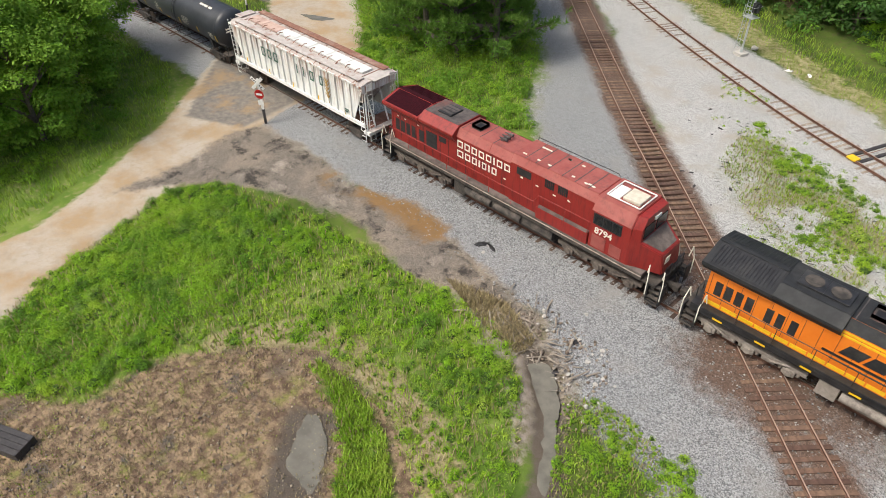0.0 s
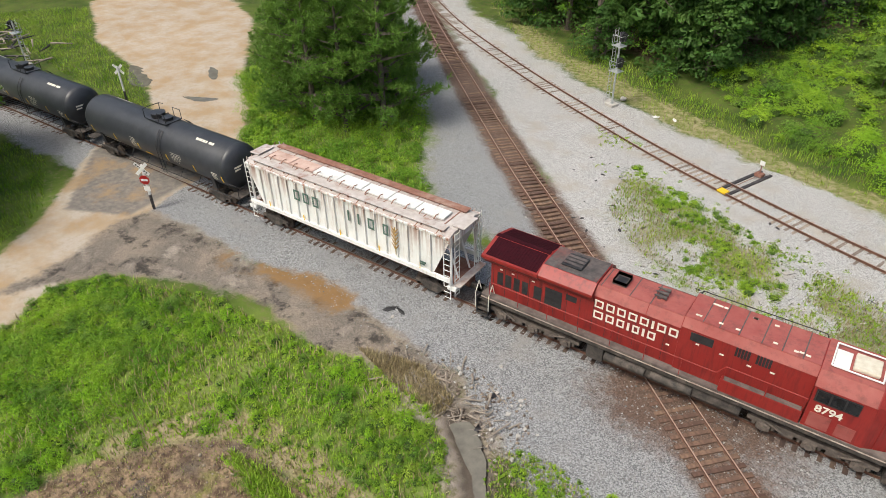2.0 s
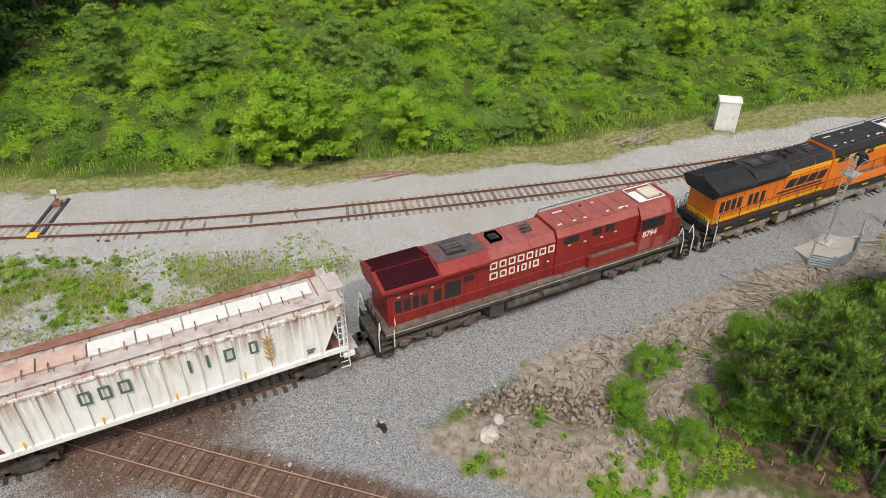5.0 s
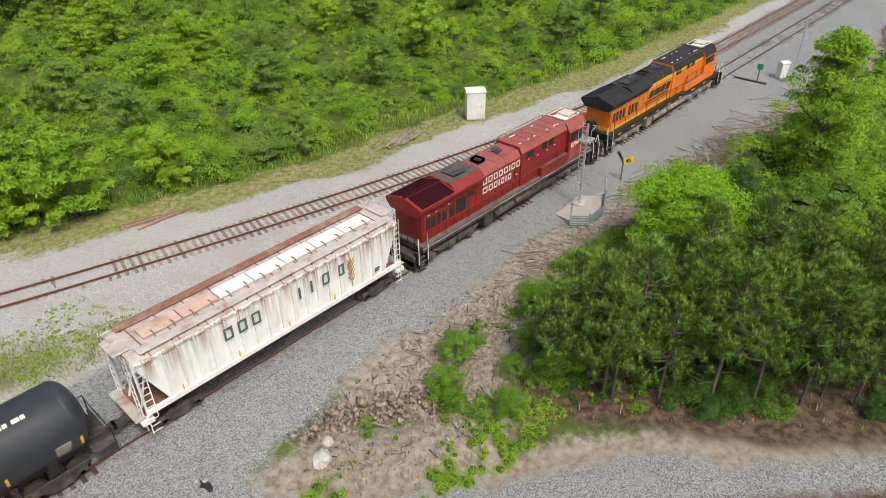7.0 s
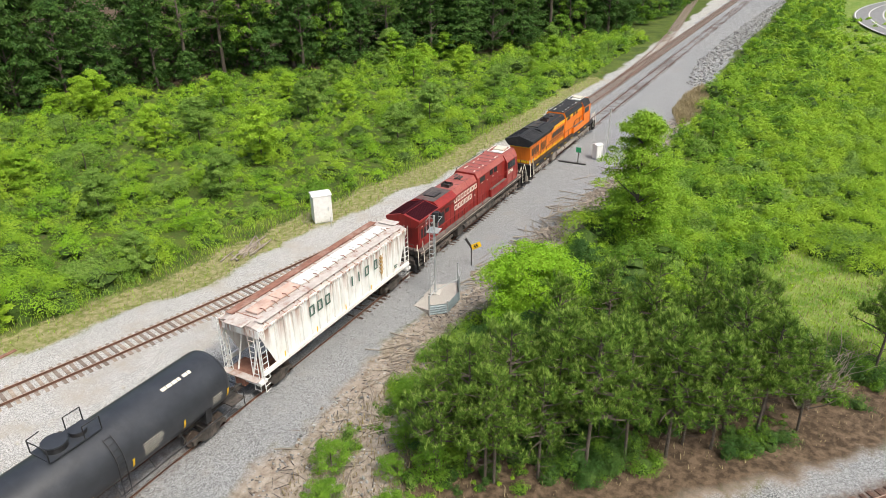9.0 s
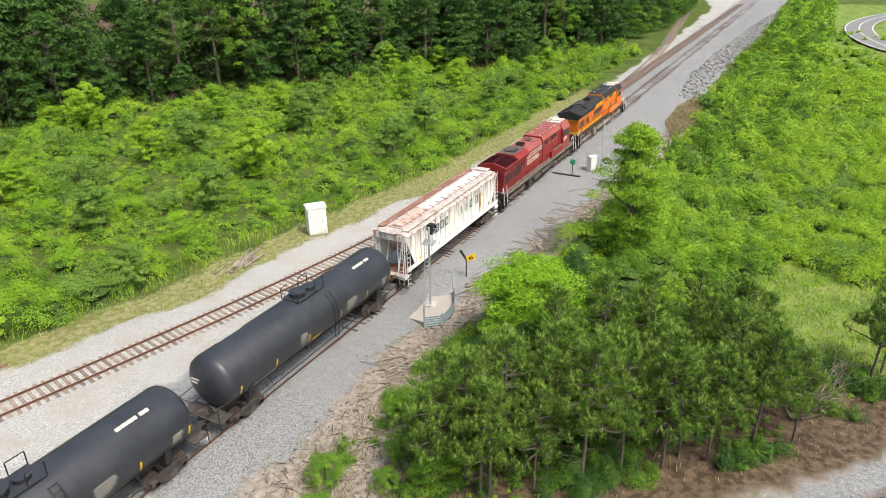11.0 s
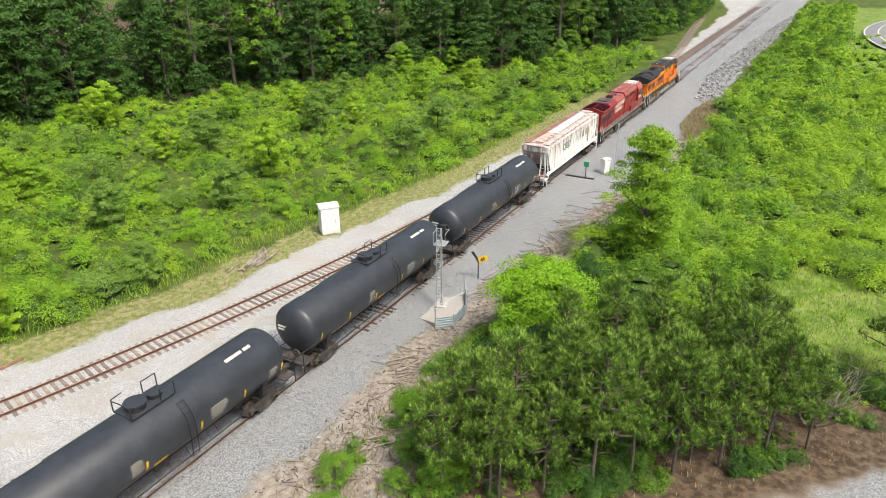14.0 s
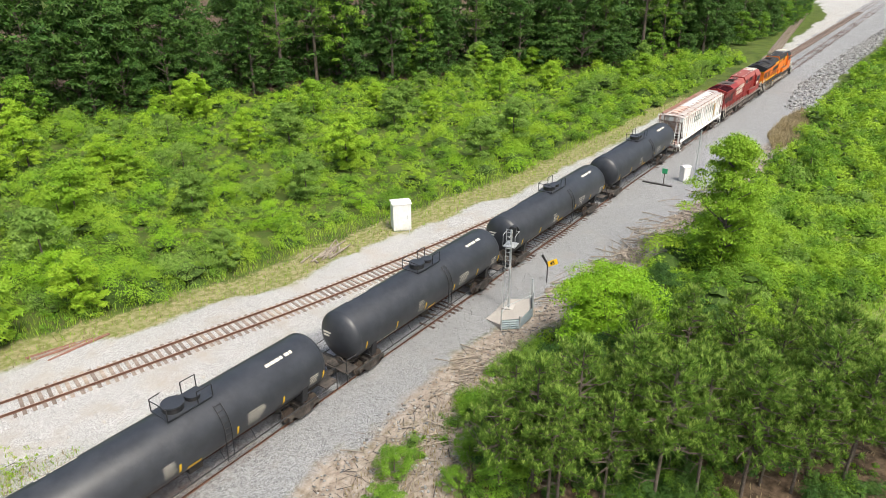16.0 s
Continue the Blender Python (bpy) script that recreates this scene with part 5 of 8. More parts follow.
    for s in (-1, 1):
        for k in range(2):
            part("end_marking", boxes((s * 8.72, s * 8.74, -0.55 * s - 0.35, -0.55 * s + 0.35, 3.3 - 0.22 * k, 3.42 - 0.22 * k)), M["white"], top)
        part("stub_sill", boxes((min(s * 5.4, s * 9.2), max(s * 5.4, s * 9.2), -0.4, 0.4, 0.95, 1.45), bevel=0.02), M["under"], top)
        part("end_deck", boxes((min(s * 8.3, s * 9.3), max(s * 8.3, s * 9.3), -1.45, 1.45, 1.32, 1.38)), M["under"], top, "grated end platform")
        saddle = bmesh.new()
        prism(saddle, [(-1.35, 1.4), (-1.5, 2.4), (-1.3, 2.2), (-0.8, 1.75), (0, 1.56), (0.8, 1.75), (1.3, 2.2), (1.5, 2.4), (1.35, 1.4)], s * 6.7 - 0.2, s * 6.7 + 0.2)
        part("saddle", saddle, M["black"], top)
        for w in (-1, 1):
            part("end_handrail", shape(chain, [(s * 9.25, w * 1.4, 0.7), (s * 9.25, w * 1.4, 2.3), (s * 8.3, w * 1.45, 2.3)], 0.028), M["black"], top)
            part("end_handrail", shape(chain, [(s * 9.25, w * 1.4, 2.1), (s * 9.25, 0, 2.1)], 0.025), M["black"], top)
        part("brake_wheel", shape(rod, (s * 9.1, 0.75 * s, 2.0), (s * 9.16, 0.75 * s, 2.0), 0.28, 14), M["under"], top) if s < 0 else None
        coupler(top, s * 9.68, s)
        truck(top, s * 6.75, (-0.88, 0.88), M["under"])
    part("bottom_outlet", boxes((-0.4, 0.4, -0.4, 0.4, 0.8, 1.6), (-0.9, 0.9, -0.2, 0.2, 1.1, 1.4), bevel=0.03), M["under"], top)
    return top


TRAIN = []  # each car with its place along the line at the start


def lengthen(top, by=0.65, x0=2.2, x1=5.6):
    """Draws out the section behind the cab and carries the cab and nose forward with it."""
    for ob in top.children_recursive:
        if ob.name.startswith("truck") or ob.matrix_basis.translation.length > 0.01:
            if ob.parent == top:
                m = ob.matrix_basis.copy()
                m.translation.x += by * min(1, max(0, (m.translation.x - x0) / (x1 - x0)))
                ob.matrix_basis = m
        elif not ob.parent.name.startswith("truck"):
            co = np.empty(len(ob.data.vertices) * 3, np.float32)
            ob.data.vertices.foreach_get("co", co)
            co[0::3] += by * np.clip((co[0::3] - x0) / (x1 - x0), 0, 1)
            ob.data.vertices.foreach_set("co", co)
            ob.data.update()


def build_train():
    cp = locomotive("locomotive", "red", "dusty red diesel locomotive with cream lettering, coupled in a train")
    bn = locomotive("locomotive", "orange", "orange and black diesel locomotive with yellow stripes, leading the train")
    hop = hopper_car()
    tank = tank_car()
    lengthen(cp)
    lengthen(bn)
    TRAIN.extend([(bn, 1.9), (cp, -20.5), (hop, -40.4), (tank, -59.4)])
    for k in range(1, 6):
        t = copy_thing(tank, pose(0, 0, 0))
        TRAIN.append((t, -59.4 - 19.4 * k))


build_train()
# distance run since the start
RUN = [(0, -0.4), (0.5, 3.5), (1, 7.36), (2, 15.12), (3, 22.95), (4, 31.0), (5.2, 40.75), (7.3, 57.8), (8, 63.6), (9, 71.95), (10, 80.7), (11.3, 91.6), (12.5, 101.9), (13.5, 110.4), (14.5, 118.95), (16, 132.0)]

# ---- trees, shrubs and grass ----
def limb_mesh(bm, p, q, r0, r1, bend=0.3, seg=5, cuts=4, r=random):
    """A tapered, slightly bent limb."""
    p, q = Vector(p), Vector(q)
    side = Vector((r.uniform(-1, 1), r.uniform(-1, 1), r.uniform(-0.3, 0.3))) * bend
    pts = [p.lerp(q, k / cuts) + side * math.sin(math.pi * k / cuts) for k in range(cuts + 1)]
    for k in range(cuts):
        a, b = r0 + (r1 - r0) * k / cuts, r0 + (r1 - r0) * (k + 1) / cuts
        rod(bm, pts[k], pts[k + 1], a, seg, b, caps=False)
    return pts


def tuft_tris(at, out, length, per, wide=0.1, fan=0.75, along=0.7):
    """Needle tufts: narrow pointed blades fanning out from each twig end."""
    n = len(at) * per
    idx = np.repeat(np.arange(len(at)), per)
    d = out[idx] + unit(n) * fan
    d /= np.linalg.norm(d, axis=1)[:, None]
    w = np.cross(d, unit(n))
    w /= np.linalg.norm(w, axis=1)[:, None] + 1e-9
    L = (length * rng.uniform(0.6, 1.25, n))[:, None]
    a = at[idx] - out[idx] * (length * rng.uniform(-0.5, 1.0, n) * along)[:, None]
    w = w * L * wide
    return np.stack([a - w, a + w, a + d * L], 1)


def tree_top(label, category="tree", group="", name="tree"):
    return tagged(new(name), label, category, group)


def pine_tree(h, spread, bare, seed, label, group="", tufts=9, length=0.42, density=1.0, shoots=False):
    r = random.Random(seed)
    top = tree_top(label, "pine tree", group, "pine_tree")
    bm = bmesh.new()
    lean = (r.uniform(-0.5, 0.5), r.uniform(-0.5, 0.5)) if shoots else (r.uniform(-0.1, 0.1), r.uniform(-0.1, 0.1))
    girth = 0.012 * h if shoots else 0.018 * h
    rod(bm, (0, 0, -0.3), (lean[0] * 0.5, lean[1] * 0.5, h * 0.5), girth, 8, girth * 0.7, caps=False)
    rod(bm, (lean[0] * 0.5, lean[1] * 0.5, h * 0.5), (lean[0], lean[1], h * 0.97), girth * 0.7, 7, 0.03, caps=False)
    at, out = [], []
    z = bare * h
    while z < h * 0.98:
        k = z / h
        reach = spread * (1.0 - ((k - bare) / (1 - bare)) ** 1.6) * r.uniform(0.65, 1.1) + 0.25
        for j in range(r.choice((4, 5, 5, 6))):
            a = r.uniform(0, 2 * math.pi)
            p = Vector((lean[0] * k, lean[1] * k, z + r.uniform(-0.2, 0.2)))
            q = p + Vector((math.cos(a) * reach, math.sin(a) * reach, reach * r.uniform(0.15, 0.5)))
            pts = limb_mesh(bm, p, q, 0.012 * h * (1.1 - k) + 0.015, 0.012, 0.12 * reach, 3, 2, r)
            n = max(3, int(reach * (2.9 if shoots else 7.0) * density))
            for _ in range(n):
                s = r.uniform(0.0, 1.0) ** 0.6 * 1.06
                c = p.lerp(q, s) + Vector((r.gauss(0, 0.1 * reach + 0.07), r.gauss(0, 0.1 * reach + 0.07), r.gauss(0.06, 0.06 * reach + 0.04)))
                at.append(c)
                out.append(Vector((math.cos(a) * 0.5, math.sin(a) * 0.5, 0.75)))
        z += h * 0.062 * r.uniform(0.8, 1.3)
    for _ in range(r.randint(3, 7)):
        a, zz = r.uniform(0, 6.28), r.uniform(0.1, bare + 0.05) * h
        limb_mesh(bm, (0, 0, zz), (math.cos(a) * spread * 0.6, math.sin(a) * spread * 0.6, zz + r.uniform(-0.2, 0.4)), 0.03, 0.008, 0.2, 4, 3, r)
    part("trunk", bm, M["bark"], top)
    at, out = np.array(at), np.array(out)
    out /= np.linalg.norm(out, axis=1)[:, None]
    crown = new("crown", faces_mesh("crown", tuft_tris(at, out, length, tufts, 0.06 if shoots else 0.08, 1.15), M["pine" if shoots else "pine_tall"], 3))
    crown.parent = top
    if shoots:
        pick = rng.random(len(at)) < 0.85
        up = np.tile([0.0, 0.0, 1.0], (pick.sum(), 1)) + out[pick] * 0.4
        up /= np.linalg.norm(up, axis=1)[:, None]
        ob = new("new_growth", faces_mesh("new_growth", tuft_tris(at[pick] + [0, 0, 0.1], up, length * 0.95, 14, 0.07, 0.5, 0.3), M["shoot"], 3))
        ob.parent = top
        tagged(ob, "pale upright new shoots")
    return top


def leafy_tree(h, spread, base, seed, label, material, group="", clumps=55, per=80, leaf=0.18, narrow=1.0, category="tree"):
    """A broadleaf: forked trunk, limbs, and an uneven crown of leaf clumps with gaps."""
    r = random.Random(seed)
    top = tree_top(label, category, group, category)
    bm = bmesh.new()
    limb_mesh(bm, (0, 0, -0.3), (0, 0, h * 0.8), 0.018 * h + 0.02, 0.03, 0.02, 7, 4, r)
    centres, radii = [], []
    for k in range(clumps):
        u = r.random() ** 0.8
        z = h * (base + (0.97 - base) * u)
        prof = math.sin(math.pi * min(1, max(0.08, (0.12 + 0.86 * u)))) ** 0.6
        a = r.uniform(0, 6.283)
        d = spread * prof * math.sqrt(r.uniform(0.08, 1)) * narrow * (1 + 0.25 * math.sin(3 * a + seed))
        c = (math.cos(a) * d, math.sin(a) * d, z)
        centres.append(c)
        radii.append(spread * r.uniform(0.2, 0.38))
        if k % 4 == 0 and h > 5:
            limb_mesh(bm, (0, 0, max(h * 0.15, z - d * 0.8)), c, 0.008 * h + 0.012, 0.012, 0.2, 3, 2, r)
    part("trunk", bm, M["bark"], top)
    q = clump_quads(np.array(centres), np.array(radii), per, leaf)
    crown = new("crown", faces_mesh("crown", leaf_tris(q), material, 3) if h > 12 or h < 5 else faces_mesh("crown", q, material))
    crown.parent = top
    return top


def put_trees(protos, spots, seed, lo=0.85, hi=1.15):
    """Copies of the prototypes at spots, turned and scaled a little; each prototype serves the first spot that picks it."""
    r = random.Random(seed)
    used = set()
    for x, y in spots:
        k = r.randrange(len(protos))
        p = protos[k]
        m = pose(x, y, height(x, y), 0, 0, r.uniform(0, 360))
        s = r.uniform(lo, hi)
        t = copy_thing(p, m) if k in used else p
        if k not in used:
            t.matrix_basis = m
            used.add(k)
        t.scale = (s * r.uniform(0.92, 1.08), s * r.uniform(0.92, 1.08), s)
    for k, p in enumerate(protos):
        if k not in used:
            p.matrix_basis = pose(spots[0][0] + 2.0 + k, spots[0][1] + 3.0, 0)


# pines by the line, seen from above
NEAR_PINES = [pine_tree(7.8, 1.9, 0.4, 11 + k, "young pine tree with light new shoots and bare lower trunk", "roadside pines", 40, 0.3, 1.3, True) for k in range(3)]
put_trees(NEAR_PINES, [(24.0, 11.8), (25.6, 10.4), (25.0, 13.6), (27.6, 8.0), (28.0, 10.8), (29.6, 5.8), (30.2, 8.6), (29.2, 12.9), (31.8, 3.8), (32.4, 6.6), (32.6, 10.2), (34.2, 2.0),
                       (23.4, 10.6), (26.2, 8.2), (22.6, 12.9), (31.0, 2.4), (33.2, 0.6), (35.6, -1.2), (36.6, 0.4), (38.8, -0.6), (35.0, 4.6), (35.6, 8.0), (38.0, 3.4),
                       (37.6, 5.8), (40.2, 1.4), (41.4, 3.6), (42.6, -6.8), (44.6, -7.6), (25.0, 8.4), (26.4, 6.4), (28.2, 4.8), (29.6, 3.0), (31.4, 1.0), (33.4, -1.0), (35.2, -3.0), (23.6, 10.2)], 4, 0.72, 1.12)
UNDER = [leafy_tree(3.8, 1.7, 0.15, 31 + k, "leafy understorey sapling among the pines", M["broad_dark"], "understorey saplings", 34, 150, 0.062, category="sapling") for k in range(2)]
put_trees(UNDER, [(24.6, 14.4), (26.6, 12.2), (26.6, 9.6), (28.8, 9.4), (31.0, 12.0), (30.8, 6.9), (33.6, 8.4), (34.2, 5.6), (36.4, 2.8), (36.6, 10.2), (39.4, 6.4), (38.4, 2.0), (33.0, 12.2),
                  (28.6, 6.4), (31.0, 4.2), (33.4, 2.0), (36.0, 0.2), (38.4, -2.0), (31.2, 14.6), (41.5, 9.5), (43.5, 12.0), (46, 13.0), (45.0, 8.8), (40.2, 11.4)], 8, 0.6, 1.2)
bright_tree = leafy_tree(7.0, 3.5, 0.2, 50, "bright spring-green broadleaf tree beside the pines", M["bright"], "", 120, 330, 0.075)
bright_tree.matrix_basis = pose(36.9, 13.6, -0.3)
tall_tree = leafy_tree(11.8, 2.9, 0.03, 52, "tall narrow broadleaf tree standing over the shrubs", M["shrub"], "", 250, 150, 0.095)
tall_tree.matrix_basis = pose(55.2, 11.2, -0.2)
dead_bush = tagged(new("bare_tree"), "bare grey leafless tree at the edge of the pines", "bare tree")
bm = bmesh.new()
rb = random.Random(9)
for k in range(26):
    a, rr = rb.uniform(0, 6.28), rb.uniform(1.0, 2.3)
    pts = limb_mesh(bm, (rb.uniform(-0.3, 0.3), rb.uniform(-0.3, 0.3), 0), (math.cos(a) * rr, math.sin(a) * rr, rb.uniform(1.5, 4.2)), 0.045, 0.012, 0.4, 4, 4, rb)
    for j in range(3):
        q = pts[2 + j % 3]
        limb_mesh(bm, q, q + Vector((rb.uniform(-0.8, 0.8), rb.uniform(-0.8, 0.8), rb.uniform(0.2, 0.9))), 0.018, 0.006, 0.1, 3, 2, rb)
part("bare_crown", bm, M["dead"], dead_bush)
dead_bush.matrix_basis = pose(37.4, -3.2, -0.1)
copy_thing(dead_bush, pose(39.2, -4.0, -0.1, 0, 0, 80))

# tall pines between the road and the crossing track
TALL_PINES = [pine_tree(15.5, 3.6, 0.1, 61 + k, "tall dark pine tree with broad layered limbs", "pines beside the level crossing", 19, 0.42, 1.25) for k in range(3)]
put_trees(TALL_PINES, [(-45.5, 41.5), (-42.0, 39.6), (-38.5, 39.8), (-49.5, 45.0), (-44.5, 45.5), (-39.5, 44.5), (-35.8, 41.8), (-47.5, 50.5), (-42.0, 49.8), (-52.5, 50.0)], 14, 0.82, 1.1)
# large trees left of the road
LEFT_TREES = [leafy_tree(10.5, 4.3, 0.12, 71 + k, "large dark-green tree at the dirt road", M["broad_mid"], "trees left of the road", 110, 230, 0.12) for k in range(2)]
put_trees(LEFT_TREES, [(-51.0, 9.5), (-55.5, 14.2), (-50.5, 3.5), (-60.0, 17.0), (-57.5, 8.0), (-66.0, 16.5)], 15, 0.85, 1.05)

# woods: tall mixed trees in rows
WOOD_LINE = plan((-60, 92), (-45, 79), (-33, 70.5), (-18, 64.5), (-13, 72), (-8, 88), (10, 104), (34, 110), (55, 103), (70, 102), (82, 97), (96, 91), (110, 82), (123, 74), (138, 60), (158, 53), (176, 47), (215, 44), (260, 44), (330, 52))
WOODS = [leafy_tree(17, 4.6, 0.03, 81, "tall forest broadleaf tree with deep green crown", M["broad_dark"], "forest trees", 90, 58, 0.26),
         leafy_tree(20, 4.0, 0.06, 82, "tall forest broadleaf tree with deep green crown", M["broad_dark"], "forest trees", 90, 58, 0.26),
         leafy_tree(15, 3.4, 0.02, 83, "forest broadleaf tree leafy to the ground", M["broad_dark"], "forest trees", 80, 58, 0.24),
         leafy_tree(19, 3.8, 0.1, 85, "tall forest broadleaf tree with mid-green crown", M["broad"], "forest trees", 80, 52, 0.26),
         pine_tree(22, 3.4, 0.42, 84, "tall forest pine with bare grey trunk", "forest trees", 7, 0.6, 0.7)]
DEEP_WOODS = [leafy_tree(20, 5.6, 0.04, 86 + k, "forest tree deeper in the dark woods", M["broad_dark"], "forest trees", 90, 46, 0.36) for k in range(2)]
front, deep, low_edge, rw = [], [], [], random.Random(21)
q, hd = smooth_line(WOOD_LINE, 7.2)
for (x, y), a in zip(q, hd):
    for row in range(3):
        off = 1.5 + row * 5.2
        (front if row < 1 else deep).append((x - math.sin(a) * off + rw.uniform(-1.8, 1.8), y + math.cos(a) * off + rw.uniform(-1.8, 1.8)))
for (x, y), a in list(zip(q, hd))[::2]:
    low_edge.append((x + math.sin(a) * 1.2 + rw.uniform(-2, 2), y - math.cos(a) * 1.2 + rw.uniform(-1, 1)))
rw.shuffle(front)
rw.shuffle(deep)
put_trees(WOODS, front, 22, 0.8, 1.15)
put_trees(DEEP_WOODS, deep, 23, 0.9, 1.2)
put_trees([leafy_tree(8.0, 3.2, 0.0, 88 + k, "lower tree leafy to the ground at the forest edge", M[m], "forest edge trees", 80, 60, 0.2) for k, m in enumerate(("broad_dark", "broad", "broad_dark"))], low_edge, 24, 0.7, 1.2)
# dim woods behind the yard
far_spots = [(-125 + rw.uniform(-4, 4) + 9 * k, 66 + rw.uniform(-3, 3) + 5 * (k % 2)) for k in range(4)] + [(-118 - 7 * k, 44 + 4 * (k % 3)) for k in range(5)]
for x, y in far_spots:
    copy_thing(DEEP_WOODS[0], pose(x, y, 0, 0, 0, rw.uniform(0, 360)))


def scatter(poly, n, seed, avoid=("grey", "pale", "road", "apron"), limit=0.35):
    """Random points inside an outline that keep off the zones named."""
    g = np.random.default_rng(seed)
    p = np.array(poly)
    x, y = g.uniform(p[:, 0].min(), p[:, 0].max(), n), g.uniform(p[:, 1].min(), p[:, 1].max(), n)
    ok = dist_poly(x, y, list(map(tuple, p))) > 0
    for z in avoid:
        ok &= field(z, x, y) < limit
    return x[ok], y[ok]


def shrub_cover(name, label, poly, n, seed, low, high, per, leaf, mats, avoid=("grey", "pale", "road", "apron"), rise=0.55, noise_scale=7.0):
    """A thicket of leaf clumps whose size and kind drift in patches: one stuff object for each kind of leaf."""
    x, y = scatter(poly, n, seed, avoid)
    g = np.random.default_rng(seed + 1)
    size = low + (high - low) * np.clip(fbm(x, y, noise_scale, seed) * 2.4 - 0.85 + g.normal(0, 0.13, len(x)), 0, 1)
    pick = np.clip(((fbm(x, y, noise_scale * 0.7, seed + 9) + g.normal(0, 0.1, len(x))) - 0.3) / 0.42, 0, 0.999)
    kind = (pick * len(mats)).astype(int)
    z = field("Z", x, y)
    for k, m in enumerate(mats):
        s = kind == k
        if s.sum() == 0:
            continue
        c = np.stack([x[s], y[s], z[s] + size[s] * rise], 1)
        q = clump_quads(c, size[s], per, leaf, 1.0, 0.5)
        tagged(new(name, faces_mesh(name, leaf_tris(q), M[m], 3)), label, "shrubs", kind="stuff")


FIELD_A = plan((-16, 66), (-8, 57), (2, 50.5), (12, 47), (24, 44.5), (36, 42.8), (50, 40), (68, 37.6), (90, 36.2), (125, 35.6), (170, 36.5), (176, 46), (158, 52), (138, 59), (123, 73), (96, 90), (70, 101), (34, 109), (10, 103), (-8, 87), (-13, 72))


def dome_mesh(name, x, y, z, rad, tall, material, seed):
    """Low cores of many bushes, joined: uneven domes under the leaves that stand in for the shaded inside."""
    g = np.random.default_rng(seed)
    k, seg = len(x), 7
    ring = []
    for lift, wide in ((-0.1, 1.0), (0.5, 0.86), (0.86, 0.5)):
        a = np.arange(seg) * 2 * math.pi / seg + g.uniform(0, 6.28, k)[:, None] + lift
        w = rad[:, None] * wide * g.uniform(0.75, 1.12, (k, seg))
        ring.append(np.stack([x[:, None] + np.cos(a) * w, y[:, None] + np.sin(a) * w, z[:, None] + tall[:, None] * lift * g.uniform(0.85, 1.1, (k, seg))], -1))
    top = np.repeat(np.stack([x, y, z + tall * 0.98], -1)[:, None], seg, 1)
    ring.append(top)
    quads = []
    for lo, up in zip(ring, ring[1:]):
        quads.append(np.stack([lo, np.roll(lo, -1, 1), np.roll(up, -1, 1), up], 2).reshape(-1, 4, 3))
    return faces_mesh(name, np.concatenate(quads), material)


def bush_field(name, label, poly, n, seed, low, high, mats, cover=0.75, leaf0=0.0, grow=0.00115, avoid=("grey", "pale", "road", "apron"), patch=9.0, flat=1.0, thin=None, cored=True):
    """Rounded bushes packed over an area: a shade-coloured core and a coat of small leaves for each, the kinds in
    drifts.
    """
    x, y = scatter(poly, n, seed, avoid)
    g = np.random.default_rng(seed + 1)
    if thin:
        keep = fbm(x, y, thin, seed + 4) + g.normal(0, 0.06, len(x)) > 0.5
        x, y = x[keep], y[keep]
    big = np.clip(fbm(x, y, patch, seed) * 2.6 - 0.85 + g.normal(0, 0.22, len(x)), 0, 1)
    rad = low + (high - low) * big * g.uniform(0.6, 1.0, len(x))
    tall = rad * g.uniform(0.8, 1.35, len(x)) * flat
    pick = np.clip((fbm(x, y, patch * 0.6, seed + 9) + g.normal(0, 0.2, len(x)) - 0.2) / 0.6, 0, 0.999)
    kind = (pick * len(mats)).astype(int)
    z = field("Z", x, y)
    # domes behind the leaf gaps, their dark colour painted as inner shade
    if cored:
        tagged(new("shrub_stems", dome_mesh("shrub_stems", x, y, z, rad * 0.6, tall * 0.52, M["core"], seed)), "domes inside the bushes, coloured dark for the shade between leaves", "shrubs", kind="stuff")
    size = np.maximum(0.035, leaf0 + grow * np.hypot(np.hypot(x, y), 25))
    count = np.maximum(6, cover * 4.6 * rad * tall / (1.2 * size ** 2)).astype(int)
    lobes = 16
    lobe_at = unit(len(x) * lobes).reshape(len(x), lobes, 3)
    lobe_at[:, :, 2] = np.abs(lobe_at[:, :, 2])
    lobe_at *= g.uniform(0.5, 0.85, (len(x), lobes, 1))
    lobe_r = g.uniform(0.3, 0.5, (len(x), lobes))
    idx = np.repeat(np.arange(len(x)), count)
    which = rng.integers(0, lobes, len(idx))
    d = unit(len(idx))
    d[:, 2] = np.abs(d[:, 2]) * 0.8 + d[:, 2] * 0.2
    rr = (rng.uniform(0.6, 1.12, len(idx)) * lobe_r[idx, which])[:, None]
    at = np.stack([x[idx], y[idx], z[idx]], 1) + (lobe_at[idx, which] + d * rr) * np.stack([rad[idx], rad[idx], tall[idx]], 1)
    # leaves buried deep under the canopy of a neighbour are left out
    i, j = ((at[:, 0] - at[:, 0].min()) / 0.5).astype(int), ((at[:, 1] - at[:, 1].min()) / 0.5).astype(int)
    canopy = np.full((i.max() + 1, j.max() + 1), -9.0)
    np.maximum.at(canopy, (i, j), at[:, 2])
    seen = at[:, 2] > canopy[i, j] - 1.3
    idx, d, at = idx[seen], d[seen], at[seen]
    d[:, 2] += 0.3
    which = kind[idx]
    for m in sorted(set(mats)):
        s = np.isin(which, [k for k in range(len(mats)) if mats[k] == m])
        tagged(new(name, faces_mesh(name, leaf_tris(leaf_quads(at[s], d[s] * 2.2, size[idx[s]], 0.6)), M[m], 3)), label, "shrubs", kind="stuff")


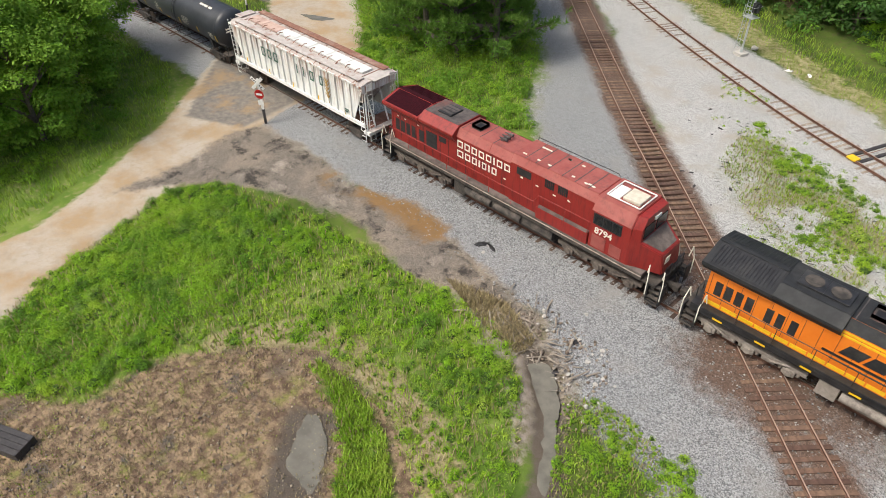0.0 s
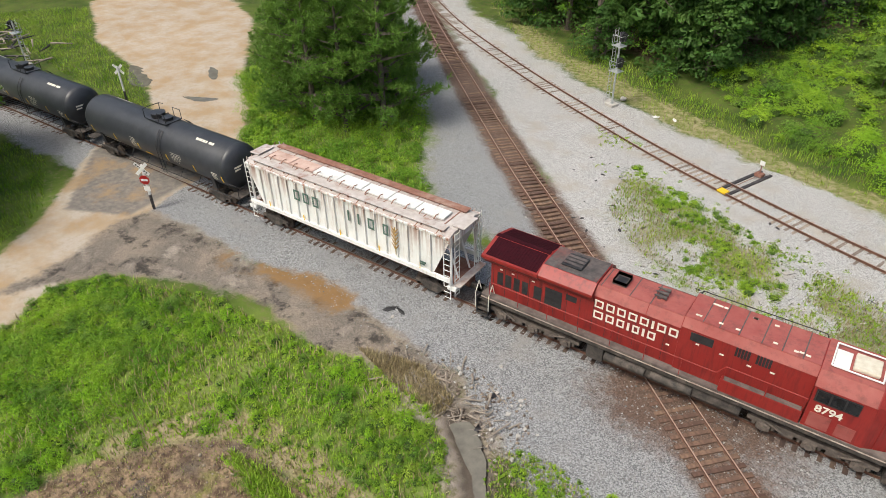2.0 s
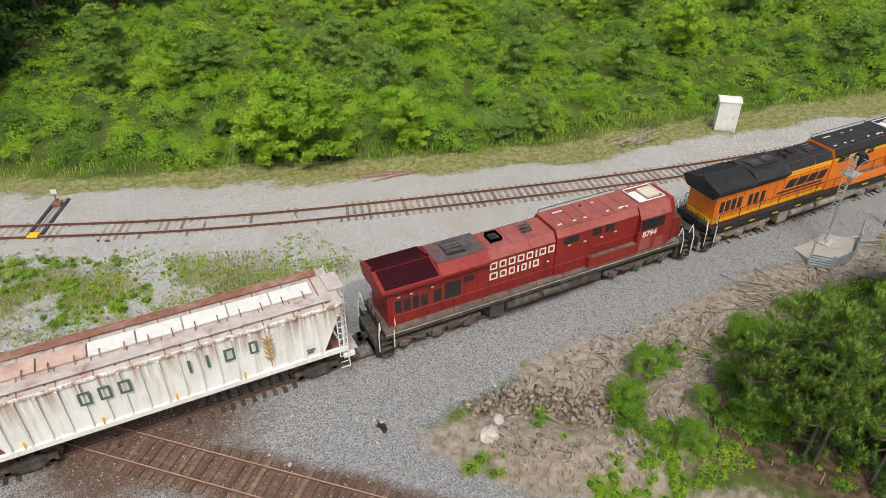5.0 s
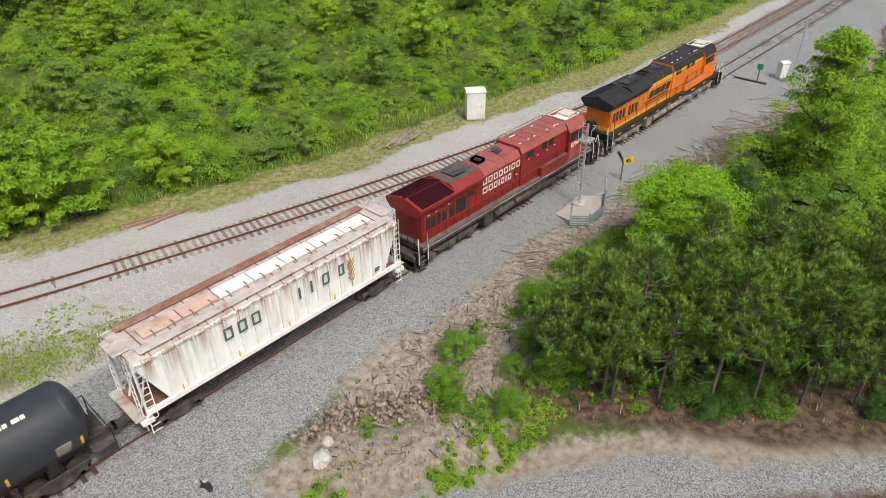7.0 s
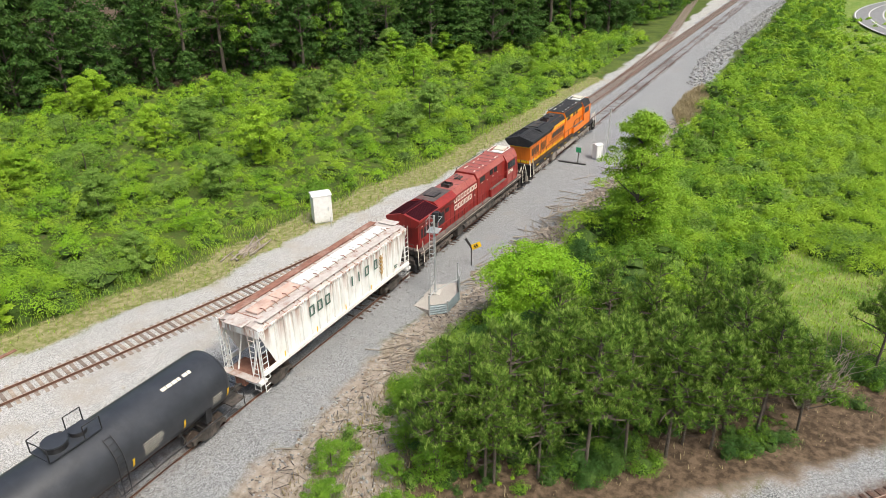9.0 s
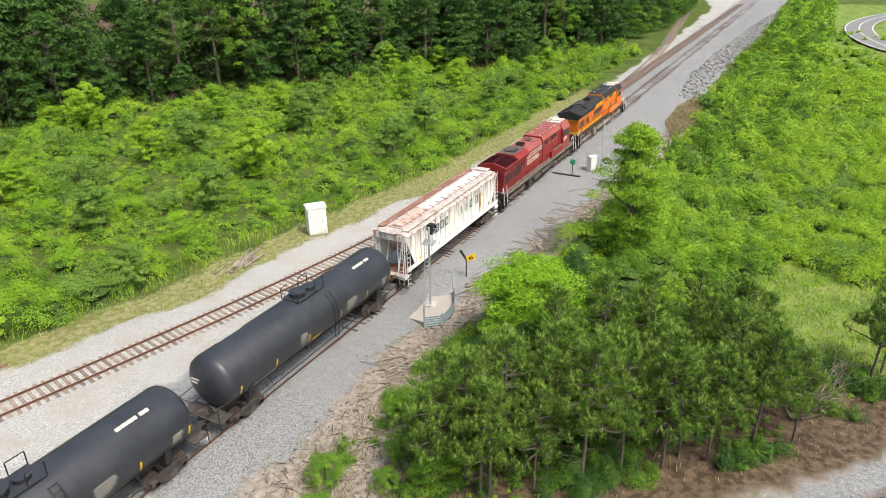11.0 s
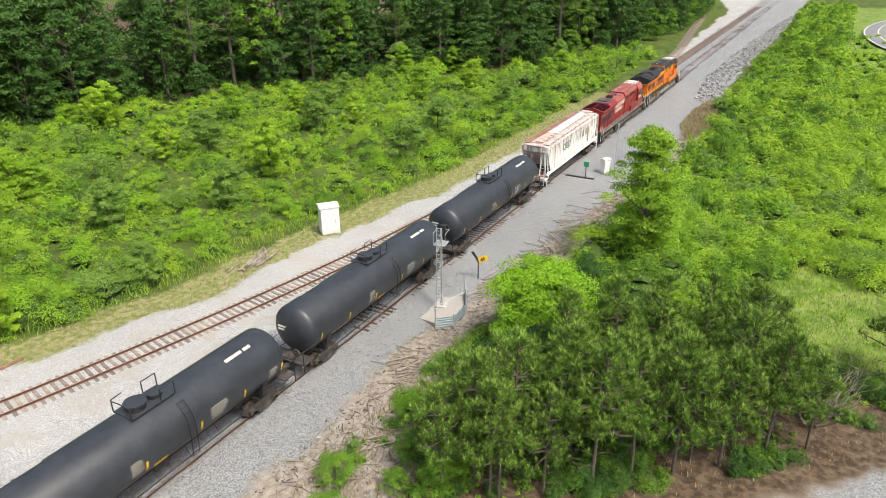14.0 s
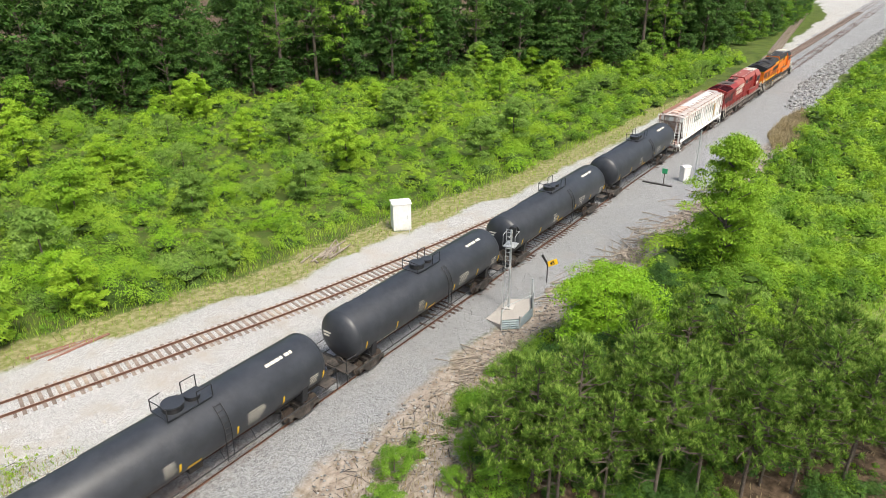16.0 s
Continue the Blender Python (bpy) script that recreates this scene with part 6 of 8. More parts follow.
MIXED = ("broad_mid", "shrub", "lime", "olive", "shrub", "broad", "shrub", "lime", "olive", "shrub", "bright", "broad_mid")
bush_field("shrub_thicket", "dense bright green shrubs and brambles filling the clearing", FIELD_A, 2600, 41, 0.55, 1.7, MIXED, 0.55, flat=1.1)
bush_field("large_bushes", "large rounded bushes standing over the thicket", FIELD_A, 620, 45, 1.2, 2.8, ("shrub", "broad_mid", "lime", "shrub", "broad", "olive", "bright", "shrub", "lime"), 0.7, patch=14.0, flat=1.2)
bush_field("low_scrub", "low bright scrub and brambles between the shrubs", FIELD_A, 9000, 43, 0.35, 0.9, ("shrub", "olive", "broad_mid", "lime", "shrub"), 0.42, flat=0.8, cored=False)
FIELD_B = plan((33, 17.3), (42, 17), (50, 15.6), (60, 14.8), (80, 14.2), (110, 13.4), (160, 12.6), (240, 11.8), (330, 11), (330, -4), (200, -4), (130, -2), (100, 0), (70, 1), (52, 2), (44, 8), (38, 13))
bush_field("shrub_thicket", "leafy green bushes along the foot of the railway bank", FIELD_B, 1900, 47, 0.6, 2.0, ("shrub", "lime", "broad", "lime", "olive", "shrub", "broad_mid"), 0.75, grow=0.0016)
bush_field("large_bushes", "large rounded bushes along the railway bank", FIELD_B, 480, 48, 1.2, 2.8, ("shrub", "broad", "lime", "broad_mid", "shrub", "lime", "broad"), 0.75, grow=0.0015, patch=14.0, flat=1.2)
FIELD_C = plan((44, 2), (52, 2), (70, 1), (100, 0), (130, -2), (200, -4), (230, -4), (230, -50), (120, -45), (60, -25), (46, -9))
bush_field("meadow_shrubs", "light green meadow shrubs in drifts", FIELD_C, 2000, 53, 0.4, 1.8, ("shrub", "lime", "broad_mid", "lime", "shrub"), 0.8, grow=0.0016, thin=16.0)
bush_field("meadow_growth", "low meadow growth and tall grass", FIELD_C, 5200, 54, 0.25, 0.55, ("grass", "lime", "grass"), 0.5, flat=0.7, cored=False)
bush_field("shrub_thicket", "light green bushes filling the low field", [(58, -9), (60, -1), (72, 3), (100, 2), (160, 0), (160, -15), (95, -14), (62, -13)], 1500, 144, 0.6, 2.1, ("lime", "shrub", "lime", "olive", "lime"), 0.72)
bush_field("shrub_thicket", "dense leafy bushes between the bank and the pines", plan((36, 15.5), (41, 16.4), (50, 15.2), (62, 14.4), (76, 13.8), (76, 2), (60, -1), (48, 1.5), (41, 5), (38, 10)), 800, 151, 0.6, 1.9, ("shrub", "broad_mid", "lime", "broad", "olive", "shrub", "broad"), 0.7, grow=0.0014)
bush_field("pine_edge_bushes", "dark leafy bushes and vines at the foot of the pines", [(23.2, 13.6), (21.8, 11.4), (23.6, 8.6), (25.8, 6.0), (28.2, 3.2), (31.2, -0.4), (34.6, -3.6), (38.2, -5.8), (42.6, -8.4), (44.6, -6.4), (40.4, -2.6), (36.4, 0.6), (32.6, 4.4), (29.4, 8.2), (26.4, 11.6), (25.0, 14.4)], 1300, 152, 0.3, 1.0, ("broad_dark", "broad_dark", "broad", "broad_dark"), 0.55, 0.03, 0.0004, ("grey",), 5.0, 1.4, 3.0)
WOOD_EDGE = [(x + 1.5, y - 3.5) for x, y in WOOD_LINE] + [(x + 4.0, y + 24.0) for x, y in WOOD_LINE[::-1]]
shrub_cover("wood_edge", "dark leafy undergrowth at the edge of the woods", WOOD_EDGE, 7000, 57, 0.9, 2.8, 62, 0.2, ("broad_dark", "broad", "broad_dark"), ("grey", "pale"), 0.6)
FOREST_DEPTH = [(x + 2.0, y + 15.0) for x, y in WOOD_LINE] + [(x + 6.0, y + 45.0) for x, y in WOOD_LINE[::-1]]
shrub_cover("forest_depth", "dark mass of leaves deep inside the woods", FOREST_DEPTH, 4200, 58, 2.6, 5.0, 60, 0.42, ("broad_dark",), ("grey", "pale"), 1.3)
# taller saplings standing in the clearing
SAPLINGS = [leafy_tree(4.8, 1.7, 0.06, 91 + k, "young broadleaf sapling standing in the shrubs", M[("shrub", "olive", "lime")[k]], "saplings in the clearing", 64, 130, 0.1, category="sapling") for k in range(3)]
sx, sy = scatter(FIELD_A, 240, 61)
put_trees(SAPLINGS, list(zip(sx, sy))[:46] + [(9.0, 50.2), (13.5, 49.0), (11.5, 52.5), (20.5, 48.2), (31.5, 45.5)], 62, 0.75, 1.5)
sx, sy = scatter(FIELD_B, 90, 63)
put_trees([leafy_tree(4.0, 1.7, 0.1, 95 + k, "leafy bush-like tree on the railway bank", M["broad"], "bank trees", 36, 120, 0.09) for k in range(2)], list(zip(sx, sy))[:24], 64, 0.6, 1.2)


BUSHES = [leafy_tree(2.7, 2.0, 0.02, 110 + k, "rounded leafy bush standing out of the scrub", M[m], "bushes in the clearing", 30, 110, 0.075, category="bush") for k, m in enumerate(("bright", "shrub", "olive", "lime"))]
sx, sy = scatter(FIELD_A, 150, 67)
ux, uy = scatter(FIELD_B, 60, 68)
put_trees(BUSHES, list(zip(sx, sy))[:34] + list(zip(ux, uy))[:18], 69, 0.6, 1.35)


# weeds near the drone: mounds, verges, strips
def grass_blades(name, label, poly, n, seed, tall, material, avoid=("grey", "pale", "road", "apron", "mud"), limit=0.35, patch=None):
    x, y = scatter(poly, n, seed, avoid, limit)
    if patch:
        keep = field(patch, x, y) > np.random.default_rng(seed).uniform(0.15, 0.7, len(x))
        x, y = x[keep], y[keep]
    g = np.random.default_rng(seed + 2)
    k = len(x)
    base = np.stack([x, y, field("Z", x, y) - 0.03], 1)
    h = tall * g.uniform(0.45, 1.2, k) * (0.6 + 0.8 * fbm(x, y, 2.5, seed))
    a = g.uniform(0, 6.283, k)
    lean = np.stack([np.cos(a), np.sin(a), np.zeros(k)], 1) * (h * g.uniform(0.1, 0.7, k))[:, None]
    w = np.stack([-np.sin(a), np.cos(a), np.zeros(k)], 1) * (0.015 + 0.018 * g.random(k))[:, None]
    tip = base + lean + np.stack([np.zeros(k), np.zeros(k), h], 1)
    mid = base + lean * 0.35 + np.stack([np.zeros(k), np.zeros(k), h * 0.6], 1)
    q = np.concatenate([np.stack([base - w, base + w, mid + w * 0.8, mid - w * 0.8], 1), np.stack([mid - w * 0.8, mid + w * 0.8, tip + w * 0.1, tip - w * 0.1], 1)])
    tagged(new(name, faces_mesh(name, q, M[material])), label, "grass", kind="stuff")


MOUND = plan((-34.5, -8), (-33.2, 0.7), (-35, 5.9), (-36.8, 12.1), (-34.6, 15.2), (-29.3, 16.6), (-25.0, 17.0), (-20.3, 17.6), (-17.3, 18.6), (-13.5, 17.5), (-10.8, 15.4), (-8.4, 12), (-6.8, 9), (-10, 6), (-14, 2), (-22, -8))
shrub_cover("weed_mound", "lush green weeds and brambles on the low mound", plan((-34, 2), (-35.6, 11), (-33, 14.4), (-27, 15.6), (-24.5, 12.5), (-25.5, 8), (-27, 3), (-29, -2)), 1300, 71, 0.2, 0.7, 90, 0.052, ("broad", "bright", "shrub", "broad_mid"), ("grey", "road", "mud"), 0.45, 4.0)
shrub_cover("weed_cover", "low green weeds beside the ditch", MOUND, 3000, 73, 0.1, 0.34, 40, 0.048, ("grass", "lime", "grass", "bright"), ("grey", "pale", "road", "apron", "mud"), 0.4, 3.0)
shrub_cover("weed_cover", "low green weeds beside the ditch", plan((-9.6, 17.0), (-7.4, 17.8), (-5.0, 17.3), (-3.0, 16.2), (-1.8, 14.5), (-4, 12), (-7.0, 12.5), (-8.8, 14.8)), 500, 75, 0.05, 0.2, 50, 0.03, ("shrub", "broad", "grass"), ("road",), 0.4, 3.0)
shrub_cover("weed_cover", "low green weeds beside the ditch", plan((-19.3, 10.3), (-16.4, 10.6), (-13.6, 9.8), (-11.4, 8.3), (-11.3, 6.0), (-13.1, 6.6), (-14.5, 8.3), (-16.5, 9.3)), 330, 77, 0.08, 0.25, 40, 0.04, ("grass", "shrub"), ("road",), 0.4, 3.0)
bush_field("weed_mound", "leafy weeds and young brambles in clumps on the mound", MOUND, 2400, 161, 0.14, 0.7, ("bright", "broad_mid", "shrub", "lime", "grass", "olive", "broad"), 0.6, 0.014, 0.0006, ("grey", "pale", "road", "apron", "mud"), 4.0, 0.9)
grass_blades("tall_grass", "fresh green grass on the mound", MOUND, 40000, 81, 0.3, "grass", limit=0.55)
grass_blades("dry_stems", "dry stems standing in the mound grass", MOUND, 12000, 82, 0.5, "straw")
grass_blades("tall_grass", "fresh green grass round the mown bowl", plan((-19.3, 10.3), (-16.4, 10.6), (-13.6, 9.8), (-11.4, 8.3), (-11.3, 6.0), (-13.1, 6.6), (-14.5, 8.3), (-16.5, 9.3)), 9000, 83, 0.42, "grass", ("road",))
grass_blades("dry_grass", "dry straw and cut grass lying in the bowl", plan((-30, -12), (-27.5, -0.6), (-24.7, 2.0), (-24.8, 4.2), (-23.0, 8.0), (-21.5, 10.8), (-18.6, 12.8), (-14.8, 12.4), (-11.4, 11.2), (-9.2, 9.8), (-9, 6.5), (-12, 2), (-14, -12)), 46000, 85, 0.14, "straw", ("grey",), 0.5)
grass_blades("dead_tangle", "dead brown stems on the eroded ditch bank", plan((-18.5, 18.4), (-15.0, 19.2), (-12.6, 18.4), (-12.6, 17.2), (-15, 17.4)), 7000, 84, 0.4, "straw", ("road",), 0.9)
grass_blades("short_grass", "sparse green grass in the muddy bowl", plan((-30, -12), (-27.5, -0.6), (-24.7, 2.0), (-24.8, 4.2), (-23.0, 8.0), (-21.5, 10.8), (-18.6, 12.8), (-16, 9), (-17, 4), (-20, -4)), 6000, 86, 0.12, "grass", ("grey",), 0.5)
bush_field("ditch_weeds", "low leafy weeds between the ditch and the stone", plan((-9.6, 17.4), (-7.0, 18.2), (-4.6, 17.8), (-2.6, 16.6), (-1.4, 14.3), (-4, 10), (-6.6, 11.5), (-8.4, 14.8)), 420, 154, 0.1, 0.42, ("shrub", "bright", "lime", "broad_mid"), 0.55, 0.014, 0.0006, ("road",), 2.5, 0.8, 2.2)
grass_blades("tall_grass", "thin grass between the ditch and the stone", plan((-9.4, 16.8), (-7.4, 17.6), (-5.0, 17.1), (-3.0, 16.0), (-1.8, 14.3), (-4, 10), (-6.6, 11.5), (-8.4, 14.8)), 4500, 88, 0.22, "grass", ("road",), 0.9)
grass_blades("dry_stems", "dead stems between the ditch and the stone", plan((-9.4, 16.8), (-7.4, 17.6), (-5.0, 17.1), (-3.0, 16.0), (-1.8, 14.3), (-4, 10), (-6.6, 11.5), (-8.4, 14.8)), 3500, 92, 0.2, "straw", ("road",), 0.9)
STRIP = plan((-14.5, 45.0), (-7.2, 41.8), (-1.1, 39.4), (3.4, 37.4), (9.0, 34.8), (12, 32), (6, 30.8), (1.7, 31.6), (-5.9, 32.6), (-10.3, 35.0), (-14, 39))
grass_blades("weed_strip", "patchy weeds growing in the pale gravel", STRIP, 26000, 87, 0.24, "grass", ("grey",), 0.6, "weedy")
grass_blades("dry_weeds", "dry yellowed weeds in the pale gravel", STRIP, 24000, 187, 0.22, "straw", ("grey",), 0.6, "weedy")
cx, cy = np.array([(-13.2, 43.5), (-10.5, 42.2), (-8.2, 41.2), (-2.0, 39.2), (0.5, 36.8), (3.0, 35.2), (6.4, 34.2), (8.2, 33.4), (-4.5, 35.2), (-0.8, 33.6), (3.8, 33.0), (-6.5, 33.6), (7.0, 36.4), (-17.3, 48.6)]).T * K
g = np.random.default_rng(3)
px, py = np.repeat(cx, 40) + g.normal(0, 1.3, 560), np.repeat(cy, 40) + g.normal(0, 0.75, 560)
bush_field("weed_strip", "bushier weeds in the gravel strip", plan((-14.5, 45.4), (-10, 43.2), (-1.1, 39.2), (3.4, 37.6), (7.2, 35.2), (6, 33.4), (1.7, 34.6), (-5.9, 33.6), (-8.5, 37.5)), 650, 143, 0.14, 0.6, ("shrub", "olive", "lime", "grass"), 0.7, 0.02, 0.0006, ("grey",), 3.0, 0.6, 5.0)
tagged(new("weed_tufts", faces_mesh("weed_tufts", clump_quads(np.stack([px, py, np.full(560, 0.04)], 1), g.uniform(0.06, 0.3, 560), 34, 0.042, 0.7), M["grass"])), "green weed tufts in the pale gravel", "weeds", kind="stuff")
VERGE = plan((-48, 79), (-30, 66.5), (-20, 60.8), (-8, 55), (4, 50.4), (15, 46.8), (24, 43.8), (34, 42.2), (46, 40.8), (62, 38), (90, 36.5), (125, 36), (125, 32.4), (60, 33.4), (32, 37), (12, 42.6), (-8, 50.5), (-36, 66))
grass_blades("verge_grass", "half-dry grass along the siding verge", VERGE, 36000, 89, 0.4, "grass", ("pale", "grey"), 0.45)
grass_blades("dry_grass", "half-dry straw along the siding verge", VERGE, 34000, 90, 0.35, "straw", ("pale", "grey"), 0.45)
LEFT_V = plan((-70, -10), (-40, -10), (-40, 3), (-43.5, 12), (-46.5, 17), (-53, 21), (-66, 20.6), (-80, 20))
grass_blades("tall_grass", "green grass left of the dirt road", LEFT_V, 42000, 91, 0.4, "grass", ("grey", "road"), 0.6)
shrub_cover("roadside_weeds", "dark leafy weeds left of the dirt road", plan((-60, -6), (-43, -4), (-43, 4), (-45.5, 10), (-48, 15), (-60, 18), (-75, 16)), 1300, 93, 0.25, 0.8, 60, 0.09, ("broad", "broad_mid", "shrub"), ("grey", "road"))
MID = plan((-52, 36), (-47, 32.6), (-36, 31), (-28, 30.5), (-25, 34), (-27, 40), (-33, 46), (-42, 54), (-50, 56), (-55, 46))
shrub_cover("understorey", "leafy bushes under the tall pines", MID, 1500, 95, 0.4, 1.3, 80, 0.09, ("broad_mid", "shrub", "broad"), ("grey", "pale", "road"))
grass_blades("tall_grass", "grass round the pines at the level crossing", MID, 22000, 97, 0.45, "grass", ("grey", "pale", "road"))
BANK = plan((14, 18), (20, 19), (30, 18.4), (36, 17.4), (40, 14), (33, 14), (26, 14.5), (22, 11), (17, 12), (8, 14), (5, 15.5), (10, 17))
bush_field("bank_weeds", "scrubby weeds on the bank of debris", BANK, 260, 99, 0.2, 0.75, ("shrub", "broad", "olive"), 0.6, 0.03, 0.0006, ("grey",), 4.0, 0.8, 6.0)
bush_field("bank_scrub", "olive and green scrub growing over the debris bank", [(17.6, 17.4), (21.0, 18.8), (25.0, 18.8), (30.0, 18.8), (35.5, 18.6), (37.0, 16.6), (29.0, 14.6), (25.0, 12.4), (20.5, 12.2), (17.8, 14.4)], 420, 153, 0.25, 0.95, ("olive", "broad", "broad_mid", "shrub", "broad"), 0.62, 0.02, 0.0006, ("grey",), 4.0, 1.0, 3.5)
bank_bush = leafy_tree(2.0, 1.25, 0.05, 140, "green leafy bush on the bank of debris", M["broad_mid"], "bushes on the bank", 40, 170, 0.045, category="bush")
put_trees([bank_bush], [(20.6, 18.0), (21.6, 15.0), (18.4, 16.9), (24.0, 15.6), (26.6, 17.0), (23.0, 13.0), (28.4, 16.6), (19.4, 13.4), (31.4, 17.0)], 141, 0.6, 1.15)
bush_field("bank_weeds", "fresh low weeds at the edge of the gravel", plan((12, 12.6), (15.5, 14.4), (20, 13), (21, 11), (16, 11)), 150, 142, 0.15, 0.5, ("lime", "shrub"), 0.6, 0.02, 0.0006, ("grey",), 3.0, 0.7)
grass_blades("bank_grass", "dry grass on the bank of debris", BANK, 6000, 101, 0.4, "straw", ("grey",), 0.5)
PINE_FLOOR = plan((20, 11), (28, 1), (36, -7), (50, -12), (56, -6), (44, 2), (38, 9), (30, 14))
grass_blades("pine_floor_grass", "dry grass and seedlings under the pines", PINE_FLOOR, 5000, 103, 0.25, "straw", ("grey",), 0.5)
shrub_cover("pine_floor_weeds", "green seedlings at the edge of the pines", plan((20, 11.5), (28, 2), (36, -5.5), (47, -10), (47, -6), (38, 0), (30, 7), (23, 13.5)), 620, 105, 0.12, 0.55, 60, 0.06, ("broad", "shrub"), ("grey",), 0.45)
grass_blades("meadow_grass", "yellow-green meadow grass beside the pines", [(41, 2), (46, 4), (58, 2), (70, 0), (84, -4), (80, -16), (60, -14), (48, -10), (43, -6), (40, -2)], 26000, 108, 0.3, "grass", ("grey",), 0.5)
grass_blades("dry_stems", "dry stems in the meadow grass", [(41, 2), (46, 4), (58, 2), (70, 0), (84, -4), (80, -16), (60, -14), (48, -10), (43, -6), (40, -2)], 5000, 109, 0.32, "straw", ("grey",), 0.5)
CLEARING_EDGE = plan((-30, 69), (-19, 63.5), (-8, 58), (4, 53), (15, 49.2), (24, 46.4), (36, 44.6), (50, 42), (68, 39), (90, 37.4), (90, 35.4), (62, 37), (46, 39.8), (34, 41.4), (15, 46), (-8, 54.4), (-20, 60), (-30, 65.5))
grass_blades("clearing_grass", "rank green grass along the edge of the clearing", CLEARING_EDGE, 60000, 110, 0.6, "grass", ("pale", "grey"), 0.4)
grass_blades("dead_tangle", "dead brown weeds at the foot of the bank", [(96, 15.0), (104, 17.6), (116, 17.8), (124, 16.6), (122, 14.4), (104, 13.6)], 9000, 111, 0.8, "straw", (), 1.1)
YARD = plan((-78, 42), (-66, 39.5), (-64, 44), (-76, 50), (-90, 50), (-100, 38), (-70, 32.5), (-56, 31.5), (-54, 32.5))
grass_blades("tall_grass", "grass beside the sandy yard", YARD, 24000, 107, 0.4, "grass", ("grey", "road"))

# ---- trackside things ----
def thing(name, label, category, group=""):
    return tagged(new(name), label, category, group)


def at_ground(ob, x, y, rz=0.0, dz=0.0):
    ob.matrix_basis = pose(x, y, height(x, y) + dz, 0, 0, rz)
    return ob


def crossing_sign(name="level_crossing_sign", stop=True):
    top = thing(name, "white crossbuck on a post with red stop sign" if stop else "white crossbuck sign on a dark post", "road sign")
    part("post", shape(box, -0.07, 0.07, -0.07, 0.07, -0.3, 3.6, 0.01), M["white_paint"], top)
    part("post_base", shape(box, -0.075, 0.075, -0.075, 0.075, -0.3, 1.2), M["dark_wood"], top)
    for s in (-1, 1):
        b = part("crossbuck_blade", boxes((-0.62, 0.62, -0.012 + 0.014 * s, 0.012 + 0.014 * s, -0.115, 0.115), bevel=0.004), M["white_paint"], top)
        b.matrix_basis = pose(0, -0.1, 3.3, 0, 45 * s, 0)
        for k in range(6):
            t = part("word_bar", boxes((-0.5 + 0.17 * k, -0.4 + 0.17 * k, -0.004, 0.004, -0.06, 0.06)), M["black"], b)
            t.location = (0, -0.016, 0)
    if stop:
        bm = bmesh.new()
        ring = [bm.verts.new((0.38 * math.cos(a), 0, 0.38 * math.sin(a))) for a in [math.pi / 8 + k * math.pi / 4 for k in range(8)]]
        f = bm.faces.new(ring)
        bmesh.ops.solidify(bm, geom=[f], thickness=0.02)
        plate = part("stop_plate", bm, M["sign_red"], top, "red octagonal plate")
        plate.location = (0, -0.13, 2.45)
        bar = part("word_bar", boxes((-0.24, 0.24, -0.012, 0.0, -0.08, 0.08)), M["white_paint"], plate)
        bar.location = (0, -0.015, 0)
        part("notice_plate", boxes((-0.22, 0.22, -0.12, -0.1, 1.55, 1.95)), M["white_paint"], top)
    return top


at_ground(crossing_sign(), -41.1, 22.0, 30)
at_ground(crossing_sign(stop=False), -60.3, 32.8, 210)


def signal_mast(tall, heads, label, offset=0.0):
    top = thing("signal_mast", label, "railway signal")
    part("foundation", boxes((-0.45, 0.45, -0.45, 0.45, -0.4, 0.25), bevel=0.03), M["rock"], top)
    part("mast", shape(rod, (0, 0, 0.2), (0, 0, tall), 0.085, 10), M["galv"], top, smooth=True)
    part("base_flange", shape(rod, (0, 0, 0.25), (0, 0, 0.6), 0.16, 10, 0.1), M["galv"], top)
    lad = bmesh.new()
    for y in (-0.2, 0.2):
        rod(lad, (-0.62, y, 0.4), (-0.5, y, tall + 0.25), 0.028, 5)
    for z in np.arange(0.6, tall + 0.2, 0.31):
        rod(lad, (-0.6 + 0.1 * z / tall, -0.2, z), (-0.6 + 0.1 * z / tall, 0.2, z), 0.02, 5)
    for z in (1.2, tall * 0.55, tall - 0.4):
        rod(lad, (0, 0, z), (-0.55, 0, z), 0.03, 5)
    part("ladder", lad, M["galv"], top, "galvanised ladder")
    for k in range(heads):
        z = tall - 0.25 - 2.3 * k
        part("platform", boxes((-0.5, 0.5, -0.45, 0.45, z - 0.95, z - 0.9)), M["galv"], top)
        part("cage_rail", shape(chain, [(-0.5, -0.45, z - 0.9), (-0.5, -0.45, z), (0.5, -0.45, z), (0.5, 0.45, z), (-0.5, 0.45, z), (-0.5, 0.45, z - 0.9)], 0.022), M["galv"], top)
        head = part("signal_head", shape(rod, (0.32 + offset, 0, z - 0.1), (0.42 + offset, 0, z - 0.1), 0.42, 20), M["black"], top, "black round signal background")
        part("lamp_case", boxes((0.05 + offset, 0.34 + offset, -0.2, 0.2, z - 0.5, z + 0.3), bevel=0.03), M["black"], head)
        for j in range(3):
            part("lens_hood", shape(rod, (0.42 + offset, 0, z + 0.12 - 0.24 * j), (0.62 + offset, 0, z + 0.12 - 0.24 * j), 0.1, 10), M["black"], head)
    return top


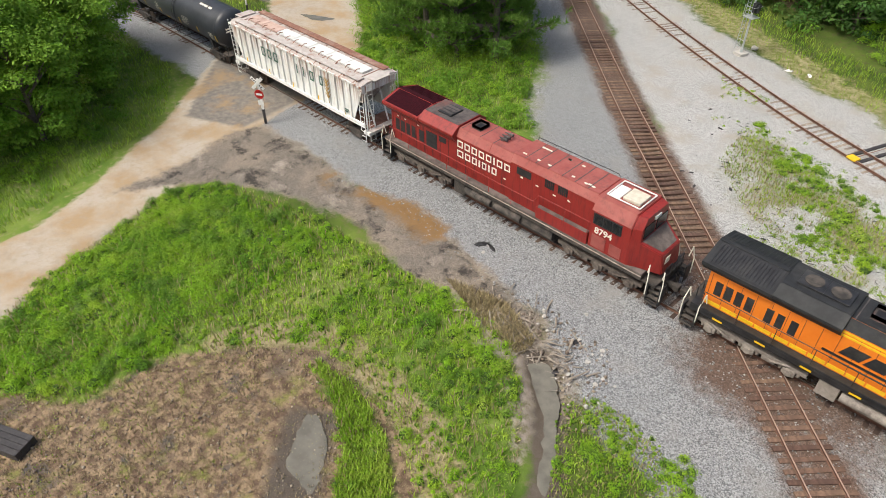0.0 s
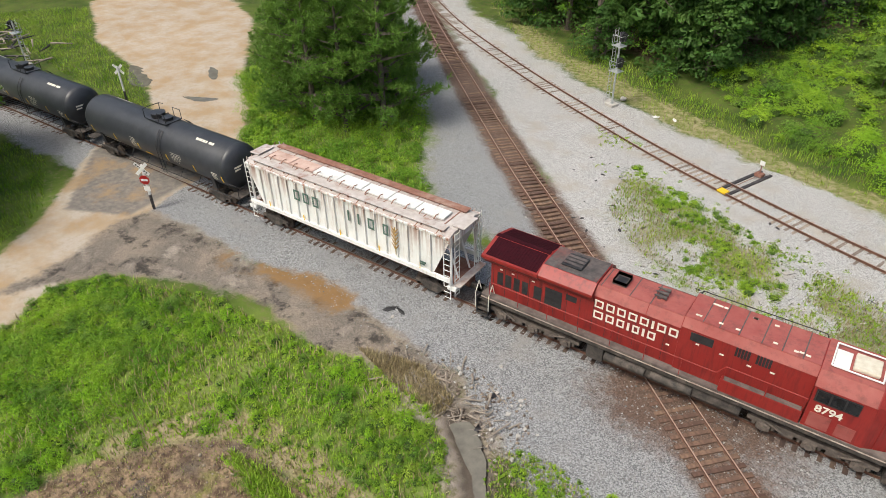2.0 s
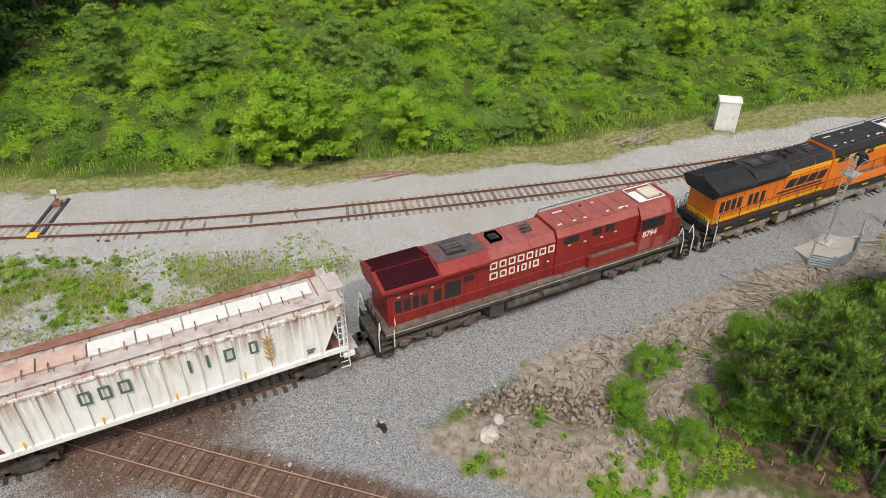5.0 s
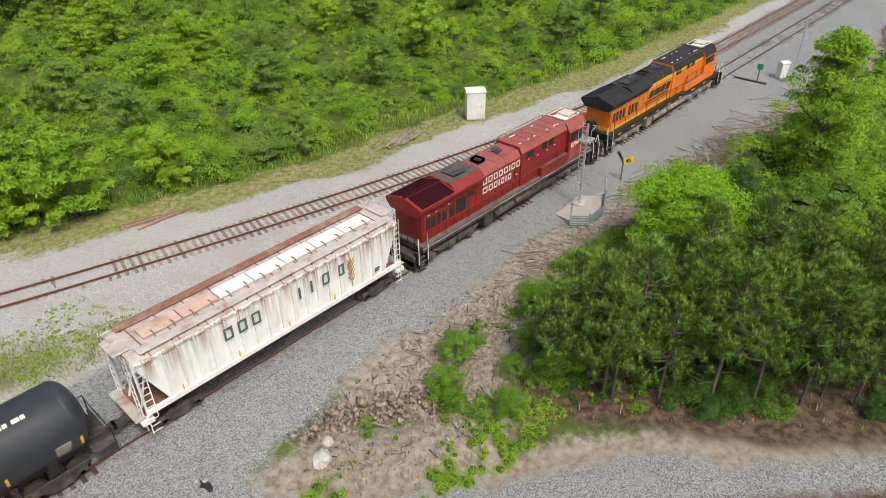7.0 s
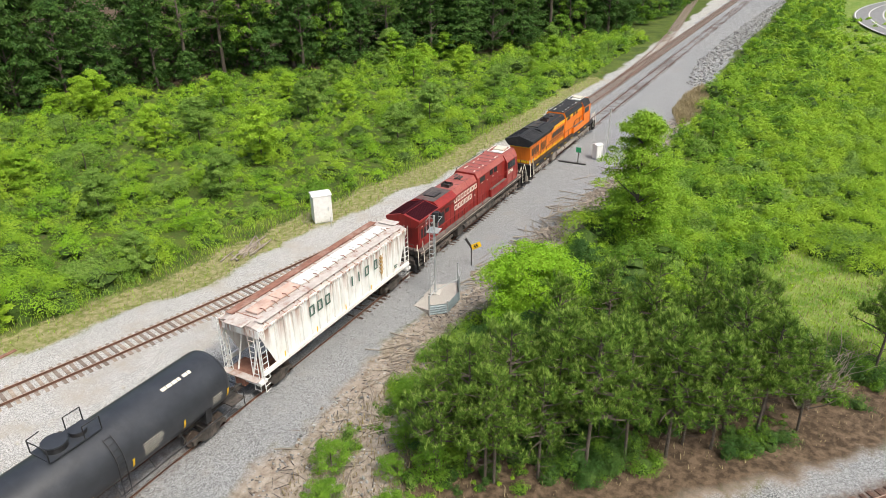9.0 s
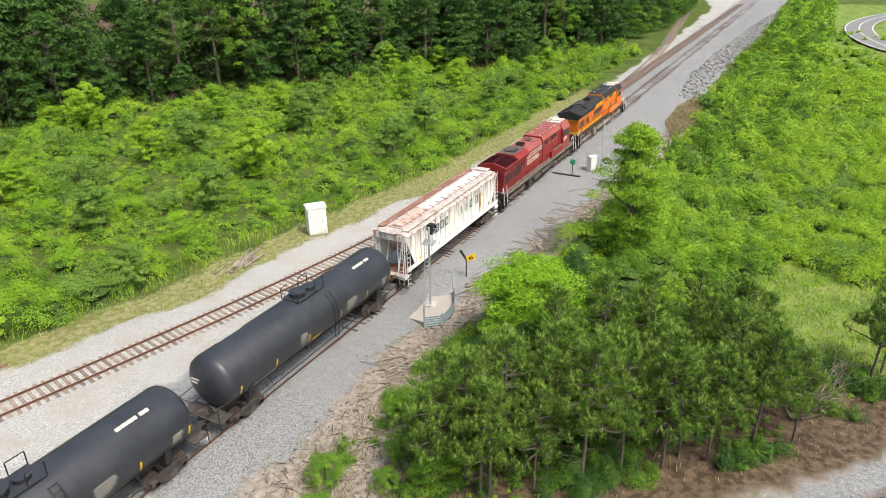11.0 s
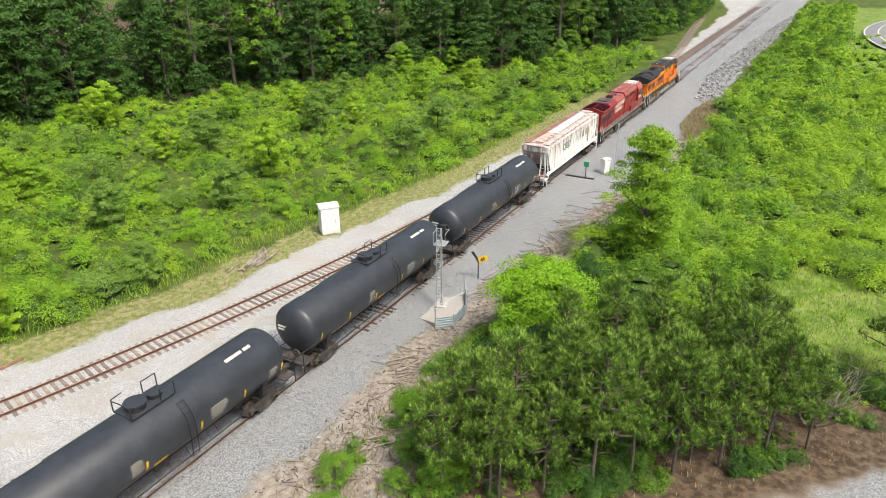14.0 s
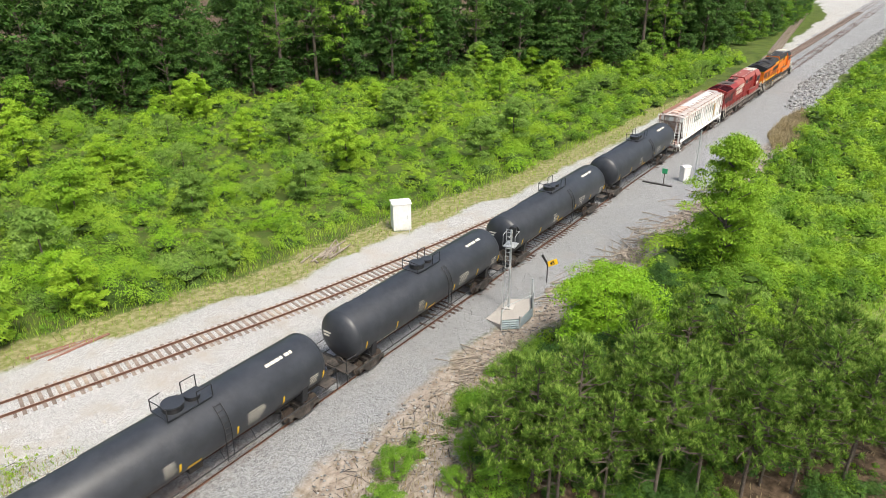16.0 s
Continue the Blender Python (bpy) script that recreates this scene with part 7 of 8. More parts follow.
at_ground(signal_mast(6.5, 1, "galvanised railway signal mast with ladder and black head", 0.35), 39.3, 22.2, 12)
at_ground(signal_mast(6.8, 2, "tall galvanised signal mast with two heads by the siding"), -21.2, 57.3, -20)
at_ground(signal_mast(4.8, 1, "galvanised signal mast beyond the level crossing"), -79.1, 33.1, 180)
mast2 = thing("pole", "slim grey steel pole beside a small cabinet", "pole")
part("shaft", shape(rod, (0, 0, -0.2), (0, 0, 6.0), 0.07, 8), M["galv"], mast2)
part("antenna", boxes((-0.05, 0.25, -0.03, 0.03, 5.5, 5.9)), M["galv"], mast2)
at_ground(mast2, 77.9, 20.0)


def cabinet(w, d, h, label, pad):
    top = thing("equipment_cabinet", label, "equipment cabinet")
    part("body", boxes((-w / 2, w / 2, -d / 2, d / 2, 0.12, h), bevel=0.03), M["white_paint"], top)
    bm = bmesh.new()
    prism(bm, [(-d / 2 - 0.08, h), (-d / 2 - 0.08, h + 0.06), (0, h + 0.2), (d / 2 + 0.08, h + 0.06), (d / 2 + 0.08, h)], -w / 2 - 0.08, w / 2 + 0.08)
    part("roof", bm, M["white_paint"], top, "shallow white roof cap")
    part("door", boxes((-w * 0.38, w * 0.38, -d / 2 - 0.03, -d / 2 - 0.005, 0.25, h - 0.15), bevel=0.01), M["white_paint"], top)
    part("door_handle", boxes((w * 0.25, w * 0.3, -d / 2 - 0.07, -d / 2 - 0.03, h * 0.45, h * 0.6)), M["galv"], top)
    part("plinth", boxes((-w / 2 + 0.05, w / 2 - 0.05, -d / 2 + 0.05, d / 2 - 0.05, -0.2, 0.12)), M["galv"], top)
    if pad:
        part("ventilator", boxes((w / 2, w / 2 + 0.1, -0.25, 0.25, h - 0.8, h - 0.3)), M["galv"], top)
    return top


at_ground(cabinet(1.75, 1.5, 2.75, "white steel equipment cabinet on a gravel pad by the siding", True), 47.2, 39.0, -40)
at_ground(cabinet(0.9, 0.8, 1.7, "small white trackside cabinet in the gravel", False), 77.3, 21.0, -30)
post = thing("post", "slim grey marker post by the siding", "post")
part("shaft", shape(rod, (0, 0, -0.2), (0, 0, 1.0), 0.04, 6), M["galv"], post)
at_ground(post, 46.2, 37.2)
target = thing("switch_target", "green switch target on a low stand beside the track", "switch stand")
part("stand", shape(rod, (0, 0, 0), (0, 0, 1.5), 0.05, 8), M["under"], target)
part("target_plate", boxes((-0.03, 0.03, -0.3, 0.3, 1.4, 2.0), bevel=0.01), M["green_sign"], target)
part("switch_tie", boxes((-0.15, 0.15, -1.0, 2.4, 0.0, 0.14)), M["dark_wood"], target)
at_ground(target, 74.3, 22.4)
stand = thing("switch_stand", "rusty switch stand with a yellow painted tie end beside the siding", "switch stand")
part("stand", shape(rod, (0, 0, 0.1), (0, 0, 1.0), 0.06, 8, 0.04), M["hopper_rust"], stand)
part("base_casting", boxes((-0.3, 0.3, -0.25, 0.25, 0.1, 0.35), bevel=0.04), M["hopper_rust"], stand)
part("target_plate", boxes((-0.2, 0.2, -0.02, 0.02, 1.0, 1.35)), M["white_paint"], stand)
part("long_tie", boxes((-0.55, -0.3, -4.2, 0.9, -0.05, 0.1)), M["dark_wood"], stand)
part("long_tie", boxes((0.3, 0.55, -4.2, 0.9, -0.05, 0.1)), M["dark_wood"], stand)
part("throw_rod", shape(rod, (0, -4.0, 0.16), (0, 0, 0.16), 0.03, 6), M["hopper_rust"], stand)
part("painted_cover", boxes((-0.35, 0.35, -4.5, -3.9, 0.1, 0.24), bevel=0.05), M["yellow"], stand, "bright yellow rod cover")
at_ground(stand, -6.4, 50.6, -22)

sign = thing("speed_sign", "yellow slanted speed sign with black numerals on a dark post", "railway sign")
part("post", boxes((-0.04, 0.04, -0.04, 0.04, -0.3, 1.7)), M["dark_wood"], sign)
blade = part("sign_plate", boxes((-0.35, 0.45, -0.02, 0.02, -0.24, 0.24), bevel=0.006), M["yellow"], sign)
blade.matrix_basis = pose(0.35, -0.03, 1.75, 0, -18, 0)
words(blade, "numeral", "45", 0.4, -0.2, -0.03, -0.14, M["black"])
arm = part("black_plate", boxes((-0.1, 0.1, -0.02, 0.02, -0.5, 0.5), bevel=0.006), M["black"], sign, "black diagonal plate")
arm.matrix_basis = pose(-0.25, 0.0, 2.05, 0, -30, 0)
at_ground(sign, 44.9, 21.9, -50)

wing = thing("retaining_fence", "corrugated blue-grey sheet steel retaining wall round the signal base", "retaining wall")
for (x0, y0), (x1, y1) in (((-2.9, -1.1), (-2.0, -2.1)), ((-2.0, -2.1), (0.1, -2.0)), ((0.1, -2.0), (2.0, -0.9))):
    d = Vector((x1 - x0, y1 - y0, 0))
    n = Vector((-d.y, d.x, 0)).normalized()
    bm = bmesh.new()
    rows = []
    for k in range(13):
        z = -0.35 + 1.15 * k / 12
        o = n * (0.035 if k % 2 else -0.035)
        rows.append([bm.verts.new((x0 + o.x, y0 + o.y, z)), bm.verts.new((x1 + o.x, y1 + o.y, z))])
    for a, b in zip(rows, rows[1:]):
        bm.faces.new((a[0], a[1], b[1], b[0]))
    bmesh.ops.solidify(bm, geom=bm.faces[:], thickness=0.012)
    part("sheet", bm, M["corrug"], wing)
for x, y, h in ((-2.9, -1.1, 1.6), (-2.0, -2.1, 1.0), (0.1, -2.0, 2.0), (2.0, -0.9, 2.0)):
    part("fence_post", shape(rod, (x, y, -0.4), (x, y, h), 0.06, 8), M["galv"], wing)
part("top_rail", shape(chain, [(-2.9, -1.1, 1.4), (-2.0, -1.0, 1.5), (0.1, -2.0, 1.8), (2.0, -0.9, 1.9)], 0.03), M["galv"], wing)
fill = bmesh.new()
vs = [fill.verts.new(p) for p in ((-2.8, -1.0, 0.3), (-1.95, -2.0, 0.35), (0.1, -1.92, 0.35), (1.9, -0.85, 0.3), (1.2, 1.0, -0.02), (-2.2, 0.8, -0.02))]
fill.faces.new(vs)
ex = bmesh.ops.extrude_face_region(fill, geom=fill.faces[:])
for v in ex["geom"]:
    if isinstance(v, bmesh.types.BMVert):
        v.co.z = -0.4
bmesh.ops.recalc_face_normals(fill, faces=fill.faces[:])
part("gravel_fill", fill, mat("pale_fill_gravel", (0.34, 0.31, 0.28), (0.48, 0.45, 0.41), 14, 0.95, 0, 0.6), wing, "pale gravel fill behind the sheets")
at_ground(wing, 39.3, 22.2)


def stick_pile(name, label, category, spots, material, seed, dz=0.05):
    """Loose broken branches lying on one another: each is a part."""
    top = thing(name, label, category)
    r = random.Random(seed)
    for x, y, ang, length, thick in spots:
        z = height(x, y) + dz + r.uniform(0, 0.12)
        a = radians(ang)
        d = Vector((math.cos(a), math.sin(a), r.uniform(-0.05, 0.12))) * length / 2
        bm = bmesh.new()
        limb_mesh(bm, Vector((x, y, z)) - d, Vector((x, y, z)) + d, thick, thick * 0.5, length * 0.05, 5, 3, r)
        part("branch", bm, material, top)
    return top


def brush(cx, cy, n, seed, spread=2.2, main=35, length=2.2):
    r = random.Random(seed)
    return [(cx + r.gauss(0, spread * 0.5), cy + r.gauss(0, spread * 0.35), main + r.gauss(0, 35), length * r.uniform(0.35, 1.2), r.uniform(0.025, 0.075)) for _ in range(int(n * 2.4))]


for k, (x, y, n, sp, ang) in enumerate(((43.5, 19.8, 16, 2.2, -45), (46.8, 19.2, 30, 2.8, -35), (50.2, 19.0, 22, 2.6, -40), (54.0, 18.6, 24, 2.6, 20), (63.5, 17.6, 22, 2.8, -30), (69.0, 17.2, 18, 3.0, -45), (76.0, 16.8, 16, 3.0, 10), (84.0, 16.4, 14, 3.4, -35), (58.6, 18.2, 30, 2.8, -50), (35.0, 19.3, 14, 1.6, 10), (31.2, 20.0, 12, 1.8, -50),
                                        (27.0, 19.0, 12, 2.4, 30), (22.0, 18.5, 12, 2.6, -20), (29.0, 17.6, 12, 2.0, 70), (19.5, 17.0, 10, 1.8, 10))):
    stick_pile("brush_pile", "pile of bleached broken branches on the bank", "brush pile", brush(x, y, n, 200 + k, sp, ang), M["dead"], 300 + k)
stick_pile("pole_bundle", "bundle of long weathered grey poles on the bank", "wood debris", [(14.8 + 0.12 * k, 17.4 - 0.06 * k, -70 + 3 * k, 3.2 - 0.25 * (k % 3), 0.05) for k in range(7)], M["dead"], 5)
r5 = random.Random(77)
stick_pile("log_pile", "pile of grey weathered timbers beside the shrubs", "log pile", [(38.9 + r5.gauss(0, 0.9), 40.7 + r5.gauss(0, 0.4), 20 + r5.gauss(0, 18), r5.uniform(1.4, 3.0), r5.uniform(0.07, 0.12)) for _ in range(22)], M["dead"], 7, 0.12)
for k in range(5):
    plank = thing("old_plank", "long weathered plank lying by the siding", "plank", "old planks")
    part("board", boxes((-1.5 - 0.3 * k, 1.6, -0.11, 0.11, 0.0, 0.09), bevel=0.01), M["tie_pale"] if k % 2 else M["hopper_rust"], plank)
    at_ground(plank, 16.2 + 0.5 * k, 44.9 - 0.28 * k, -16 + 4 * k, 0.03)
heap = random.Random(31)
stick_pile("tie_heap", "large heap of discarded dark railway ties", "tie heap", [(-100 + heap.gauss(0, 8.5), 35.0 + heap.gauss(0, 1.7), heap.gauss(20, 60), 2.5, 0.13) for _ in range(130)], M["dark_wood"], 9, 0.4)
stick_pile("tie_heap", "heap of weathered grey railway ties", "tie heap", [(-97 + heap.gauss(0, 8.0), 35.0 + heap.gauss(0, 1.6), heap.gauss(20, 60), 2.5, 0.13) for _ in range(70)], M["dead"], 10, 0.7)

beam = thing("timber_stack", "stack of black creosoted timbers lying in the grass", "timber")
for k in range(4):
    part("timber", boxes((-1.5, 0.9, -0.52 + 0.265 * k, -0.27 + 0.265 * k, 0.0, 0.5), bevel=0.015), M["dark_wood"], beam)
at_ground(beam, -25.4, -1.5, 25, -0.05)
concrete = thing("concrete_block", "broken concrete block beside the ballast", "concrete block")
part("block", boxes((-0.5, 0.5, -0.35, 0.35, -0.1, 0.55), bevel=0.05), M["rock"], concrete)
at_ground(concrete, -69.7, 23.2, 20)


def boulder(x, y, s, seed, material="rock", label="pale angular rock on the ground", dz=0.0):
    ob = thing("rock", label, "rock")
    bm = bmesh.new()
    bmesh.ops.create_icosphere(bm, subdivisions=2, radius=s)
    for v in bm.verts:
        v.co *= 0.75 + 0.5 * noise.noise(v.co / s * 1.3 + Vector((seed * 7.1, 0, 0)))
        v.co.z *= 0.7
    part("stone", bm, M[material], ob)
    return at_ground(ob, x, y, seed * 40, s * 0.3 + dz)


boulder(11.4, 18.2, 0.62, 1)
boulder(12.3, 18.9, 0.4, 2)
boulder(-20.9, 59.4, 0.45, 3)
stick_pile("ditch_brush", "dead vines and sticks on the eroded ditch bank", "brush pile", brush(-14.6, 19.4, 20, 260, 2.4, -30, 1.4) + brush(-11.8, 19.0, 14, 261, 1.8, 40, 1.0), M["dead"], 261)
for k in range(60):
    rr = random.Random(900 + k)
    boulder(rr.uniform(-14, -8.5) if k < 26 else rr.uniform(-20, 30), rr.uniform(16.5, 21.0) if k < 26 else rr.choice((rr.uniform(19.5, 22.5), rr.uniform(30.5, 36))), rr.uniform(0.06, 0.16), k, "rock")


def loose_pieces(name, label, poly, n, seed, low, high, material, sink=0.25, zone=None):
    """Angular loose stones or clods strewn over an area, joined."""
    x, y = scatter(poly, n, seed, ())
    g = np.random.default_rng(seed)
    if zone:
        keep = field(zone, x, y) > 0.4
        x, y = x[keep], y[keep]
    k = len(x)
    size = low + (high - low) * g.random(k) ** 2.5
    ends = np.array([(1, 0, 0), (0, 1, 0), (-1, 0, 0), (0, -1, 0), (0, 0, 1), (0, 0, -1)], float)
    v = ends[None] * g.uniform(0.6, 1.2, (k, 6, 1)) * np.array([1, 0.8, 0.65]) + g.normal(0, 0.14, (k, 6, 3))
    a = g.uniform(0, 6.283, k)[:, None]
    v = np.stack([v[:, :, 0] * np.cos(a) - v[:, :, 1] * np.sin(a), v[:, :, 0] * np.sin(a) + v[:, :, 1] * np.cos(a), v[:, :, 2]], -1) * size[:, None, None]
    v += np.stack([x, y, field("Z", x, y) + size * sink], 1)[:, None]
    me = bpy.data.meshes.new(name)
    tris = np.array([(0, 1, 4), (1, 2, 4), (2, 3, 4), (3, 0, 4), (1, 0, 5), (2, 1, 5), (3, 2, 5), (0, 3, 5)])
    f = (tris[None] + 6 * np.arange(k)[:, None, None]).reshape(-1, 3)
    me.vertices.add(k * 6)
    me.vertices.foreach_set("co", v.astype(np.float32).ravel())
    me.loops.add(f.size)
    me.loops.foreach_set("vertex_index", f.astype(np.int32).ravel())
    me.polygons.add(len(f))
    me.polygons.foreach_set("loop_start", np.arange(0, f.size, 3, dtype=np.int32))
    me.update(calc_edges=True)
    me.materials.append(M[material])
    tagged(new(name, me), label, "stones" if material != "clod" else "soil", kind="stuff")


def loose_twigs(name, label, poly, n, seed, length, thick, material):
    """Thin broken twigs lying about, three-sided and tapered, joined."""
    x, y = scatter(poly, n, seed, ("grey",), 0.7)
    g = np.random.default_rng(seed)
    k = len(x)
    a = g.uniform(0, 6.283, k)
    d = np.stack([np.cos(a), np.sin(a), g.uniform(-0.08, 0.3, k)], 1) * (length * g.uniform(0.3, 1.0, k) ** 1.5)[:, None]
    w = np.stack([-np.sin(a), np.cos(a), np.zeros(k)], 1) * (thick * g.uniform(0.5, 1.0, k))[:, None]
    p = np.stack([x, y, field("Z", x, y) + 0.03], 1)
    up = np.array([0, 0, 1.4]) * np.linalg.norm(w, axis=1)[:, None]
    q = np.concatenate([np.stack([p - w, p + up, p + d + up * 0.5, p + d - w * 0.4], 1), np.stack([p + up, p + w, p + d + w * 0.4, p + d + up * 0.5], 1)])
    tagged(new(name, faces_mesh(name, q, M[material])), label, "twigs", kind="stuff")


BANK_STRIP = plan((10, 17.4), (12, 19.6), (20, 20.8), (33, 20.6), (50, 19.4), (62, 17.8), (80, 16.6), (110, 15.6), (110, 13.6), (80, 14.4), (58, 15.0), (42, 17), (34, 17.4), (26, 15.6), (21, 13.5), (14, 13.5))
loose_pieces("bank_stones", "loose stones strewn over the debris bank", BANK_STRIP, 9000, 601, 0.03, 0.16, "gravel")
loose_pieces("soil_clods", "broken brown soil clods on the eroded bank", BANK_STRIP, 1500, 602, 0.04, 0.2, "clod")
loose_pieces("soil_clods", "dark heap of torn-up soil at the washed-out hole", [(11.2, 20.6), (13.6, 20.6), (16.6, 18.8), (18.6, 17.0), (17.6, 16.0), (15.4, 16.8), (13.6, 18.4), (11.4, 19.4)], 1500, 603, 0.06, 0.34, "clod", 0.3)
loose_pieces("ditch_stones", "loose stones and clods on the eroded ditch bank", plan((-18.5, 18.6), (-14, 20.6), (-9.2, 20.2), (-7.6, 16.6), (-8.6, 14), (-10, 16.4), (-12.4, 18)), 1500, 604, 0.03, 0.14, "clod")
loose_pieces("ballast_stones", "larger loose ballast stones lying on the bed", plan((-34, 20.6), (-14, 19), (-2, 12.5), (4, 13.6), (10, 19.4), (44, 20.4), (44, 30), (-34, 30)), 26000, 605, 0.03, 0.085, "gravel", 0.3, "grey")
loose_pieces("ballast_stones", "larger pale stones lying between the lines", plan((-30, 58), (-22, 57), (-2, 48), (22, 40), (44, 36), (44, 31), (6, 31), (-16, 38)), 14000, 606, 0.03, 0.08, "rock", 0.3, "pale")
loose_pieces("soil_clods", "dark crumbs of soil in the mown bowl", plan((-28, -4), (-24.7, 3), (-23, 8), (-19, 12.4), (-14.8, 12.0), (-11, 10.4), (-14, 4), (-18, -4)), 4200, 607, 0.02, 0.11, "clod", 0.3, "mud")
loose_pieces("riprap", "bank of broken grey riprap stone beside the line", [(122, 15.8), (126, 19.5), (150, 21.4), (190, 20.6), (260, 17.5), (300, 14.5), (260, 12.5), (190, 15.2), (150, 16.6)], 6000, 608, 0.14, 0.5, "gravel", 0.3)
loose_twigs("bank_twigs", "bleached twigs scattered over the debris bank", BANK_STRIP, 2600, 611, 1.1, 0.022, "dead")
loose_twigs("dark_twigs", "dark rotten twigs scattered over the debris bank", BANK_STRIP, 1500, 612, 0.9, 0.03, "dark_wood")
loose_twigs("ditch_twigs", "dead stalks on the ditch bank", plan((-18.5, 18.2), (-14, 20.4), (-10, 19.8), (-8.4, 16), (-10, 16.4), (-13, 17.2)), 900, 613, 0.7, 0.018, "dead")
loose_twigs("gravel_litter", "dark splinters and weed stalks in the pale gravel", plan((-16, 46), (-7, 42), (3, 37.6), (12, 33.4), (6, 31), (-6, 32), (-13, 36)), 900, 614, 0.6, 0.02, "dark_wood")


def rag(x, y, seed, label, material, s=0.5):
    ob = thing("rag", label, "litter")
    r = random.Random(seed)
    bm = bmesh.new()
    bmesh.ops.create_icosphere(bm, subdivisions=2, radius=s)
    for v in bm.verts:
        v.co *= 0.45 + 1.1 * abs(noise.noise(v.co / s * 1.7 + Vector((seed * 3.7, 0, 0))))
        v.co.y *= 0.45
        v.co.z = v.co.z * 0.16 + 0.04
    part("scrap", bm, M[material], ob)
    at_ground(ob, x, y, r.uniform(0, 360))


rag(-20.0, 22.7, 1, "black rubber scrap on the gravel", "black", 0.6)
rag(-19.3, 22.9, 2, "black rubber scrap on the gravel", "black", 0.4)
rag(7.0, 20.9, 3, "dark oily scrap on the gravel", "black", 0.5)
rag(-11.5, 20.4, 4, "dark scrap beside the ditch", "black", 0.4)
rag(-11.2, 18.3, 6, "dark snag of wood in the ditch", "dark_wood", 0.5)
rag(-17.0, 57.2, 5, "white plastic sheet scrap on the verge", "white_paint", 0.7)
rag(-15.3, 57.6, 7, "white plastic sheet scrap on the verge", "white_paint", 0.5)
for k in range(34):
    rr = random.Random(400 + k)
    rag(rr.uniform(-19, -3), rr.uniform(33, 47), 500 + k, "dark wood splinter in the pale gravel", "dark_wood", rr.uniform(0.12, 0.3))

# puddles: thin water sheets in their hollows
def puddle(name, label, pts, z, material):
    r = random.Random(len(pts) + int(z * 100))
    q, _ = smooth_line(pts + [pts[0]], 0.35)
    bm = bmesh.new()
    bm.faces.new([bm.verts.new((x + r.uniform(-0.08, 0.08), y + r.uniform(-0.08, 0.08), z)) for x, y in q])
    me = bpy.data.meshes.new(name)
    bm.to_mesh(me)
    bm.free()
    me.materials.append(M[material])
    tagged(new(name, me), label, "puddle", kind="structure")


def hollow(pts):
    return max(height(x, y) for x, y in pts) + 0.02


for name, label, pts, m in (("puddle", "muddy puddle in the bowl", [(-16.0, 6.0), (-16.9, 7.2), (-17.7, 8.6), (-16.7, 8.7), (-15.4, 7.8), (-14.3, 6.2), (-15.0, 5.4)], "water"),
                            ("ditch_water", "stagnant grey water in the ditch", [(-12.4, 17.8), (-11.6, 18.5), (-10.1, 17.2), (-9.4, 16.1), (-8.2, 14.6), (-7.2, 13.2), (-7.9, 13.0), (-9.0, 14.6), (-9.9, 15.8), (-11.1, 16.7)], "water"),
                            ("puddle", "puddle beside the dirt road", [(-53.9, 15.0), (-52.6, 15.6), (-51.4, 15.0), (-52.3, 14.5)], "water"),
                            ("puddle", "puddle in the sandy yard", [(-69.3, 39.2), (-66.2, 40.0), (-62.4, 36.6), (-64.8, 36.0)], "water"),
                            ("puddle", "puddle in the sandy yard", [(-57.0, 36.6), (-55.0, 37.6), (-53.3, 38.2), (-54.6, 36.6)], "water"),
                            ("puddle", "puddle in the sandy yard", [(-61.3, 43.6), (-59.6, 43.2), (-57.8, 41.4), (-59.2, 41.6)], "water")):
    h = [height(x, y) for x, y in pts]
    z = sum(h) / len(h) + (0.04 if "ditch" in name else 0.015) + (0.1 if "ditch" in name else 0)
    puddle(name, label, pts, z, m)

# far road bend
bm = bmesh.new()
q, hd = smooth_line([(180, -30), (205, -17), (235, -11.5), (265, -13), (295, -22), (330, -40)], 4.0)
rail_strip(bm, q, hd, 0, [(-4.0, 0.06), (4.0, 0.06)], 0.25)
far_road = part("far_road", bm, mat("worn_asphalt", (0.16, 0.16, 0.165), (0.24, 0.24, 0.24), 2, 0.9), None)
tagged(far_road, "grey asphalt road bend beyond the meadow", "road", kind="structure")
for side in (-3.6, 0.0, 3.6):
    bm = bmesh.new()
    rail_strip(bm, q, hd, side, [(-0.12, 0.08), (0.12, 0.08)], 0.25)
    line = part("road_line", bm, M["white_paint"], far_road)


# ---- the line climbs gently towards the far end and bends with the land ----
EYE = Vector((0, 0, EYE_Z))


def climb(x):
    """How far the land lies nearer and higher than a level plain, as a share."""
    return 1 - 4.2 / EYE_Z * (1 - np.exp(-np.maximum(0, x - 42) / 165))


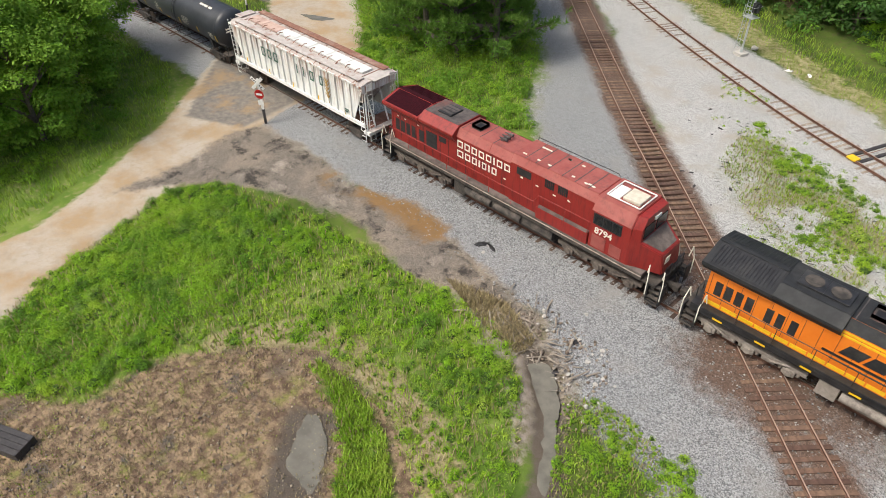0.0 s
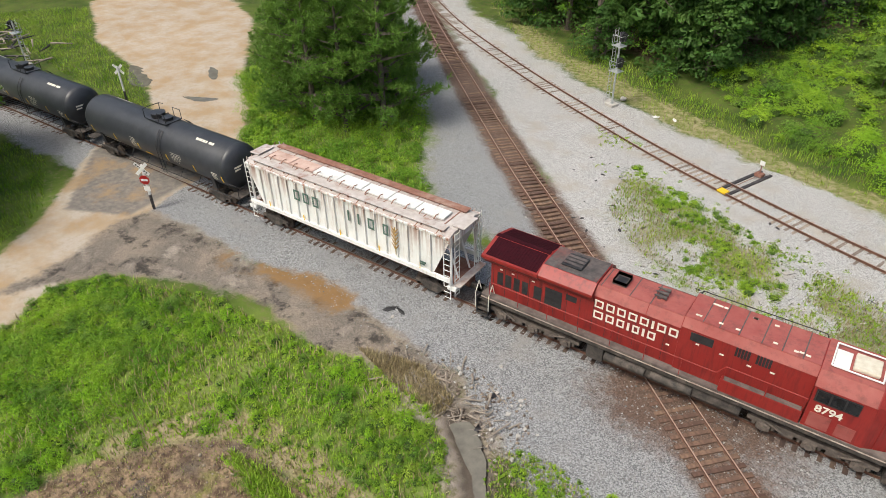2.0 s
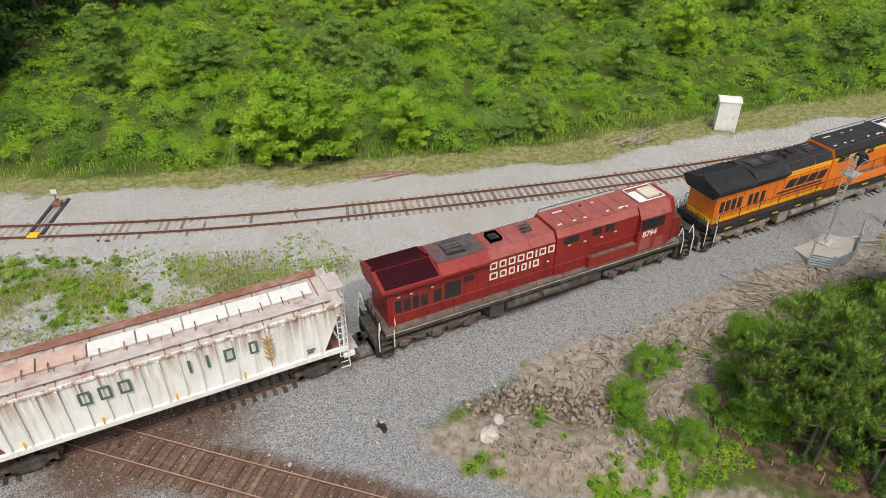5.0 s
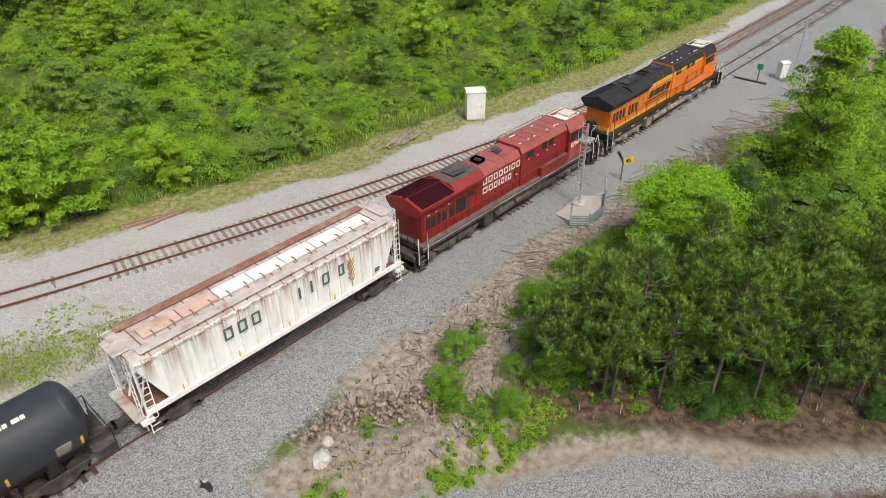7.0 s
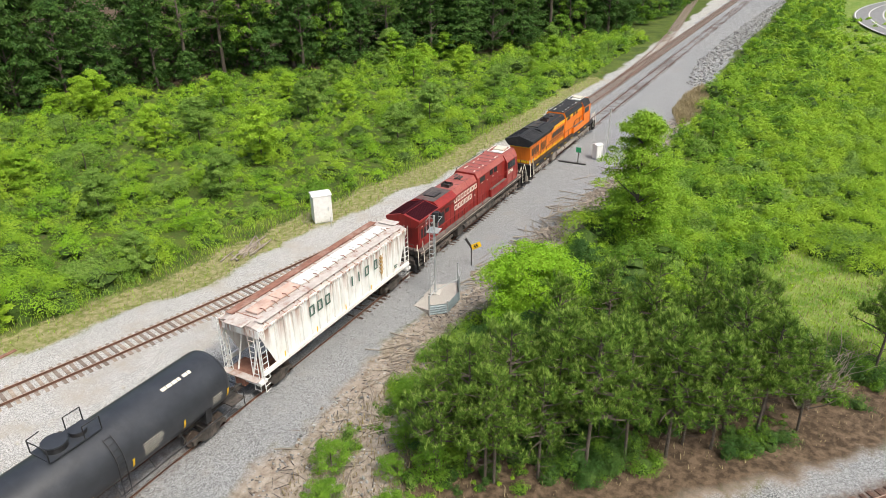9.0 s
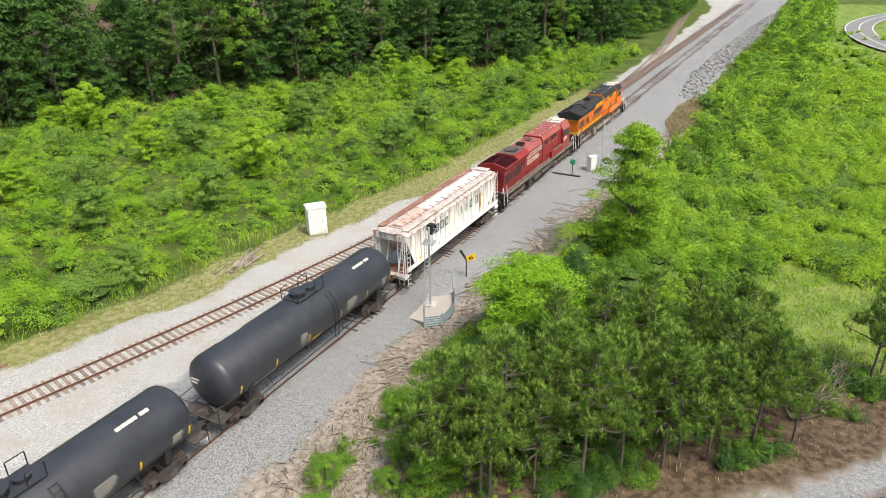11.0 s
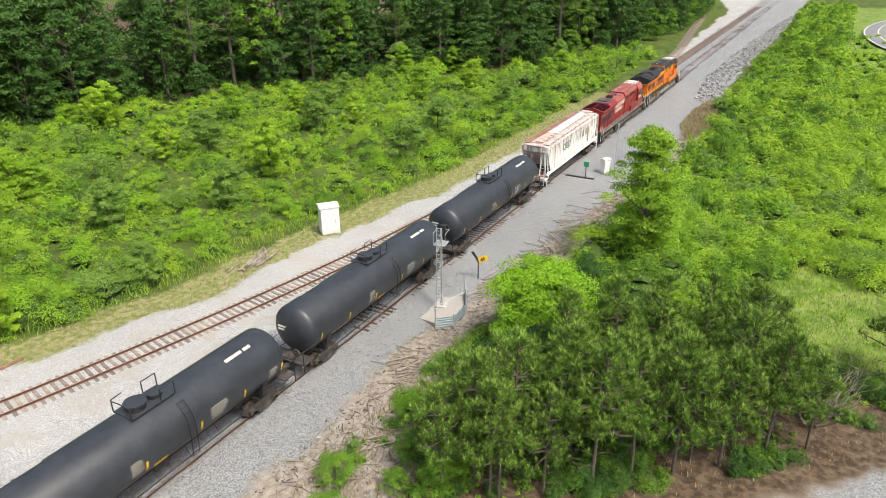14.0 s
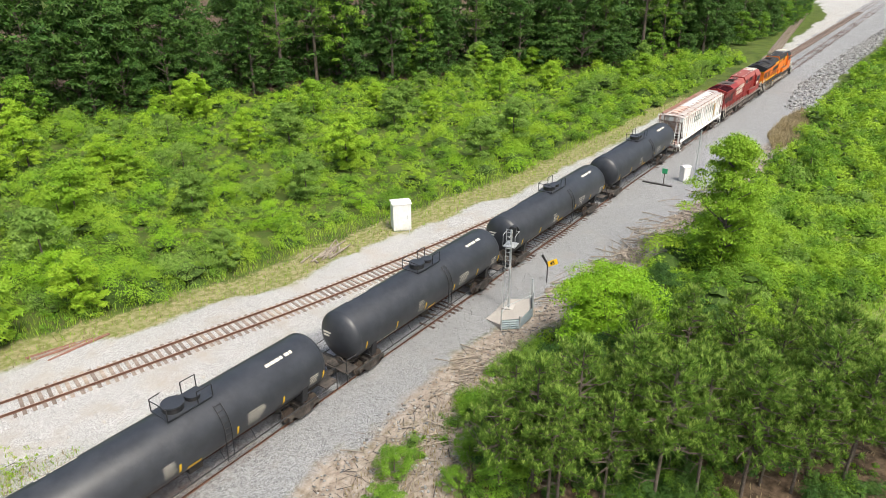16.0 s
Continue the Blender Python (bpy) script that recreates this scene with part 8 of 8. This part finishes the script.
def lay_on_grade():
    """Carries everything past the signal up onto the climbing ground; the cars of the train follow the track by themselves."""
    cars = {ob for ob, x in TRAIN}

    def lift_matrix(ob):
        m = ob.matrix_basis.copy()
        k = float(climb(m.translation.x))
        if k < 1:
            m.translation = EYE + (m.translation - EYE) * k
            ob.matrix_basis = m @ Matrix.Scale(k, 4)

    def lift_mesh(ob):
        me = ob.data
        co = np.empty(len(me.vertices) * 3, np.float32)
        me.vertices.foreach_get("co", co)
        co = co.reshape(-1, 3)
        if len(co) and co[:, 0].max() > 42:
            k = climb(co[:, 0])[:, None]
            co = np.array([0, 0, EYE_Z]) + (co - np.array([0, 0, EYE_Z])) * k
            me.vertices.foreach_set("co", co.astype(np.float32).ravel())
            me.update()

    def lift(ob):
        if ob.matrix_basis != Matrix.Identity(4):
            lift_matrix(ob)
            return
        if ob.type == "MESH":
            lift_mesh(ob)
        for child in ob.children:
            lift(child)

    for ob in list(scene.objects):
        if ob.parent is None and ob not in cars and ob.type in ("MESH", "EMPTY"):
            lift(ob)


def on_track(x):
    """The point of the main track that lies x metres along."""
    level = np.arange(-200.0, 400.0, 0.5)
    k = climb(level)
    a = float(np.interp(x, level * k, level))
    return EYE + (Vector((a, MAIN_Y, 0)) - EYE) * float(climb(a))


def car_pose(x):
    p, q = on_track(x - 6.6), on_track(x + 6.6)
    d = q - p
    c = (p + q) / 2
    return pose(c.x, c.y, c.z, 0, -math.degrees(math.atan2(d.z, d.x)), math.degrees(math.atan2(d.y, d.x)))


lay_on_grade()


def run_at(t):
    return float(np.interp(t, [r[0] for r in RUN], [r[1] for r in RUN]))


def motions():
    steps_t = [k / 15 for k in range(0, 241)]
    for ob, x0 in TRAIN:
        walk(ob, [(t, car_pose(x0 + run_at(t))) for t in sorted({r[0] for r in RUN} | {0.5 * k for k in range(33)})])
        for w in ob.children_recursive:
            if w.name.startswith("wheelset"):
                x, y, z = w.matrix_basis.translation
                walk(w, [(t, pose(x, y, z, 0, math.degrees(run_at(t) / (z - 0.005)), 0)) for t in steps_t])


motions()
